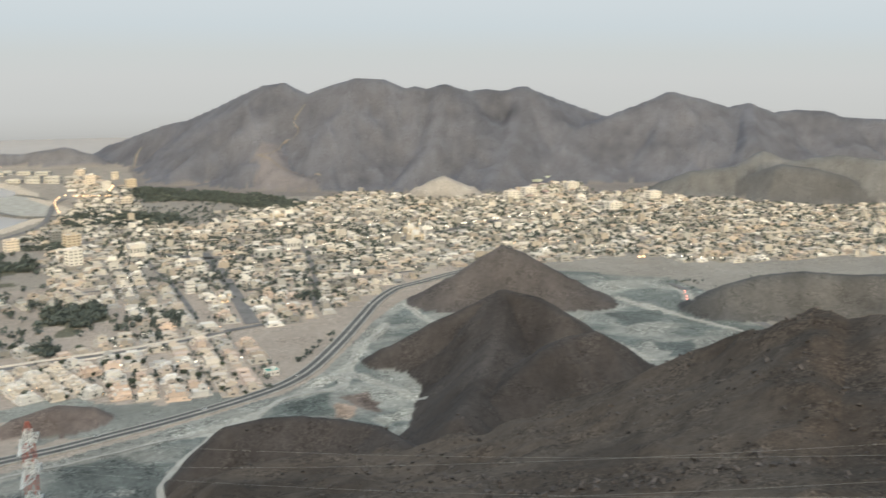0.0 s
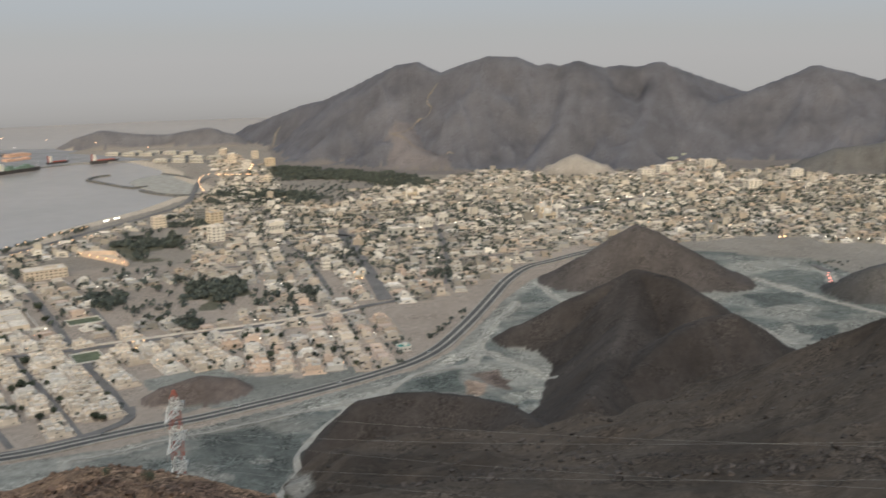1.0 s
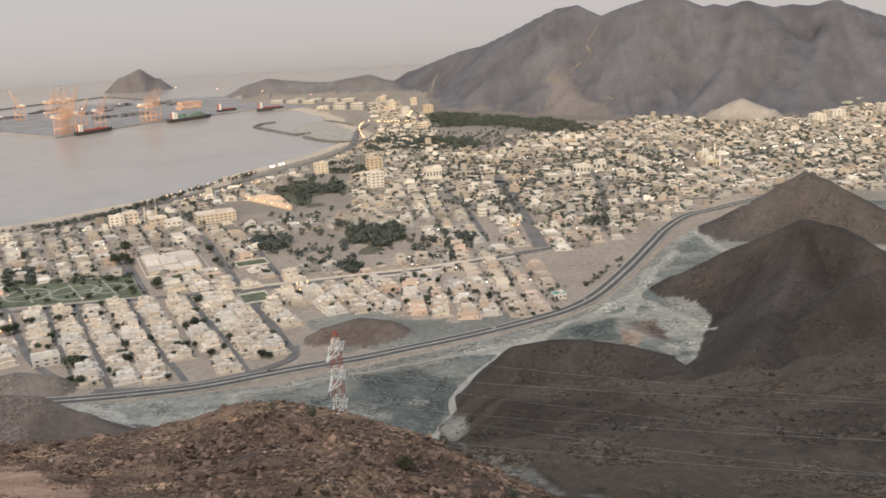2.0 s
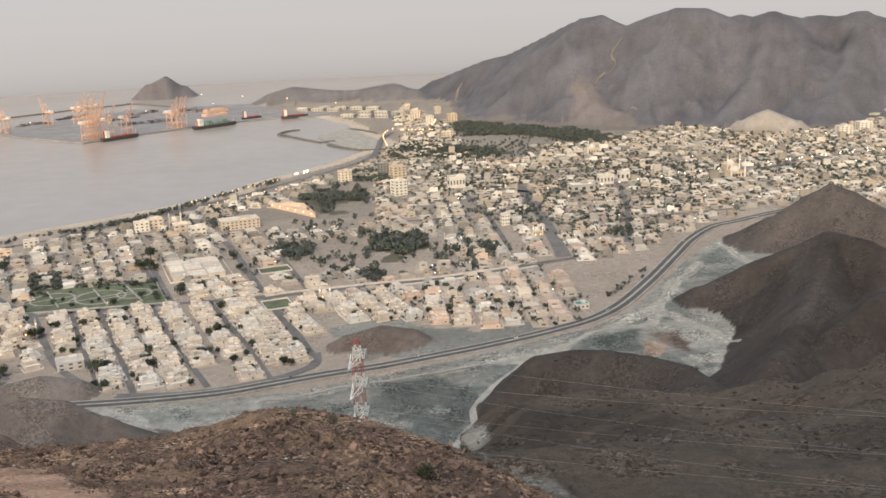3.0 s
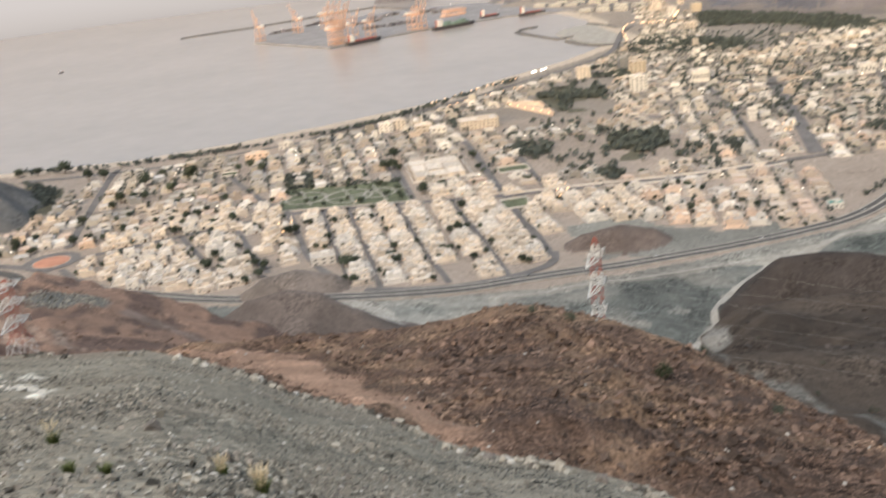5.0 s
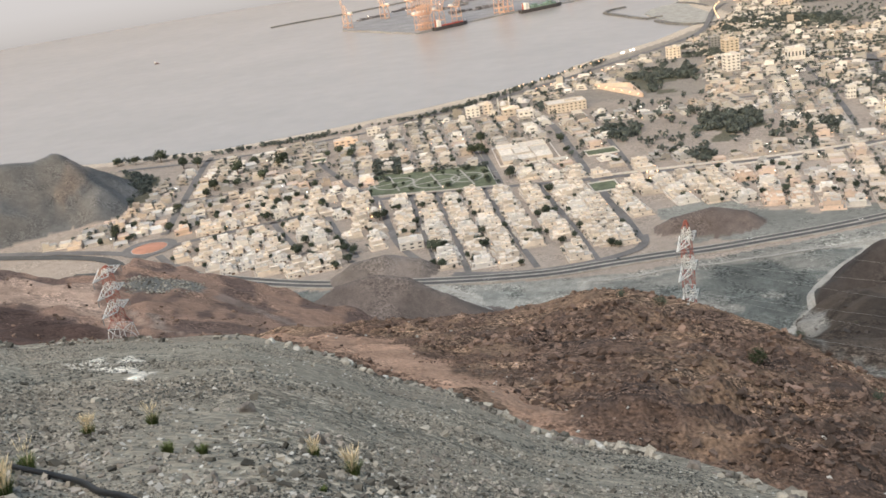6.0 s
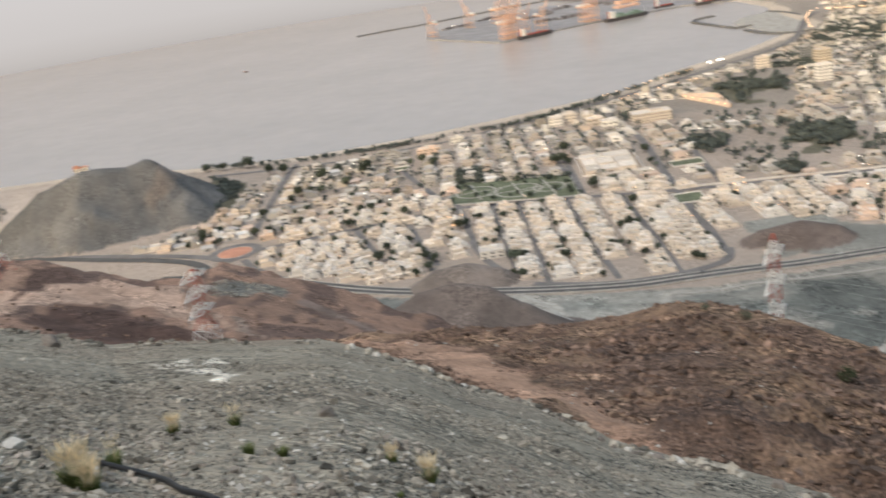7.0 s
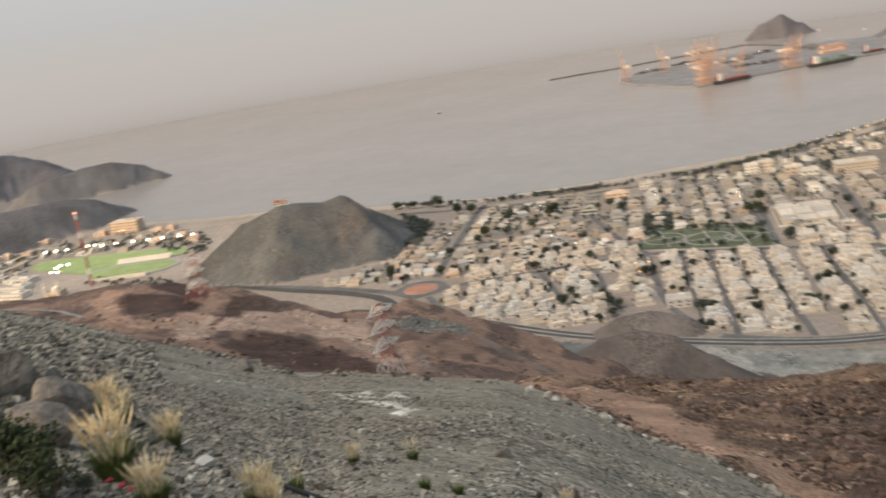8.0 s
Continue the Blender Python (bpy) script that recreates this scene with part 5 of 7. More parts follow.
for x, y, a in SITES[215:]:
    dist = math.hypot(x, y)
    if hr.random() < (0.07 if dist < 1800 else 0.10):
        continue
    m = pose(x, y, 4.6, 0, 0, math.degrees(a) + hr.choice((0, 180)) + hr.uniform(-4, 4))
    w, d, h = hr.uniform(10.5, 17), hr.uniform(11, 19.5), hr.uniform(3.6, 5.0)
    if x < -100 and dist < 1750:
        w, d = w + 2.5, d + 3.0
    if dist > 1750:  # the far town: low and wide
        w, d, h = hr.uniform(13, 23), hr.uniform(9.5, 16), hr.uniform(3.0, 4.2)
        m = pose(x, y, 4.6, 0, 0, hr.choice((0, 180)) + hr.uniform(-14, 14))
    g = hr.choice(HAZED_TONES if dist > 1450 + hr.uniform(-200, 200) else NEAR_TONES)
    s = hr.uniform(0.9, 1.22)
    far.tone = tuple(c * s for c in g)
    far.box(0, 0, 0, w, d, h, m)
    far.rim(0, 0, h, w + 0.2, d + 0.2, 0.9, 0.4, m)
    if hr.random() < (0.62 if dist < 1750 else 0.34):
        uw, ud, uh = w * hr.uniform(0.5, 0.95), d * hr.uniform(0.5, 0.95), hr.uniform(3.4, 4.2)
        if dist > 1700 and hr.random() < 0.08:
            uh += hr.choice((3.5, 7.0, 10.5))
        ux, uy = (w - uw) / 2 * hr.choice((-1, 1)), (d - ud) / 2 * hr.choice((-1, 1))
        far.box(ux, uy, h, uw, ud, uh, m)
        far.rim(ux, uy, h + uh, uw + 0.2, ud + 0.2, 0.8, 0.4, m)
        far.box(ux + uw * 0.2, uy, h + uh, 3.8, 3.6, 2.4, m)
        glaze.box(ux, uy - ud / 2 - 0.05, h + 1.0, uw * 0.5, 0.2, 1.6, m)
        glaze.box(ux - uw / 2 - 0.05, uy, h + 1.0, 0.2, ud * 0.4, 1.6, m)
    glaze.box(0, -d / 2 - 0.05, 1.0, w * 0.55, 0.2, 1.9, m)
    glaze.box(w / 2 + 0.05, 0, 1.0, 0.2, d * 0.4, 1.9, m)
    far.tone = tuple(0.55 * c * s + 0.45 * e for c, e in zip(g, (0.24, 0.205, 0.172)))
    pw, pd = (20.3, 26.0) if dist < 1750 else (25.0, 21.0)
    far.box(0, 0, 0, pw, pd, 1.25, m)
    far.tone = tuple(c * s for c in g)
    if hr.random() < 0.7:
        far.rim(0, 0, 0, pw + 0.2, pd + 0.4, 2.0, 0.35, m)
    if hr.random() < 0.45:
        far.box(hr.uniform(-8, 8), hr.choice((-9, 9)), 0, hr.uniform(3, 6), hr.uniform(3, 5), 2.8, m)
    if hr.random() < 0.06:
        lamps_cool.append((x + 10, y - 9))
for _ in range(46):
    t, w = hr.random(), hr.random()
    x, y = 1080 + 200 * t + 70 * w, 2500 + 380 * t - 20 * w
    far.tone = tuple(c * hr.uniform(0.9, 1.15) for c in hr.choice(HAZED_TONES))
    if height(x, y) > 20:
        continue
    m = pose(x, y, height(x, y) - 2.0, 0, 0, hr.uniform(-10, 40))
    w, d, h = hr.uniform(14, 24), hr.uniform(10, 16), hr.uniform(5, 7.5)
    far.box(0, 0, 0, w, d, h, m)
    far.rim(0, 0, h, w + 0.2, d + 0.2, 0.8, 0.4, m)
houses = far.make("town_houses", M_TONES)
tagged(houses, "dense low flat-roofed cream and tan houses", "houses", kind="stuff")
tagged(glaze.make("town_windows", M_GLASS), "dark windows of the dense low houses", "windows", kind="stuff")


# ---- trees ----
def crown_pile(p, r, x, y, z, size, tall, lobes, leaves, leaf):
    for _ in range(lobes):
        a, q = r.uniform(0, 6.28), r.uniform(0.1, 0.62) * size
        lx, ly, lz = x + q * math.cos(a), y + q * math.sin(a), z + r.uniform(-0.25, 0.45) * tall
        ls = size * r.uniform(0.32, 0.55)
        for _ in range(leaves):
            v = Vector((r.gauss(0, 1), r.gauss(0, 1), r.gauss(0, 0.8))).normalized() * ls * r.uniform(0.55, 1.0)
            out = (v.normalized() + Vector((r.gauss(0, 0.45), r.gauss(0, 0.45), r.gauss(0, 0.45)))).normalized()
            t = out.cross(Vector((r.gauss(0, 1), r.gauss(0, 1), r.gauss(0, 1)))).normalized() * leaf * r.uniform(0.6, 1.2)
            s = out.cross(t).normalized() * leaf * r.uniform(0.5, 1.0)
            c = Vector((lx, ly, lz)) + v
            p.add([tuple(c + t), tuple(c + s), tuple(c - t), tuple(c - s)], [(0, 1, 2, 3)])


def tree(kind):
    r = random.Random(300 + kind)
    root = new("tree", None)
    size, tall = r.uniform(3.0, 3.8), r.uniform(2.6, 3.6)
    t = Pile()
    top = 1.9 + tall * 0.35
    t.tube((0, 0, -0.3), (0.2, 0.1, top * 0.6), 0.3, 0.2, 6)
    for k in range(4):
        a = k * 1.6 + r.random()
        t.tube((0.2, 0.1, top * 0.55), (size * 0.5 * math.cos(a), size * 0.5 * math.sin(a), top + r.uniform(-0.3, 0.6)), 0.15, 0.05, 5)
    t.make("trunk", M_TRUNK, root)
    c = Pile()
    crown_pile(c, r, 0, 0, top + 0.5, size * 1.1, tall, 16, 34, 0.46)
    c.make("crown", M_LEAF, root)
    return tagged(root, "dusty dark green street tree with uneven crown", "tree", "street trees of the town")


TREES = [tree(k) for k in range(6)]
tr = random.Random(77)
spots = [(x, y, r / 2.7) for x, y, r in WEST_TREES + STREET_TREES + EAST_TREES]
for x, y, a in SITES[:330]:
    if tr.random() < 0.5:
        u, v = tr.choice((-10.5, 10.5)), tr.uniform(-13.5, 13.5)
        spots.append((x + u * math.cos(a) - v * math.sin(a), y + u * math.sin(a) + v * math.cos(a), tr.uniform(0.9, 1.6)))
spots += [(PARK[0][0] + s * (PARK[1][0] - PARK[0][0]) + t * (PARK[3][0] - PARK[0][0]), PARK[0][1] + s * (PARK[1][1] - PARK[0][1]) + t * (PARK[3][1] - PARK[0][1]), tr.uniform(0.6, 1.5))
          for s, t in ((tr.uniform(0.03, 0.97), tr.uniform(0.05, 0.95)) for _ in range(26))]
for k, (x, y, s) in enumerate(spots[:299]):
    ob = TREES[k % 6] if k < 6 else copy_thing(TREES[k % 6], pose(x, y, 5.0, 0, 0, tr.uniform(0, 360)))
    ob.matrix_world = pose(x, y, 5.0, 0, 0, tr.uniform(0, 360)) @ Matrix.Diagonal((s, s, s, 1))

wood = Pile()


def standing(r, x, y, size, lobes, leaves, leaf, lift=0.0):
    """A tree of a grove: a crown on a short trunk."""
    z = 5.2 + size * 0.6 + lift
    wood.tube((x, y, 4.4), (x + r.uniform(-0.3, 0.3), y, z), 0.08 * size, 0.05 * size, 3)
    crown_pile(wood, r, x, y, z, size, size * 0.9, lobes, leaves, leaf)


def round_the_house(r, x, y, a):
    """A place at the edge of a plot."""
    u, v = r.choice(((-10.6, r.uniform(-13, 13)), (10.6, r.uniform(-13, 13)), (r.uniform(-10, 10), -13.6), (r.uniform(-10, 10), 13.6)))
    return x + u * math.cos(a) - v * math.sin(a), y + u * math.sin(a) + v * math.cos(a)


def grove(poly, n, lo=2.2, hi=4.0, seed=1):
    r = random.Random(seed)
    xs, ys = [q[0] for q in poly], [q[1] for q in poly]
    px = np.array([r.uniform(min(xs), max(xs)) for _ in range(n * 3)])
    py = np.array([r.uniform(min(ys), max(ys)) for _ in range(n * 3)])
    keep = inside(poly, px, py) & (fbm(px, py, 70.0, 3, 50 + seed) > -0.22)
    for x, y in list(zip(px[keep], py[keep]))[:n]:
        s = r.uniform(lo, hi)
        standing(r, x, y, s, 4, 6, s * 0.30)


for x, y, a in SITES[:330]:
    for _ in range(tr.choice((0, 1, 1, 2))):
        standing(tr, *round_the_house(tr, x, y, a), tr.uniform(1.8, 3.8), 5, 10, 0.75, 1.4)
for x, y, a in SITES[330:1500]:
    for _ in range(tr.choice((0, 1, 1, 2, 2))):
        s = tr.uniform(2.6, 5.8)
        standing(tr, *round_the_house(tr, x, y, a), s, 4, 9, s * 0.26, 2.0)
for x, y, a in SITES[1500:]:
    for _ in range(tr.choice((0, 1, 1, 2))):
        s = tr.uniform(3.0, 7.0)
        standing(tr, *round_the_house(tr, x, y, a), s, 3, 6, s * 0.36, 1.2)
grove([(33, 2951), (125, 2986), (351, 2811), (384, 2610), (469, 2554), (445, 2463), (383, 2509), (262, 2681), (115, 2739)], 1500, 4.0, 8.0, 1)
grove([(-103, 2375), (-80, 2546), (19, 2546), (171, 2475), (175, 2340), (94, 2303), (4, 2368)], 750, 4.0, 7.5, 2)
grove([(-254, 1910), (-244, 1963), (-120, 1937), (-123, 1894), (-182, 1885), (-155, 1813), (-183, 1785), (-233, 1864)], 300, 5.0, 8.5, 3)
grove([(-155, 2141), (-95, 2147), (-87, 2079), (-152, 2094)], 70, 3.5, 6, 4)
grove([(-240, 1536), (-236, 1572), (-180, 1544), (-183, 1492), (-225, 1489)], 90, 5.0, 9.0, 5)
grove([(-80, 1475), (-74, 1562), (-21, 1591), (-3, 1550), (-21, 1499), (-54, 1454)], 170, 5.0, 9.0, 6)
grove([(-105, 1369), (-77, 1405), (-60, 1363), (-74, 1332)], 40, 5, 8, 7)
grove([(24, 1408), (53, 1424), (79, 1386), (51, 1370)], 34, 3.5, 6, 8)
grove([(-505, 1372), (-556, 1360), (-580, 1442), (-532, 1445)], 110, 4.0, 7.0, 9)
grove([(-244, 2022), (-188, 2102), (-177, 2037), (-201, 1983)], 70, 3.5, 6, 10)
grove([(-386, 1378), (-388, 1390), (-556, 1370), (-552, 1358)], 60, 3.0, 5.0, 26)
grove([(-352, 1284), (-346, 1290), (-390, 1386), (-397, 1380)], 30, 2.5, 4.0, 27)
grove([(-409, 1849), (-362, 1880), (-348, 1827), (-390, 1806)], 36, 3, 5, 11)
grove([(-390, 1764), (-365, 1785), (-352, 1726), (-373, 1712)], 26, 4, 7, 24)
grove([(-265, 1634), (-247, 1655), (-238, 1599), (-253, 1590)], 22, 4, 7, 25)
grove([(204, 1206), (255, 1287), (302, 1364), (280, 1296), (227, 1215)], 44, 3.0, 5.5, 12)
grove([(237, 2196), (506, 2241), (617, 2102), (438, 1646), (232, 1525), (111, 1665), (-1, 1877), (28, 2248)], 1100, 3.2, 6.6, 13)
grove([(745, 2602), (1134, 2370), (2091, 2296), (1481, 1613), (831, 1732), (654, 1878)], 1400, 3.4, 7.0, 14)
grove([(-714, 1595), (-455, 1818), (-241, 1608), (-172, 1310), (-407, 1461), (-501, 1257)], 60, 5.0, 8.5, 15)
grove([(-1038, 1437), (-849, 1451), (-649, 1459), (-468, 1162), (-521, 1026), (-699, 1101)], 110, 3.0, 6.0, 16)
grove([(-1072, 1482), (-985, 1442), (-922, 1353), (-907, 1300), (-938, 1277), (-967, 1289), (-1000, 1390)], 330, 3, 5.5, 17)
grove([(-118, 1205), (-20, 1238), (194, 1232), (179, 1132), (73, 1136), (-61, 1175)], 90, 3.0, 5.5, 18)
grove([(902, 1480), (1067, 1473), (920, 1309), (911, 1390)], 60, 2, 4, 19)
grove([(-1966, 1172), (-1888, 1279), (-1754, 1378), (-1532, 1393), (-1450, 1312), (-1732, 1204)], 150, 2.6, 4.8, 20)
grove([(-268, 1736), (-79, 1679), (44, 1521), (37, 1447), (-116, 1379), (-222, 1464)], 75, 6.5, 11.0, 21)
grove([(-267, 2017), (-108, 2173), (-75, 1700), (-217, 1718)], 45, 6.0, 10.0, 22)
grove([(-111, 2610), (187, 2699), (468, 2513), (297, 2378), (28, 2248), (-100, 2279)], 420, 3.5, 6.0, 23)
grove([(40, 2700), (200, 2690), (345, 2600), (470, 2480), (500, 2560), (400, 2780), (225, 2850), (60, 2820)], 700, 4.5, 8.0, 28)
grove([(-103, 1579), (-68, 1607), (1, 1578), (-13, 1490), (-81, 1486)], 110, 6.0, 10.0, 29)
grove([(13, 1519), (49, 1547), (108, 1513), (89, 1427), (28, 1438)], 55, 5.0, 8.5, 30)
grove([(286, 1578), (370, 1577), (359, 1532), (282, 1534)], 40, 4.0, 7.0, 31)
grove([(-166, 2214), (-85, 2225), (-75, 2089), (-152, 2094)], 90, 4.5, 8.0, 32)
grove([(-191, 1986), (-124, 1991), (-114, 1911), (-179, 1909)], 80, 5.0, 8.5, 33)
grove([(-1530, 1300), (-1494, 1389), (-1385, 1310), (-1331, 1240), (-1395, 1219)], 110, 3.0, 6.0, 34)
grove([(-1458, 1081), (-1434, 1100), (-1288, 1092), (-1237, 1093), (-1250, 1065), (-1440, 1060)], 45, 3.0, 5.5, 35)
# the hedge of trees along the beach road
hedge = smooth_line([(-312, 2146), (-388, 2026), (-478, 1871), (-547, 1780), (-602, 1732), (-670, 1690), (-742, 1645), (-835, 1600), (-924, 1562), (-1032, 1552), (-1116, 1540)], 9)
for q in hedge:
    for _ in range(4):
        if tr.random() < 0.62 + 0.3 * math.sin(q.x * 0.021):
            s = tr.uniform(3.6, 7.2)
            standing(tr, q.x + tr.uniform(-8, 8), q.y + tr.uniform(-8, 8), s, 4, 7, s * 0.3)
tagged(wood.make("tree_groves", M_LEAF_HAZED), "dark green date palm groves and trees", "trees", kind="stuff")


# ---- lamps that burn at dusk ----
def street_lamp(x, y, h, glow_mat, r, z=5.0):
    root = base("street_lamp", x, y, z)
    p = Pile()
    p.tube((0, 0, 0), (0, 0, h), 0.18, 0.1, 5)
    p.make("pole", M_STEEL, root)
    p = Pile()
    p.tube((0, 0, h), (1.4, 0, h + 0.3), 0.09, 0.07, 5)
    p.make("arm", M_STEEL, root)
    o = orb(r)
    o.v = [(a + 1.5, b, c + h) for a, b, c in o.v]
    o.make("lamp", glow_mat, root)
    return tagged(root, "lit street lamp on a steel pole", "street lamp", "street lamps")


def row_of_lamps(pts, n, h, m, r):
    line = smooth_line(pts, 8)
    for k in range(n):
        q = line[int((k + 0.5) / n * (len(line) - 1))]
        street_lamp(q.x, q.y, h, m, r)


row_of_lamps([(-454, 1907), (-386, 2014), (-309, 2119)], 12, 9, M_WARM, 0.9)
row_of_lamps([(-413, 1868), (-343, 1959), (-285, 2021)], 9, 9, M_WARM, 0.9)
row_of_lamps([(-285, 2166), (-258, 2201)], 4, 10, M_FLOOD, 1.3)
row_of_lamps([(-97, 2511), (-113, 2671), (-108, 2776), (-84, 2837)], 10, 12, M_WARM, 1.5)
row_of_lamps([(-68, 2798), (22, 2781)], 9, 12, M_WARM, 1.5)
row_of_lamps([(17, 2852), (31, 2971)], 3, 16, M_WARM, 2.4)
row_of_lamps(MAIN, 7, 9, M_WARM, 0.55)
row_of_lamps([(325, 1917), (521, 2005), (735, 2100), (984, 2217)], 16, 9, M_COOL, 1.0)
row_of_lamps([(760, 2109), (923, 2172), (1067, 2197)], 10, 9, M_COOL, 1.1)
row_of_lamps([(765, 1855), (881, 1837), (919, 1763)], 5, 9, M_WARM, 1.0)
row_of_lamps([(944, 1651), (965, 1655)], 3, 9, M_WARM, 1.8)
row_of_lamps([(1018, 1633), (1087, 1589)], 5, 9, M_COOL, 0.9)
# Red lamps on poles, added in place of the traffic's brake lights.
row_of_lamps([(885, 1399), (840, 1316)], 5, 6, glow("brake_lights", (1.0, 0.15, 0.08), 6.0), 0.8)
row_of_lamps([(-118, 1205), (20, 1153), (140, 1137)], 9, 6, M_WARM, 0.5)
bulbs, posts = Pile(), Pile()
for x, y, a in SITES[:620]:
    if tr.random() < 0.13:
        lamps_warm.append((x + tr.choice((-11.5, 11.5)), y + tr.uniform(-12, 12)))
warm = Pile()
for x, y in lamps_warm:
    o = orb(tr.uniform(0.3, 0.5), 5)
    warm.add([(a + x, b + y, c + 9.0) for a, b, c in o.v], o.f)
    posts.tube((x, y, 4.5), (x, y, 8.9), 0.15, 0.1, 4)
tagged(warm.make("yard_lights", M_WARM), "small warm lamps at yard walls and porches", "lamps", kind="stuff")
for x, y in lamps_cool:
    o = orb(tr.uniform(0.4, 0.75), 5)
    bulbs.add([(a + x, b + y, c + 11.5) for a, b, c in o.v], o.f)
    posts.tube((x, y, 4.5), (x, y, 11.6), 0.15, 0.1, 4)
tagged(bulbs.make("town_lights", M_COOL), "small lit lamps scattered through the town", "lamps", kind="stuff")
tagged(posts.make("town_lamp_posts", M_STEEL), "thin lamp posts scattered through the town", "lamp posts", kind="stuff")


# ---- the harbour ----
# Orange paint washed out by harbour haze, which is part of this colour.
M_ORANGE_HAZED = mat("crane_orange_hazed", (0.66, 0.43, 0.32), rough=0.6, scale=0.3, vary=0.12)
M_HULL = mat("dark_hull", (0.07, 0.065, 0.07), rough=0.5, scale=0.1, vary=0.2)
M_RED = mat("red_hull", (0.36, 0.07, 0.05), rough=0.6, scale=0.1, vary=0.2)
M_SHIPWHITE = mat("ship_white", (0.75, 0.74, 0.72), rough=0.5, scale=0.3, vary=0.08)
M_BOX = mat("container_paint", (0.20, 0.19, 0.20), rough=0.6, scale=0.2, vary=0.15, rnd=0.5)
M_BOXGREEN = mat("green_containers", (0.20, 0.28, 0.24), rough=0.6, scale=0.2, vary=0.15, rnd=0.2)
M_YARD = mat("yard_paving", (0.27, 0.265, 0.27), rough=0.9, scale=0.02, vary=0.15)


def slab(name, pts, top, bottom, material, label, category):
    n = len(pts)
    v = [(x, y, top) for x, y in pts] + [(x, y, bottom) for x, y in pts]
    f = [tuple(range(n))] + [(k, n + k, n + (k + 1) % n, (k + 1) % n) for k in range(n)]
    ob = mesh_ob(name, v, f, material)
    bm = bmesh.new()
    bm.from_mesh(ob.data)
    bmesh.ops.recalc_face_normals(bm, faces=bm.faces)
    bm.to_mesh(ob.data)
    bm.free()
    return tagged(ob, label, category, kind="structure")


slab("quay_1", [(-1307, 3143), (-967, 2880), (-835, 3037), (-745, 3123), (-600, 3239), (-502, 3308), (-374, 3309), (-247, 3326), (-265, 3599), (-440, 3740), (-610, 3767), (-777, 3774),
                (-923, 3773), (-1070, 3700), (-1204, 3547), (-1324, 3347), (-1354, 3260)], 4.0, -12.0, M_YARD, "grey concrete container quay", "quay")


def berm(name, pts, top_w, low_w, top, label):
    line = smooth_line(pts, 25)
    r = random.Random(len(pts))
    v, f = [], []
    for k, q in enumerate(line):
        t = (line[min(k + 1, len(line) - 1)] - line[max(k - 1, 0)]).normalized()
        s = Vector((-t.y, t.x, 0))
        for w, z in ((low_w / 2, -6), (top_w / 2, top), (-top_w / 2, top), (-low_w / 2, -6)):
            c = q + s * (w + r.uniform(-1.5, 1.5))
            v.append((c.x, c.y, z + r.uniform(-0.5, 0.7)))
    for k in range(len(line) - 1):
        for j in range(3):
            f.append((4 * k + j, 4 * k + j + 1, 4 * k + j + 5, 4 * k + j + 4))
    e = 4 * (len(line) - 1)
    f += [(0, 3, 2, 1), (e, e + 1, e + 2, e + 3)]
    return tagged(mesh_ob(name, v, f, M_ROCKFILL), label, "breakwater", kind="structure")


berm("breakwater_1", [(-1708, 3443), (-1615, 3531), (-1497, 3612), (-1302, 3810), (-1177, 3923), (-1120, 3967)], 8, 20, 4, "long dark rock breakwater beyond the port")
berm("breakwater_2", [(-1147, 3982), (-1002, 3863), (-882, 3724), (-770, 3596)], 8, 20, 4, "dark rock breakwater below the islet")
berm("breakwater_3", [(-370, 2995), (-405, 2969), (-417, 2913), (-363, 2829), (-282, 2719), (-246, 2740)], 8, 22, 4, "hooked rock breakwater of a small boat harbour")
berm("breakwater_4", [(-254, 2670), (-221, 2612), (-167, 2559), (-109, 2553)], 9, 24, 4, "rock breakwater of a small boat harbour")
berm("breakwater_5", [(-223, 2974), (-179, 2924), (-135, 2840)], 8, 20, 4, "rock breakwater of a small boat harbour")
slab("beach_spit", [(-269, 2740), (-199, 2609), (-110, 2565), (-99, 2788), (-208, 2986), (-284, 2913), (-300, 2825)], 1.2, -6, M_TRACK, "pale sand fill behind breakwaters", "sand")


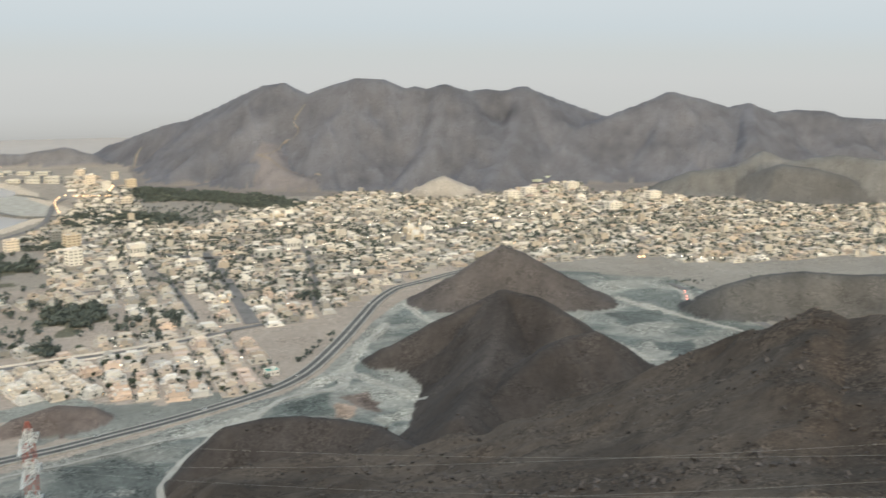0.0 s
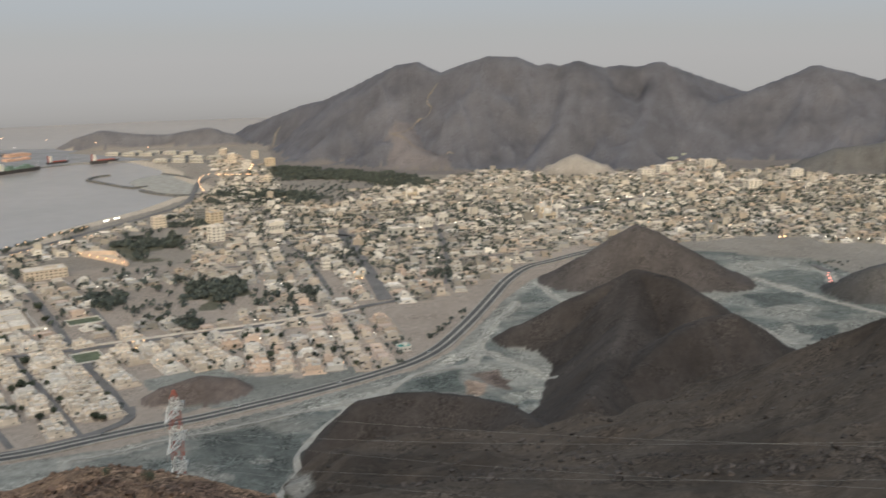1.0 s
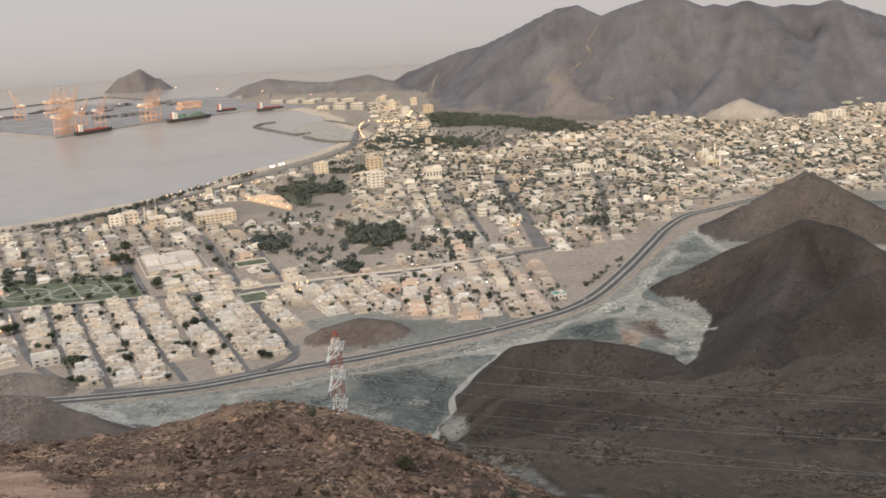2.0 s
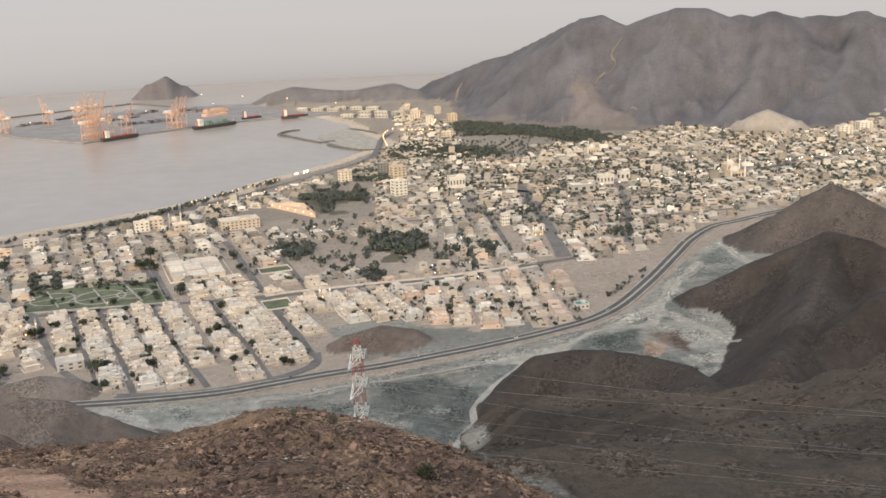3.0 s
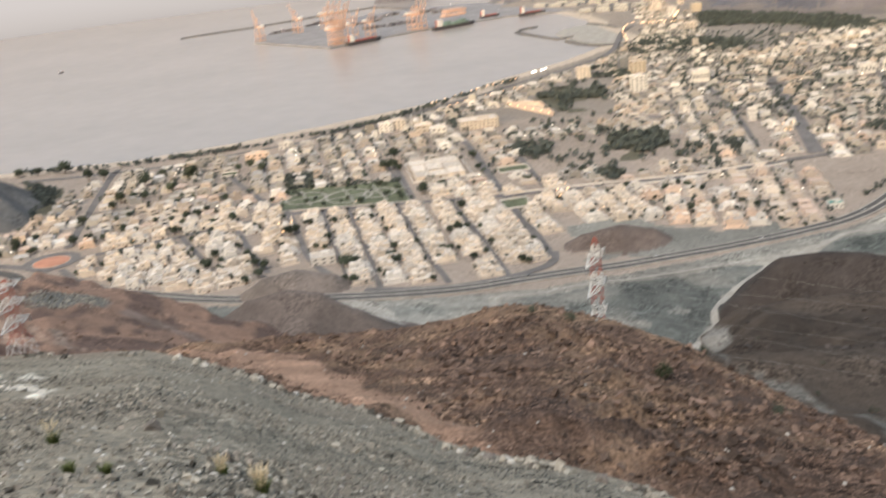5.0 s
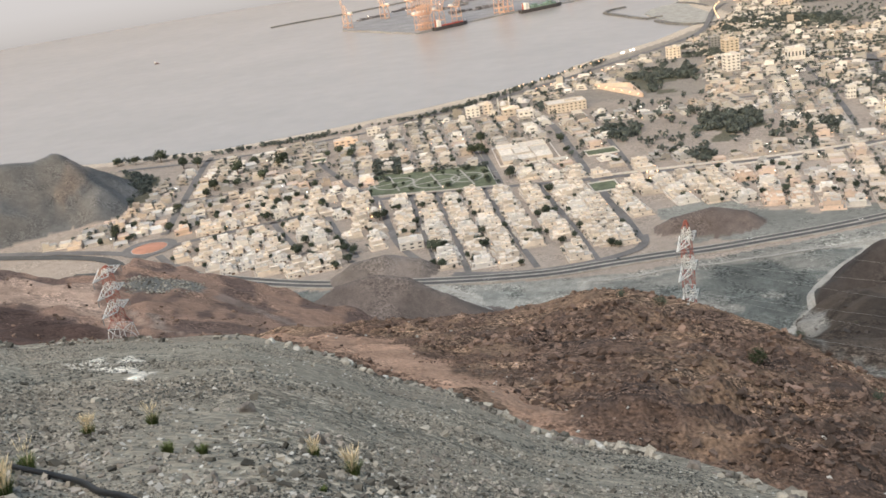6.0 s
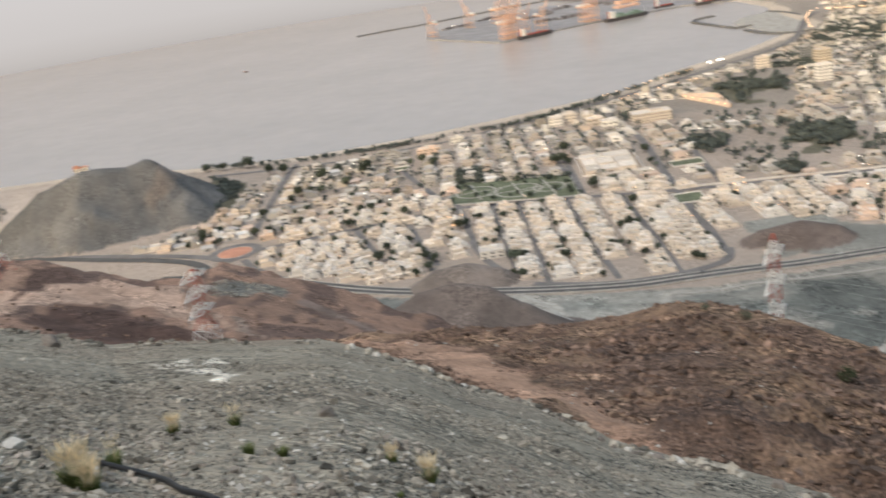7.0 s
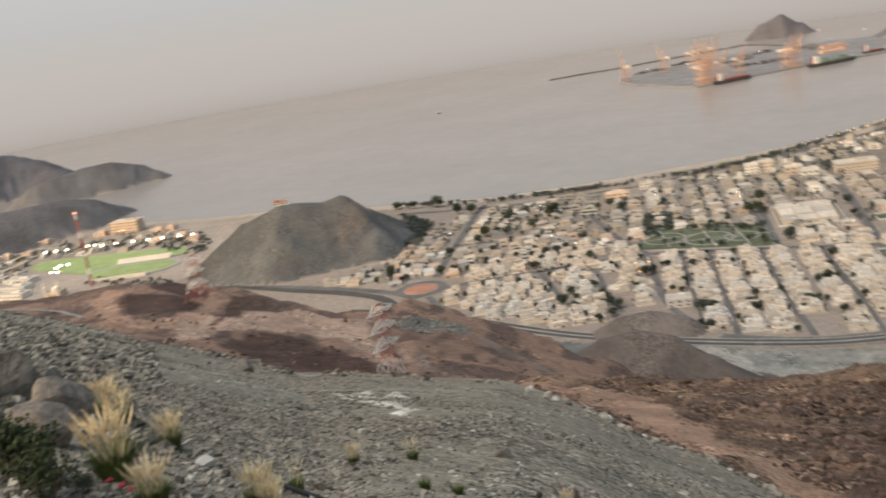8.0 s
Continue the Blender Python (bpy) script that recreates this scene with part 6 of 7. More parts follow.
def harbour_crane(x, y, turn, up=72):
    """A ship-to-shore crane with its boom raised."""
    root = base("harbour_crane", x, y, 4.0, turn)
    g = 44.0
    for sx in (-9, 9):
        for sy in (-15, 15):
            p = Pile()
            p.tube((sx, sy, 0), (sx * 0.9, sy, g), 1.25, 1.0, 4)
            p.make("leg", M_ORANGE_HAZED, root)
    for sy in (-15, 15):
        boxes((0, sy, 2.0, 22, 1.8, 2.2)).make("sill_beam", M_ORANGE_HAZED, root)
        boxes((0, sy, 16.0, 18, 1.6, 1.8)).make("portal_beam", M_ORANGE_HAZED, root)
    for sx in (-8.5, 8.5):
        boxes((sx, 0, 16.0, 1.5, 30, 1.8)).make("portal_beam", M_ORANGE_HAZED, root)
        p = Pile()
        p.tube((sx, -15, 17), (sx, 15, g), 0.6, 0.6, 4)
        p.make("brace", M_ORANGE_HAZED, root)
    boxes((-3, 12, g, 1.6, 58, 3.0), (3, 12, g, 1.6, 58, 3.0)).make("girder", M_ORANGE_HAZED, root)
    boxes((0, 26, g + 3, 10, 14, 6)).make("machine_house", M_SHIPWHITE, root)
    boxes((0, -10, g - 4, 3, 3, 3)).make("cab", M_SHIPWHITE, root)
    for s in (-5, 5):
        p = Pile()
        p.tube((s, -15, g + 2), (s * 0.3, -9, g + 30), 0.9, 0.7, 4)
        p.tube((s, 12, g + 2), (s * 0.3, -9, g + 30), 0.6, 0.6, 4)
        p.make("apex_frame", M_ORANGE_HAZED, root)
    a = radians(up)
    tip = (0, -17 - 56 * math.cos(a), g + 2 + 56 * math.sin(a))
    for s in (-2.4, 2.4):
        p = Pile()
        p.tube((s, -17, g + 2), (s, tip[1], tip[2]), 1.0, 0.8, 4)
        p.make("boom_chord", M_ORANGE_HAZED, root)
    for k in range(5):
        t = (k + 0.5) / 5
        q = (-17 + t * (tip[1] + 17), g + 2 + t * (tip[2] - g - 2))
        p = Pile()
        p.tube((-2.4, *q), (2.4, *q), 0.5, 0.5, 4)
        p.make("boom_tie", M_ORANGE_HAZED, root)
    p = Pile()
    p.tube((0, -9, g + 30), (0, (tip[1] - 17) / 2, (tip[2] + g) / 2 + 4), 0.4, 0.4, 4)
    p.make("stay", M_ORANGE_HAZED, root)
    return tagged(root, "orange ship-to-shore container crane, boom raised", "crane", "cranes of the container port")


QT = math.degrees(math.atan2((-745, 3123)[1] - (-967, 2880)[1], (-745, 3123)[0] - (-967, 2880)[0]))
harbour_crane(*(-1293, 3163), QT + 180)
harbour_crane(*(-1215, 3312), QT + 180, 60)
for k, q in enumerate(((-967, 2924), (-960, 2933), (-953, 2943), (-946, 2952))):
    harbour_crane(*q, QT)
for q in ((-925, 2992), (-885, 3040), (-1132, 3356), (-1120, 3381), (-1105, 3406), (-1081, 3428)):
    harbour_crane(*q, QT, 62)
for q in ((-773, 3132), (-761, 3141), (-749, 3151)):
    harbour_crane(*q, QT, 68)


def ship(x, y, turn, length, beam, hull_mat, cargo, label, aft=1):
    root = base("cargo_ship", x, y, 0.0, turn)
    L, B = length / 2, beam / 2
    prof = [(-L, B * 0.8), (-L * 0.85, B), (L * 0.6, B), (L * 0.85, B * 0.55), (L, 0.3)]
    v, f = [], []
    for z, k in ((-2, 0.9), (4, 1.0), (10, 1.03)):
        v += [(px * (1.0 if z < 5 else 1.02), s * py * k, z) for s in (1, -1) for px, py in (prof if s == 1 else prof[::-1])]
    n = 2 * len(prof)
    for r in range(2):
        f += [(r * n + i, r * n + (i + 1) % n, (r + 1) * n + (i + 1) % n, (r + 1) * n + i) for i in range(n)]
    f.append(tuple(range(2 * n, 3 * n)))
    mesh_ob("hull", v, f, hull_mat, root)
    k = min(1.0, length / 60)
    boxes((-L * 0.72 * aft, 0, 10, length * 0.10, beam * 0.85, 16 * k), (-L * 0.72 * aft, 0, 10 + 16 * k, length * 0.07, beam, 3 * k)).make("superstructure", M_SHIPWHITE, root)
    p = Pile()
    p.tube((-L * 0.86 * aft, 0, 10), (-L * 0.86 * aft, 0, 10 + 20 * k), 2.2 * k, 2.0 * k, 8, True)
    p.make("funnel", M_RED, root)
    r = random.Random(int(length))
    for i in range(7):
        h = r.choice((3, 6, 9, 12)) if cargo else 2 * k
        boxes((L * (-0.48 + 0.18 * i), 0, 10, length * 0.075, beam * 0.86, h)).make("container_bay" if cargo else "hatch", cargo or M_RED, root)
    p = Pile()
    p.tube((L * 0.9, 0, 10), (L * 0.9, 0, 10 + 14 * k), 0.4 * k, 0.3 * k, 5)
    p.make("mast", M_SHIPWHITE, root)
    return tagged(root, label, "ship")


ship(*(-884, 2959), QT, 118, 20, M_HULL, None, "moored cargo ship with red deck and white bridge")
ship(*(-648, 3160), QT - 4, 150, 24, M_HULL, M_BOXGREEN, "dark-hulled container ship moored at the quay")
ship(*(-559, 3314), QT - 10, 70, 14, M_HULL, None, "small dark coaster moored at the quay")
ship(*(-420, 3311), QT - 20, 90, 14, M_HULL, None, "small dark coaster moored at the quay")
boat = ship(*(-1807, 2811), 10, 60, 14, M_HULL, None, "small dark boat in the bay")
boat.scale = (0.25, 0.25, 0.25)
cr = random.Random(4)


def stack(x, y, turn, n, rows, material, label):
    root = base("container_stack", x, y, 4.0, turn)
    for k in range(n):
        boxes((k * 14.0, 0, 0, 12.6, rows * 2.6, 2.6 * cr.choice((2, 3, 4)))).make("container_block", material, root)
    return tagged(root, label, "containers", "container stacks on the quay")


for q, n in (((-1318, 3331), 8), ((-1240, 3481), 8), ((-1048, 3387), 9), ((-1023, 3533), 9), ((-889, 3277), 8), ((-891, 3552), 9), ((-792, 3550), 6), ((-961, 3245), 6)):
    stack(*q, QT, n, 7, M_BOX, "dark stacked shipping containers on the quay")
stack(*(-730, 3416), QT - 4, 6, 12, M_ORANGE_HAZED, "orange stacked shipping containers on the quay")
stack(*(-750, 3535), QT - 4, 6, 12, M_ORANGE_HAZED, "orange stacked shipping containers on the quay")
for q, n in (((-410, 3463), 3), ((-335, 3486), 4), ((-241, 3234), 3), ((-191, 3306), 3)):
    for k in range(n):
        apartment("warehouse", q[0] + 55 * k, q[1] - 22 * k, 44, 24, 9, -20, M_CONCRETE, "grey harbour warehouse with a flat roof", cols=4, floors=1)
row_of_lamps([(-1271, 3208), (-1102, 3290), (-707, 3622)], 6, 24, M_COOL, 1.0)
row_of_lamps([(-1094, 4206), (-744, 3818), (-599, 3763), (-231, 3367)], 5, 26, M_WARM, 1.6)

# ---- the west end: sports ground, hotel, mast ----
TURF = [(-1687, 1132), (-1720, 1181), (-1437, 1285), (-1379, 1250), (-1440, 1176), (-1498, 1111)]
sport = base("sports_ground", 0, 0, 0)
mesh_ob("practice_lawn", [(*q, 5.9) for q in TURF], [tuple(range(len(TURF)))], M_TURF, sport)
pa, pb = Vector((-1471, 1120)), Vector((-1365, 1174))
mid, ax = (pa + pb) / 2, (pb - pa).normalized()
ay = Vector((-ax.y, ax.x))


def oval(r0, r1, half, z, name, material, n=14):
    p = []
    ends = [(1, a) for a in np.linspace(-math.pi / 2, math.pi / 2, n)] + [(-1, a) for a in np.linspace(math.pi / 2, 3 * math.pi / 2, n)]
    for r in (r0, r1):
        for s, a in ends:
            q = mid + ax * (s * half + r * math.cos(a)) + ay * r * math.sin(a)
            p.append((q.x, q.y, z))
    m = len(ends)
    return mesh_ob(name, p, [(k, (k + 1) % m, m + (k + 1) % m, m + k) for k in range(m)] if r0 else [tuple(range(m, 2 * m))], material, sport)


oval(0, 36, 42, 6.0, "pitch", M_TURF)
oval(36.2, 45, 42, 6.05, "running_track", M_LINE)
for s in (-1, 1):
    g = Pile()
    for k in range(6):
        g.box(0, s * (52 + k * 2.2), 0, 100, 2.2, 1.0 + k * 1.1)
    st = g.make("stand", M_WHITE, sport)
    st.matrix_world = Matrix.Translation((mid.x, mid.y, 5.6)) @ Matrix.Rotation(math.atan2(ax.y, ax.x), 4, "Z")
tagged(sport, "floodlit green sports ground with oval running track", "sports ground")
for q in ((-1671, 1162), (-1650, 1170), (-1630, 1179), (-1599, 1203), (-1587, 1211), (-1562, 1205), (-1540, 1221), (-1507, 1234), (-1481, 1246), (-1452, 1255), (-1419, 1267), (-1397, 1279), (-1503, 1046), (-1520, 1070), (-1528, 1085), (-1514, 1090), (-1487, 1047)):
    street_lamp(*q, 26, M_FLOOD, 1.7)
row_of_lamps([(-2107, 1264), (-2011, 1311), (-1979, 1391)], 13, 12, M_FLOOD, 1.5)
apartment("hotel", *(-1711, 1397), 64, 30, 24, 18, M_PEACH, "cream beach hotel lit by warm lamps", cols=7)
row_of_lamps([(-1715, 1379), (-1676, 1397)], 4, 7, M_WARM, 1.2)
for q in ((-1613, 1392), (-1594, 1406), (-1502, 1352), (-1446, 1330), (-1538, 1318), (-1761, 1369), (-1866, 1306), (-1807, 1220), (-1850, 1198)):
    apartment("beach_house", *q, 26, 18, 8, 15, M_PEACH, "low peach building behind the beach", cols=4)
for q in ((-1615, 1061), (-1578, 1022), (-1536, 987)):
    apartment("sports_hall", *q, 60, 26, 8, 12, M_WHITE, "long white sports hall beside the lawn", cols=6, floors=1)
mosque(*(-1440, 1003), 20, 1.1, lit=True)
apartment("hilltop_villa", *(-1219, 1363), 26, 14, 6, 20, M_PEACH, "cream villa with a red roof on the hill")


def lattice(root, levels, halves, bands, r=0.09):
    """Four legs and crossed bracing between levels; each bay takes the next colour."""
    for k in range(len(levels) - 1):
        z0, z1, a, b = levels[k], levels[k + 1], halves[k], halves[k + 1]
        m = bands[k % len(bands)]
        c0 = [(-a, -a, z0), (a, -a, z0), (a, a, z0), (-a, a, z0)]
        c1 = [(-b, -b, z1), (b, -b, z1), (b, b, z1), (-b, b, z1)]
        for i in range(4):
            p = Pile()
            p.tube(c0[i], c1[i], r * 1.6, r * 1.6, 4)
            p.make("leg", m, root)
        for i in range(4):
            j = (i + 1) % 4
            p = Pile()
            p.tube(c0[i], c1[j], r, r, 4)
            p.tube(c0[j], c1[i], r, r, 4)
            p.tube(c1[i], c1[j], r, r, 4)
            p.make("brace", m, root)


M_PYRED = mat("tower_red", (0.40, 0.13, 0.10), rough=0.7, scale=0.5, vary=0.15)
M_PYWHITE = mat("tower_white", (0.85, 0.83, 0.79), rough=0.6, scale=0.5, vary=0.08)
mast = base("radio_mast", *(-1412, 1054))
lv = [k * 10.5 for k in range(13)]
lattice(mast, lv, [2.6 - 1.8 * k / 12 for k in range(13)], (M_PYRED, M_PYRED, M_PYWHITE), 0.15)
o = orb(1.3)
o.v = [(a, b, c + 127) for a, b, c in o.v]
o.make("warning_lamp", glow("red_lamp", (1.0, 0.2, 0.12), 8.0), mast)
tagged(mast, "tall red and white lattice radio mast", "mast")


def power_pylon(eye_top, tall, turn, arm, gap, half, top=3.0):
    """A lattice power pylon: red and white bays, three pairs of cross-arms with insulators."""
    x, y, ztop = eye_top
    root = base("power_pylon", x, y, ztop - tall, turn)
    arms = [tall - top - gap * k for k in (2, 1, 0)]
    lev = [0, tall * 0.2, tall * 0.38, arms[0] - 3.0, arms[0], arms[0] + gap * 0.5, arms[1], arms[1] + gap * 0.5, arms[2], tall - top * 0.35, tall]
    hv = [half * 3.0, half * 2.4, half * 1.9, half * 1.15, half, half, half, half * 0.95, half * 0.85, half * 0.6, 0.3]
    lattice(root, lev, hv, (M_PYRED, M_PYWHITE, M_PYRED, M_PYRED, M_PYWHITE, M_PYRED, M_PYWHITE, M_PYRED, M_PYWHITE, M_PYRED), 0.075)
    tips = []
    for z in arms:
        for s in (-1, 1):
            p = Pile()
            tip = (s * arm, 0, z + 0.3)
            for q in ((s * half, -half, z), (s * half, half, z), (s * half, -half, z + 2.4), (s * half, half, z + 2.4)):
                p.tube(q, tip, 0.17, 0.13, 4)
            for t in (0.3, 0.6):
                w = half * (1 - t)
                xx = s * (half + t * (arm - half))
                p.tube((xx, -w, z + 0.1), (xx, w, z + 0.1), 0.1, 0.1, 4)
                p.tube((xx, -w, z + 0.1), (xx, -w, z + 2.4 * (1 - t)), 0.1, 0.1, 4)
                p.tube((xx, w, z + 0.1), (xx, w, z + 2.4 * (1 - t)), 0.1, 0.1, 4)
            am = p.make("cross_arm", M_PYWHITE, root)
            i = Pile()
            i.tube(tip, (tip[0], 0, z - 2.0), 0.16, 0.16, 6)
            i.make("insulator", M_STEEL, am)
            tips.append(root.matrix_world @ Vector((tip[0], 0, z - 2.0)))
    tagged(root, "red and white lattice power pylon with three cross-arms", "pylon", "power pylons")
    return tips


PY1 = power_pylon((-24, 299, 286), 52, 76, 9.5, 9.8, 1.5, 7.0)
PY2 = power_pylon((-203, 260, 292), 34, 92, 8.0, 6.2, 1.5)
PY3 = power_pylon((-385, 349, 281), 24, 96, 7.5, 6.5, 2.0)


def cable(a, b, sag):
    """One cable: a thin hanging tube."""
    a, b = Vector(a), Vector(b)
    side = (b - a).cross(Vector((0, 0, 1))).normalized() * 0.018
    v, f = [], []
    for k in range(29):
        t = k / 28
        q = a.lerp(b, t) - Vector((0, 0, 4 * sag * t * (1 - t)))
        v += [tuple(q + side), tuple(q + Vector((0, 0, 0.018))), tuple(q - side), tuple(q - Vector((0, 0, 0.018)))]
        if k:
            f += [(4 * k - 4 + i, 4 * k - 4 + (i + 1) % 4, 4 * k + (i + 1) % 4, 4 * k + i) for i in range(4)]
    return tagged(mesh_ob("power_cable", v, f, M_CABLE), "thin pale power cable slung from a pylon", "cable", "cables of the power line")


M_CABLE = mat("weathered_aluminium", (0.36, 0.35, 0.33), rough=0.6, scale=0.5, vary=0.1)
ENDS = [(160, 143, 317), (168, 150, 310), (153, 136, 313), (161, 142, 305), (154, 136, 306), (161, 142, 298)]
for q, e in zip((PY1[4], PY1[5], PY1[2], PY1[3], PY1[0], PY1[1]), ENDS):
    cable(q, e, 3.0)


# ---- dirt tracks and pads on the gravel plain ----
M_CLIMB = mat("mountain_track", (0.19, 0.165, 0.145), rough=1.0, scale=0.05, vary=0.2)


def dirt(name, pts, width, lift=0.5, drape=True, label="pale graded dirt track"):
    return tagged(ribbon(name, pts, width, lift, M_CLIMB if "climbing" in label else M_TRACK, step=6, drape=drape), label, "track", kind="structure")


dirt("track_1", [(375, 1367), (355, 1327), (317, 1277), (273, 1169), (292, 1123), (312, 1079), (324, 1041), (326, 1020)], 4.5)
dirt("track_2", [(271, 1163), (251, 1112), (187, 1097), (156, 1064), (94, 1000), (59, 947), (35, 890), (33, 847), (18, 819), (-4, 810)], 6.5)
dirt("track_3", [(156, 1064), (96, 1020), (-6, 985), (-88, 961), (-153, 936), (-175, 932), (-173, 899)], 4)
dirt("track_4", [(-328, 932), (-296, 909), (-275, 884), (-248, 839)], 5)
dirt("track_5", [(770, 1407), (789, 1337), (803, 1270), (838, 1179), (861, 1062)], 5)
dirt("track_6", [(906, 1445), (878, 1374), (843, 1305)], 5)
dirt("track_7", [(436, 1475), (438, 1403), (445, 1351)], 4)
dirt("track_8", [(622, 1289), (643, 1182), (655, 1103)], 5)
dirt("track_9", [(447, 3052), (475, 2985), (504, 2913), (594, 2843)], 6, 1.5, label="pale track climbing the mountain")
dirt("track_10", [(447, 3052), (483, 3024), (534, 3100), (588, 3143), (586, 3198), (633, 3258)], 4, 1.5, label="pale track climbing the mountain")
dirt("track_11", [(92, 3453), (118, 3612), (144, 3686)], 9, 1.5, label="pale track climbing the mountain")
dirt("track_12", [(-502, 306), (-496, 314), (-483, 324), (-473, 330), (-447, 322)], 3.0, 0.4)
street("street_20", [(903, 1467), (903, 1386), (894, 1262), (893, 1104)], 13, "dark road with evening traffic")


# ---- cars ----
def car(x, y, turn, paint):
    root = base("car", x, y, 6.7, turn)
    p = Pile()
    p.add([(-2.2, -0.9, 0.4), (2.2, -0.9, 0.4), (2.2, 0.9, 0.4), (-2.2, 0.9, 0.4), (-2.2, -0.9, 1.0), (2.1, -0.85, 0.95), (2.1, 0.85, 0.95), (-2.2, 0.9, 1.0)],
          [(0, 1, 5, 4), (1, 2, 6, 5), (2, 3, 7, 6), (3, 0, 4, 7), (4, 5, 6, 7)])
    p.make("body", paint, root)
    p = Pile()
    p.add([(-1.7, -0.85, 0.98), (1.1, -0.85, 0.98), (1.1, 0.85, 0.98), (-1.7, 0.85, 0.98), (-1.3, -0.7, 1.55), (0.4, -0.7, 1.55), (0.4, 0.7, 1.55), (-1.3, 0.7, 1.55)],
          [(0, 1, 5, 4), (1, 2, 6, 5), (2, 3, 7, 6), (3, 0, 4, 7), (4, 5, 6, 7)])
    p.make("cabin", M_GLASS, root)
    for sx in (-1.4, 1.4):
        for sy in (-0.9, 0.9):
            w = Pile()
            w.tube((sx, sy - 0.1, 0.33), (sx, sy + 0.1, 0.33), 0.33, 0.33, 10, True)
            w.make("wheel", M_HULL, root)
    return tagged(root, "pale car driving on the highway", "car", "cars on the highway")


hw = smooth_line(HIGHWAY, 12)
vr = random.Random(12)
for k in range(16):
    i = int((k + vr.random()) / 16 * (len(hw) - 2)) + 1
    t = (hw[i + 1] - hw[i - 1]).normalized()
    s = vr.choice((-1, 1)) * vr.choice((3.4, 6.4))
    car(hw[i].x - t.y * s, hw[i].y + t.x * s, math.degrees(math.atan2(t.y, t.x)) + (0 if s > 0 else 180), vr.choice((M_SHIPWHITE, M_SHIPWHITE, M_STEEL)))

# ---- stones of the near slopes ----
M_GREYSTONE = mat("grey_stone", (0.262, 0.236, 0.194), rough=0.95, scale=2.0, vary=0.25, bump=0.02, bscale=20, island=0.78)
M_DARKGRAVEL = mat("dark_gravel", (0.098, 0.097, 0.086), rough=0.95, scale=2.0, vary=0.25, bump=0.01, bscale=25, island=0.6)
M_WARMSTONE = mat("warm_stone", (0.30, 0.262, 0.222), rough=0.95, scale=2.0, vary=0.25, bump=0.02, bscale=20, island=0.5)
M_BROWNSTONE = mat("brown_stone", (0.165, 0.111, 0.084), rough=0.95, scale=0.8, vary=0.3, bump=0.05, bscale=6, island=0.65)
M_OUTCROP = mat("outcrop_stone", (0.112, 0.08, 0.063), rough=0.95, scale=1.0, vary=0.35, bump=0.08, bscale=5, island=0.5)
M_DARKSTONE = mat("dark_stone", (0.078, 0.066, 0.06), rough=0.95, scale=0.2, vary=0.3, island=0.4)
M_PALESTONE = mat("pale_stone", (0.50, 0.47, 0.42), rough=0.95, scale=1.5, vary=0.2, bump=0.02, bscale=15, island=0.3)
M_BOULDER = mat("boulder_stone", (0.21, 0.182, 0.156), rough=0.95, scale=1.8, vary=0.42, bump=0.12, bscale=7)
ROCK_V = np.array([(-1, -1, -1), (1, -1, -1), (1, 1, -1), (-1, 1, -1), (-1, -1, 1), (1, -1, 1), (1, 1, 1), (-1, 1, 1)]) * 0.72
ROCK_F = np.array([(0, 1, 5), (0, 5, 4), (1, 2, 6), (1, 6, 5), (2, 3, 7), (2, 7, 6), (3, 0, 4), (3, 4, 7), (4, 5, 6), (4, 6, 7), (3, 2, 1), (3, 1, 0)])
SHARD = (np.array([(-0.8, -0.7, -0.7), (0.8, -0.6, -0.7), (0.6, 0.8, -0.7), (-0.7, 0.6, -0.7), (0.1, 0.0, 0.9)]), np.array([(0, 1, 4), (1, 2, 4), (2, 3, 4), (3, 0, 4)]))


def stones(name, x, y, size, material, label, seed, sink=0.25, shape=(ROCK_V, ROCK_F)):
    """Angular broken stones, each turned and squashed its own way."""
    g = np.random.default_rng(seed)
    n = len(x)
    z = land(x[None], y[None])[0][0]
    rock_v, rock_f = shape
    c = len(rock_v)
    v = rock_v[None] * g.uniform(0.45, 1.25, (n, c, 3)) * np.stack([g.uniform(0.7, 1.4, n), g.uniform(0.6, 1.1, n), g.uniform(0.3, 0.75, n)], axis=-1)[:, None]
    a, b = g.uniform(0, 6.28, n), g.uniform(-0.8, 0.8, n)
    ca, sa, cb, sb = np.cos(a)[:, None], np.sin(a)[:, None], np.cos(b)[:, None], np.sin(b)[:, None]
    vx, vy, vz = v[..., 0], v[..., 1], v[..., 2]
    vx, vz = vx * cb - vz * sb, vx * sb + vz * cb
    vx, vy = vx * ca - vy * sa, vx * sa + vy * ca
    v = np.stack([vx, vy, vz], axis=-1) * size[:, None, None] * 0.5
    v += np.stack([x, y, z + size * (0.25 - sink * 0.5)], axis=-1)[:, None]
    f = (rock_f[None] + (np.arange(n) * c)[:, None, None]).reshape(-1, 3)
    me = bpy.data.meshes.new(name)
    me.vertices.add(n * c)
    me.vertices.foreach_set("co", v.astype(np.float32).ravel())
    me.loops.add(f.size)
    me.loops.foreach_set("vertex_index", f.astype(np.int32).ravel())
    me.polygons.add(len(f))
    me.polygons.foreach_set("loop_start", np.arange(0, f.size, 3, dtype=np.int32))
    me.polygons.foreach_set("loop_total", np.full(len(f), 3, dtype=np.int32))
    me.update(calc_edges=True)
    me.shade_flat()
    me.materials.append(material)
    return tagged(new(name, me), label, "stones", kind="stuff")


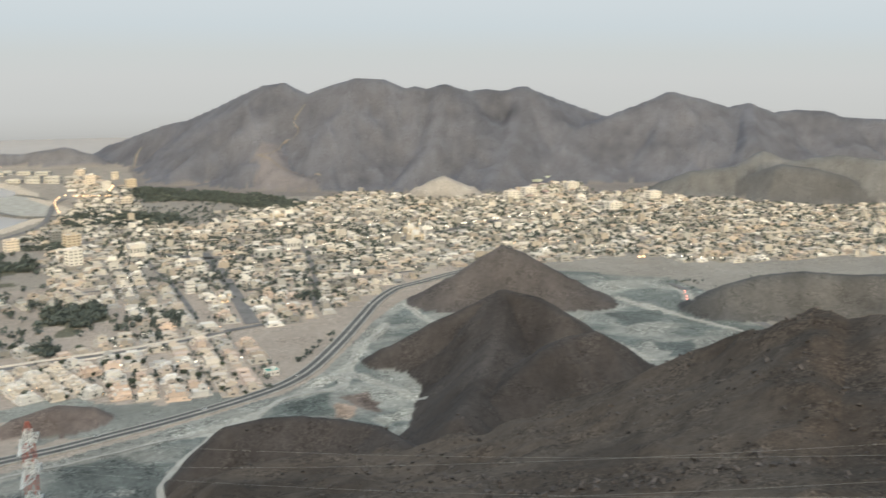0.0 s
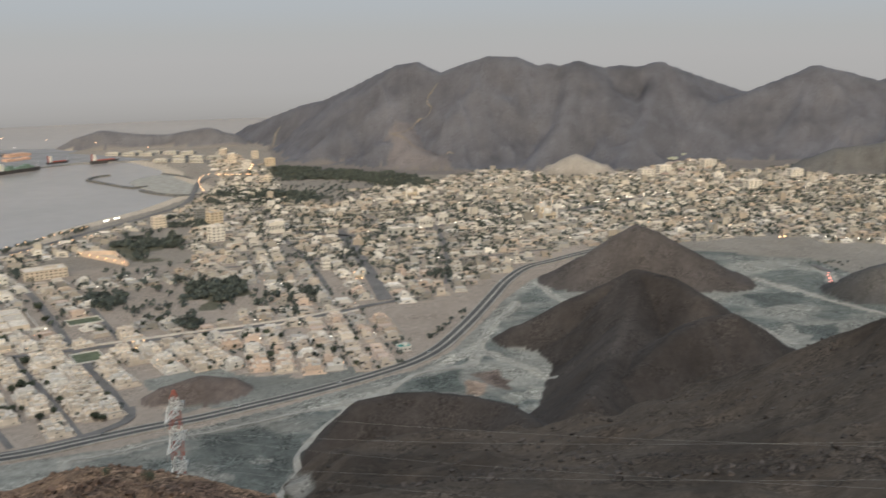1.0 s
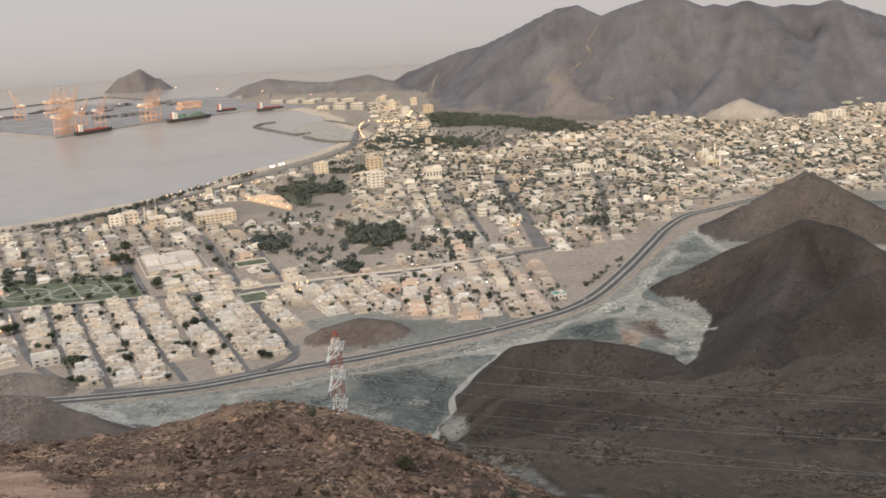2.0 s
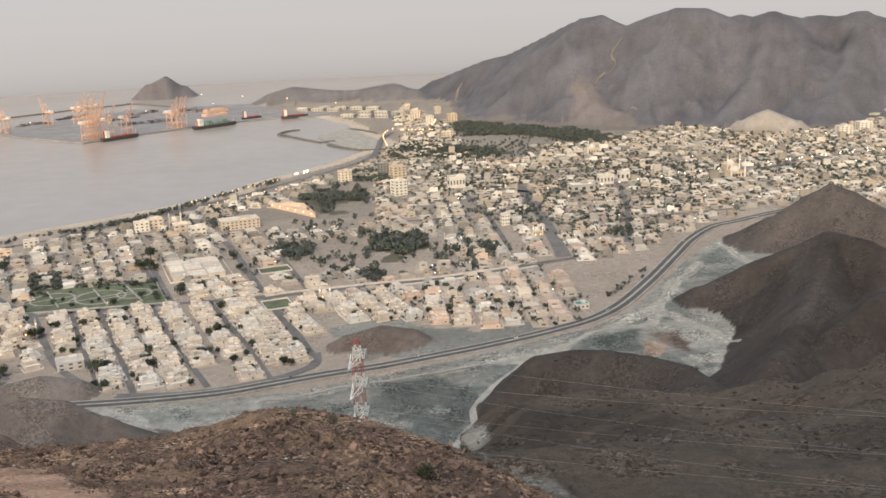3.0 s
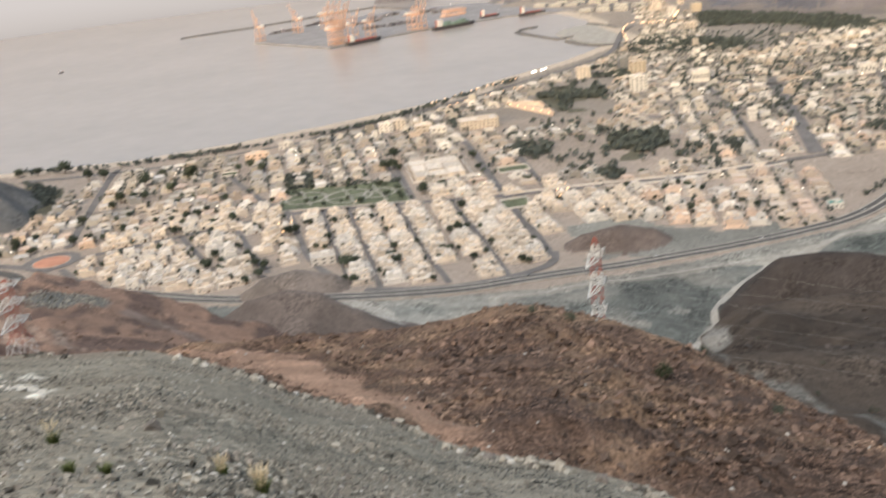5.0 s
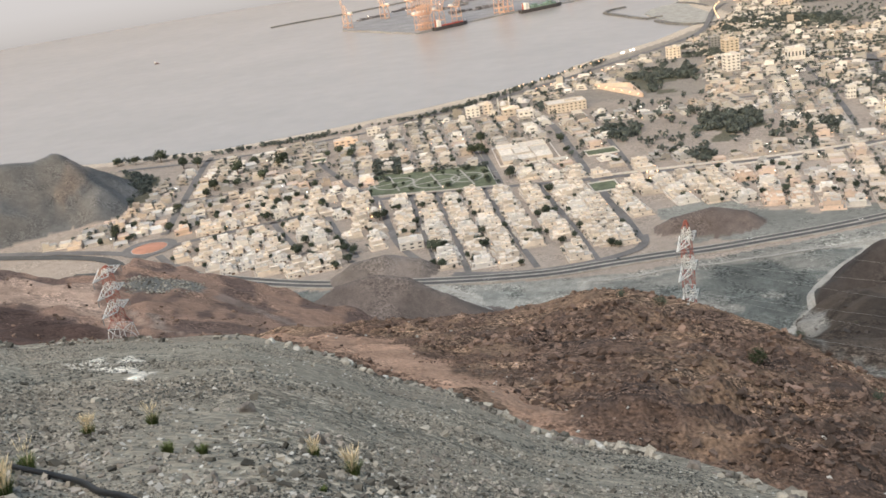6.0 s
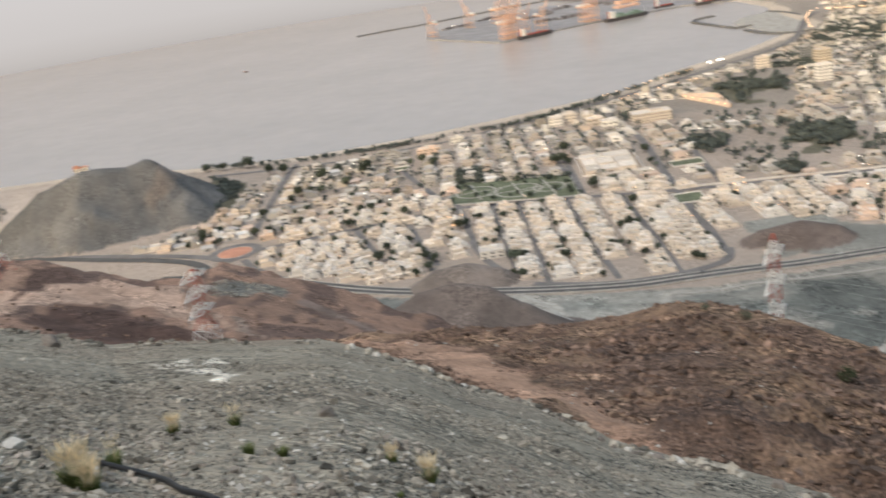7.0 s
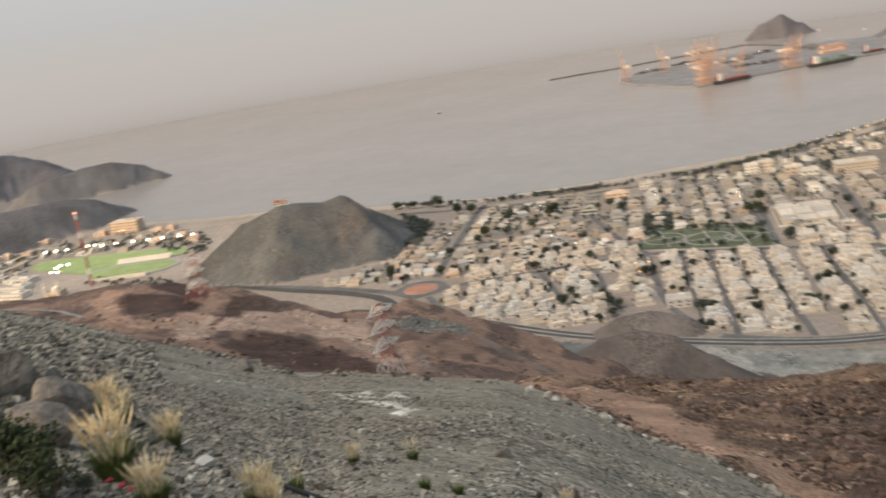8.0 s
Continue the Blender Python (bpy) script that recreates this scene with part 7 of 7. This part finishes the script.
def fan(n, a0, a1, r0, r1, seed, clump=0.0, size=10.0):
    """Random places between two bearings and two distances of the lookout, more where they clump."""
    g = np.random.default_rng(seed)
    a, r = np.radians(g.uniform(a0, a1, n * 3)), r0 * (r1 / r0) ** g.uniform(0, 1, n * 3)
    x, y = r * np.sin(a), r * np.cos(a)
    keep = fbm(x, y, size, 3, seed) > clump - g.uniform(0, 0.5, n * 3)
    return x[keep][:n], y[keep][:n]


def grit(n, lo, hi, seed, power=2.5):
    return lo + (hi - lo) * np.random.default_rng(seed).uniform(0, 1, n) ** power


SHELF = polar(SPURS[0][2])


def on_shelf(x, y, share=0.98):
    edge = np.interp(np.arctan2(x, y), SHELF[0], SHELF[1])
    k = np.hypot(x, y) < edge * share
    return x[k], y[k]


def off_shelf(x, y):
    edge = np.interp(np.arctan2(x, y), SHELF[0], SHELF[1])
    k = (np.hypot(x, y) > edge * 1.06 + 0.5) & (to_line(ORANGE_CUT, x, y)[0] + 2 * fbm(x, y, 9.0, 3, 71) > 2.6 * (np.hypot(x, y) / 72) ** 1.5)
    return x[k], y[k]


x, y = on_shelf(*fan(80000, -66, 24, 4.0, 14.0, 1, 0.2, 1.6))
stones("near_gravel", x, y, grit(len(x), 0.012, 0.058, 2, 2.0), M_GREYSTONE, "loose grey gravel on the near slope", 3, shape=SHARD)
x, y = on_shelf(*fan(5200, -66, 24, 4.3, 13.0, 31, 0.22, 1.8))
stones("near_rubble", x, y, grit(len(x), 0.035, 0.13, 32, 3.2), M_GREYSTONE, "grey angular rubble on the near slope", 33)
x, y = on_shelf(*fan(30000, -66, 24, 4.0, 16.0, 54, 0.42, 1.5))
stones("dark_gravel", x, y, grit(len(x), 0.014, 0.06, 55, 2.2), M_DARKGRAVEL, "dark greenish gravel in drifts on the near slope", 56, shape=SHARD)
x, y = on_shelf(*fan(16000, -62, 12, 14.0, 44.0, 57, 0.5, 3.0))
stones("dark_drifts", x, y, grit(len(x), 0.03, 0.11, 58, 2.2), M_DARKGRAVEL, "dark greenish gravel in drifts down the slope", 59, shape=SHARD)
x, y = on_shelf(*fan(2600, -66, 24, 4.2, 13.0, 34, 0.2, 2.0))
stones("brown_rubble", x, y, grit(len(x), 0.025, 0.12, 35, 3.0), M_WARMSTONE, "warm brown and tan stones in grey gravel", 36)
x, y = on_shelf(*fan(62000, -64, 14, 11.0, 48.0, 4, 0.34, 3.2))
stones("slope_gravel", x, y, grit(len(x), 0.03, 0.12, 5, 2.4), M_GREYSTONE, "grey broken gravel in drifts over the slope", 6, shape=SHARD)
x, y = on_shelf(*fan(520, -64, 12, 13.0, 48.0, 37, 0.34, 3.2))
stones("slope_rubble", x, y, grit(len(x), 0.07, 0.22, 38, 3.0), M_GREYSTONE, "grey broken rubble over the slope", 39)
x, y = on_shelf(*fan(9000, -66, -51, 9.0, 46.0, 7, 0.12, 4.0))
stones("west_rubble", x, y, grit(len(x), 0.04, 0.26, 8, 2.4), M_GREYSTONE, "heaped grey rubble beside the boulders", 9)
x, y = on_shelf(*fan(4200, -62, 18, 4.0, 40.0, 10, 0.1, 3.0))
stones("pale_chips", x, y, grit(len(x), 0.016, 0.09, 11, 3.0), M_PALESTONE, "scattered pale stone chips on the slope", 12)
g = np.random.default_rng(13)
pick = np.sort(g.uniform(math.radians(-50), math.radians(10), 1100))
rr_ = np.interp(pick, SHELF[0], SHELF[1]) * g.uniform(0.93, 1.01, len(pick))
keep = fbm(pick * 40, pick * 0, 1.5, 2, 14) > -0.15
x, y = (rr_ * np.sin(pick))[keep], (rr_ * np.cos(pick))[keep]
stones("rim_cobbles", x, y, grit(len(x), 0.08, 0.44, 15, 2.2), M_GREYSTONE, "pale and grey cobbles along the rim of the slope", 16)
x, y = fan(15000, -42, 32, 46.0, 138.0, 17, 0.36, 7.0)
keep = to_line(ORANGE_CUT, x, y)[0] + 3 * fbm(x, y, 9.0, 3, 71) > 3.4 * (np.hypot(x, y) / 72) ** 1.8
x, y = x[keep], y[keep]
stones("spur_rocks", x, y, grit(len(x), 0.12, 1.25, 18, 4.2) * np.clip((np.hypot(x, y) - 35) / 50, 0.35, 1), M_BROWNSTONE, "dark reddish brown rocks strewn over the spur", 19)
x, y = fan(46000, -42, 32, 44.0, 138.0, 40, 0.2, 6.0)
keep = to_line(ORANGE_CUT, x, y)[0] + 3 * fbm(x, y, 9.0, 3, 71) > 1.5 + 2 * np.random.default_rng(41).uniform(0, 1, len(x))
x, y = x[keep], y[keep]
stones("spur_scree", x, y, grit(len(x), 0.10, 0.55, 42, 2.6) * np.clip((np.hypot(x, y) - 30) / 50, 0.4, 1), M_BROWNSTONE, "reddish brown scree strewn over the spur", 43, shape=SHARD)
x, y = off_shelf(*fan(28000, -34, 26, 20.0, 56.0, 44, 0.15, 5.0))
stones("rim_scree", x, y, grit(len(x), 0.07, 0.45, 45, 2.4), M_BROWNSTONE, "reddish brown scree below the rim of the slope", 46, shape=SHARD)
x, y = off_shelf(*fan(1500, -30, 26, 22.0, 56.0, 47, 0.3, 5.0))
stones("rim_rocks", x, y, grit(len(x), 0.12, 0.6, 48, 2.8), M_BROWNSTONE, "dark reddish brown rocks below the rim of the slope", 49)
x, y = off_shelf(*fan(420, -7.5, 6.0, 52.0, 92.0, 50, 0.34, 6.0))
stones("spur_outcrop", x, y, grit(len(x), 0.25, 1.1, 51, 2.4), M_OUTCROP, "dark broken outcrop on the brown spur", 52)
x, y = fan(300, -42, 28, 48.0, 130.0, 20, 0.0, 9.0)
stones("spur_pale_rocks", x, y, grit(len(x), 0.1, 0.5, 21, 3.0), M_PALESTONE, "scattered pale rocks on the brown spur", 22)
x, y = fan(2600, 0, 47, 330.0, 900.0, 23, 0.15, 60.0)
stones("flank_rocks", x, y, grit(len(x), 0.8, 4.2, 24, 3.0), M_DARKSTONE, "dark outcrops scattered over the hillsides", 25)
x, y = fan(1500, -60, -12, 300.0, 760.0, 26, 0.15, 50.0)
stones("badland_rocks", x, y, grit(len(x), 0.6, 3.0, 27, 3.0), M_BROWNSTONE, "brown outcrops scattered over the badlands", 28)

g = np.random.default_rng(60)
x, y = g.uniform(-402, -345, 1500), g.uniform(478, 572, 1500)
keep = inside([(-384, 500), (-390, 530), (-392, 556), (-372, 570), (-348, 535), (-352, 505), (-360, 478)], x + 6 * fbm(x, y, 12.0, 3, 61), y + 6 * fbm(x, y, 12.0, 3, 62))
stones("spoil_rubble", x[keep], y[keep], grit(int(keep.sum()), 0.5, 2.4, 63, 2.4), M_GREYSTONE, "grey tipped rubble on the brown badlands", 64)


def boulder(x, y, size, seed, label, squash=0.75, material=None):
    bm = bmesh.new()
    bmesh.ops.create_icosphere(bm, subdivisions=3 if size > 0.5 else 2, radius=0.5)
    off = Vector((seed * 3.1, seed * 1.7, 0))
    br = random.Random(seed)
    cuts = [(Vector((br.gauss(0, 1), br.gauss(0, 1), br.gauss(0.2, 0.7))).normalized(), br.uniform(0.24, 0.36)) for _ in range(11)]
    for v in bm.verts:
        d = noise.noise(v.co * 2.2 + off) * 0.22 + noise.noise(v.co * 6 + off) * 0.05
        v.co *= 1 + d
        v.co.z *= squash
        for ax, cut in cuts:
            over = v.co.dot(ax) - cut
            if over > 0:
                v.co -= ax * over * 0.92
    me = bpy.data.meshes.new("boulder")
    bm.to_mesh(me)
    bm.free()
    me.materials.append(material or M_BOULDER)
    ob = new("boulder", me)
    ob.matrix_world = pose(x, y, height(x, y) + size * squash * 0.22, 0, 0, seed * 67) @ Matrix.Diagonal((size, size, size, 1))
    return tagged(ob, label, "boulder", "boulders on the near slope")


boulder(-11.6, 7.0, 1.25, 1, "big grey angular boulder in rubble", 0.8)
boulder(-9.3, 6.1, 0.95, 2, "brownish grey boulder beside dry grass")
boulder(-7.9, 4.9, 0.85, 3, "low brownish boulder beside dry grass", 0.6)
boulder(-7.3, 6.2, 0.32, 4, "flat pale slab of stone", 0.3, M_PALESTONE)
boulder(-6.6, 10.5, 0.28, 5, "small pale boulder on grey gravel")
boulder(-4.9, 9.1, 0.22, 6, "small brown boulder on grey gravel")
boulder(-26.4, 25.2, 0.9, 7, "grey boulder at the rim of the slope", 0.7)
boulder(-12.6, 8.2, 0.7, 8, "grey angular boulder in rubble")
cb = random.Random(21)
for k in range(70):
    a = cb.uniform(-31, 2)
    edge = float(np.interp(math.radians(a), SHELF[0], SHELF[1])) * cb.uniform(0.92, 1.0)
    boulder(edge * math.sin(radians(a)), edge * math.cos(radians(a)), cb.uniform(0.14, 0.5), 9 + k, "pale grey cobble at the rim of the slope", cb.uniform(0.5, 0.8), cb.choice((M_PALESTONE, M_BOULDER, M_GREYSTONE, M_GREYSTONE)))

# ---- dry grass, bushes, flowers, hose ----
M_BLADE = mat("green_blades", (0.125, 0.155, 0.05), rough=0.8, scale=6.0, vary=0.3, island=0.3)
M_STRAW = mat("straw_plumes", (0.78, 0.64, 0.42), rough=0.9, scale=8.0, vary=0.2, island=0.25)
M_BUSH = mat("dark_bush", (0.042, 0.054, 0.026), rough=0.8, scale=5.0, vary=0.3, island=0.3)
M_PETAL = mat("red_petals", (0.36, 0.03, 0.045), rough=0.6, scale=8.0, vary=0.2)


def blades(r, n, tall, spread, width, lean, lo=0.6):
    p = Pile()
    for _ in range(n):
        a, q = r.uniform(0, 6.28), spread * r.random() ** 0.5
        h = tall * r.uniform(lo, 1.0)
        root, out = Vector((q * math.cos(a), q * math.sin(a), -0.02)), Vector((math.cos(a), math.sin(a), 0)) * lean * r.uniform(0.3, 1.2) * h
        side = Vector((-math.sin(a + r.uniform(-1, 1)), math.cos(a), 0)) * width
        pts = [root + out * t * t + Vector((0, 0, h * t * (1 - 0.12 * t))) for t in (0, 0.4, 0.75, 1.0)]
        v = []
        for c, w in zip(pts, (1, 0.9, 0.6, 0.08)):
            v += [tuple(c + side * w), tuple(c - side * w)]
        p.add(v, [(0, 1, 3, 2), (2, 3, 5, 4), (4, 5, 7, 6)])
    return p


def tuft(x, y, tall, seed, straw=1.0):
    r = random.Random(seed)
    root = base("grass_tuft", x, y, height(x, y), r.uniform(0, 360))
    blades(r, 700 if tall > 0.3 else 320, tall * 0.68, tall * 0.2, tall * 0.006 + 0.0012, 0.42, 0.5).make("blade_clump", M_BLADE, root)
    n = int(60 * straw)
    if n:
        blades(r, n, tall * 0.95, tall * 0.13, 0.0025, 0.4, 0.75).make("stem_clump", M_STRAW, root)
        p = Pile()
        for _ in range(int(105 * straw)):
            a = r.uniform(0, 6.28)
            h = tall * r.uniform(0.62, 0.98)
            c = Vector((math.cos(a), math.sin(a), 0)) * r.uniform(0.05, 0.42) * h + Vector((0, 0, h * 0.86))
            d = (Vector((math.cos(a), math.sin(a), 0)) * 0.5 + Vector((0, 0, 1))).normalized()
            p.tube(c, c + d * tall * 0.07, tall * 0.005, tall * 0.0125, 4)
            p.tube(c + d * tall * 0.06, c + d * tall * 0.26, tall * 0.0125, 0.001, 4)
        p.make("plume_clump", M_STRAW, root, label="feathery straw-coloured seed plumes")
    words = "tall tuft of green grass with dry straw plumes" if straw > 0.5 else "small green grass tuft in grey gravel"
    return tagged(root, words, "grass tuft", "grass tufts on the near slope")


TUFTS = [(-5.94, 4.24, 0.56, 1.0), (-5.02, 3.8, 0.36, 1.0), (-7.99, 6.42, 0.42, 1.0), (-10.0, 7.25, 0.6, 1.0), (-9.4, 6.95, 0.46, 1.0), (-5.34, 4.98, 0.38, 1.0), (-5.16, 4.92, 0.28, 1.0), (-6.05, 6.09, 0.30, 0.15), (-7.39, 8.46, 0.26, 0.9),
         (-7.11, 9.23, 0.28, 0.3), (-5.45, 7.18, 0.22, 0.0), (-4.98, 7.04, 0.2, 0.0), (-4.16, 7.59, 0.19, 0.7), (-3.55, 7.1, 0.26, 0.8), (-3.27, 5.99, 0.1, 0.0)]
for k, (x, y, t, s) in enumerate(TUFTS):
    tuft(x, y, t, 500 + k, s)


def bush(x, y, size, seed, label, material=None, dense=26):
    r = random.Random(seed)
    root = base("bush", x, y, height(x, y))
    t = Pile()
    for k in range(6):
        a = k * 1.05
        t.tube((0, 0, -0.05), (size * 0.4 * math.cos(a), size * 0.4 * math.sin(a), size * 0.5), size * 0.02, size * 0.008, 5)
    t.make("stem", M_TRUNK, root)
    c = Pile()
    crown_pile(c, r, 0, 0, size * 0.38, size * 0.55, size * 0.5, 14, dense, size * 0.036)
    c.make("foliage", material or M_BUSH, root)
    return tagged(root, label, "bush")


bush(-5.78, 3.48, 0.56, 1, "dark green leafy bush beside boulders", dense=70)
bush(-5.32, 3.3, 0.44, 11, "low dark green leafy bush beside red flowers", dense=70)
bush(-5.42, 3.62, 0.22, 12, "small grey-green leafy plant beside red flowers", M_LEAF, 50)
bush(-6.1, 3.55, 0.52, 2, "olive leafy bush beside boulders", dense=60)
bush(-1.3, 84.5, 2.3, 3, "round green desert shrub on the brown spur", dense=40)
bush(8.5, 82.0, 1.8, 4, "small olive desert shrub on the brown spur", M_LEAF, 30)
bush(-13.0, 117.0, 2.0, 5, "small olive desert shrub on the brown spur", M_LEAF, 30)
bush(-18.0, 119.0, 1.6, 6, "small olive desert shrub on the brown spur", M_LEAF, 30)
bush(3.0, 112.0, 1.6, 7, "small olive desert shrub on the brown spur", M_LEAF, 30)
gully = random.Random(31)
for k, (x, y) in enumerate(((26, 455), (34, 420), (27, 380), (36, 345), (31, 310), (42, 290), (37, 262), (49, 252), (45, 225), (36, 205), (48, 185))):
    bush(x, y, gully.uniform(2.0, 3.4), 40 + k, "dark desert shrub along a dry gully", M_LEAF, 16)
fl = random.Random(9)
for x, y in ((-5.55, 3.88), (-5.4, 3.86), (-5.28, 3.84)):
    z = height(x, y)
    root = base("red_flower", x, y, z)
    s = Pile()
    s.tube((0, 0, 0), (0.01, 0, 0.07), 0.004, 0.003, 5)
    s.make("stem", M_BLADE, root)
    p = Pile()
    for k in range(9):
        a, b = k * 0.7, fl.uniform(0.1, 0.9)
        d = Vector((math.cos(a) * math.cos(b), math.sin(a) * math.cos(b), math.sin(b))) * 0.036
        w = d.cross(Vector((0, 0, 1))).normalized() * 0.018
        c = Vector((0.01, 0, 0.07))
        p.add([tuple(c), tuple(c + d * 0.6 + w), tuple(c + d), tuple(c + d * 0.6 - w)], [(0, 1, 2, 3)])
    p.make("blossom", M_PETAL, root)
    tagged(root, "small red flower beside the dry grass", "flower", "red flowers beside the boulders")
M_RUBBER = mat("black_rubber", (0.02, 0.02, 0.022), rough=0.5, scale=4.0, vary=0.2)


def flex(name, pts, radius, sides=10):
    """One welded tube along a line of points."""
    v, f = [], []
    for k, c in enumerate(pts):
        t = (pts[min(k + 1, len(pts) - 1)] - pts[max(k - 1, 0)]).normalized()
        s = t.cross(Vector((0, 0, 1))).normalized()
        u = s.cross(t)
        v += [tuple(c + (s * math.cos(6.2832 * i / sides) + u * math.sin(6.2832 * i / sides)) * radius) for i in range(sides)]
    for k in range(len(pts) - 1):
        f += [(k * sides + i, k * sides + (i + 1) % sides, (k + 1) * sides + (i + 1) % sides, (k + 1) * sides + i) for i in range(sides)]
    f += [tuple(range(sides))[::-1], tuple(range((len(pts) - 1) * sides, len(pts) * sides))]
    return mesh_ob(name, v, f, M_RUBBER, smooth=True)


line = [(-6.15, 6.0), (-5.93, 5.94), (-5.57, 5.85), (-5.08, 5.59), (-4.6, 5.2), (-4.25, 5.0), (-3.9, 4.75)]
hose = flex("hose", [Vector((q.x, q.y, height(q.x, q.y) + 0.05)) for q in smooth_line(line, 0.2)], 0.024)
tagged(hose, "black rubber hose lying across the gravel", "hose")
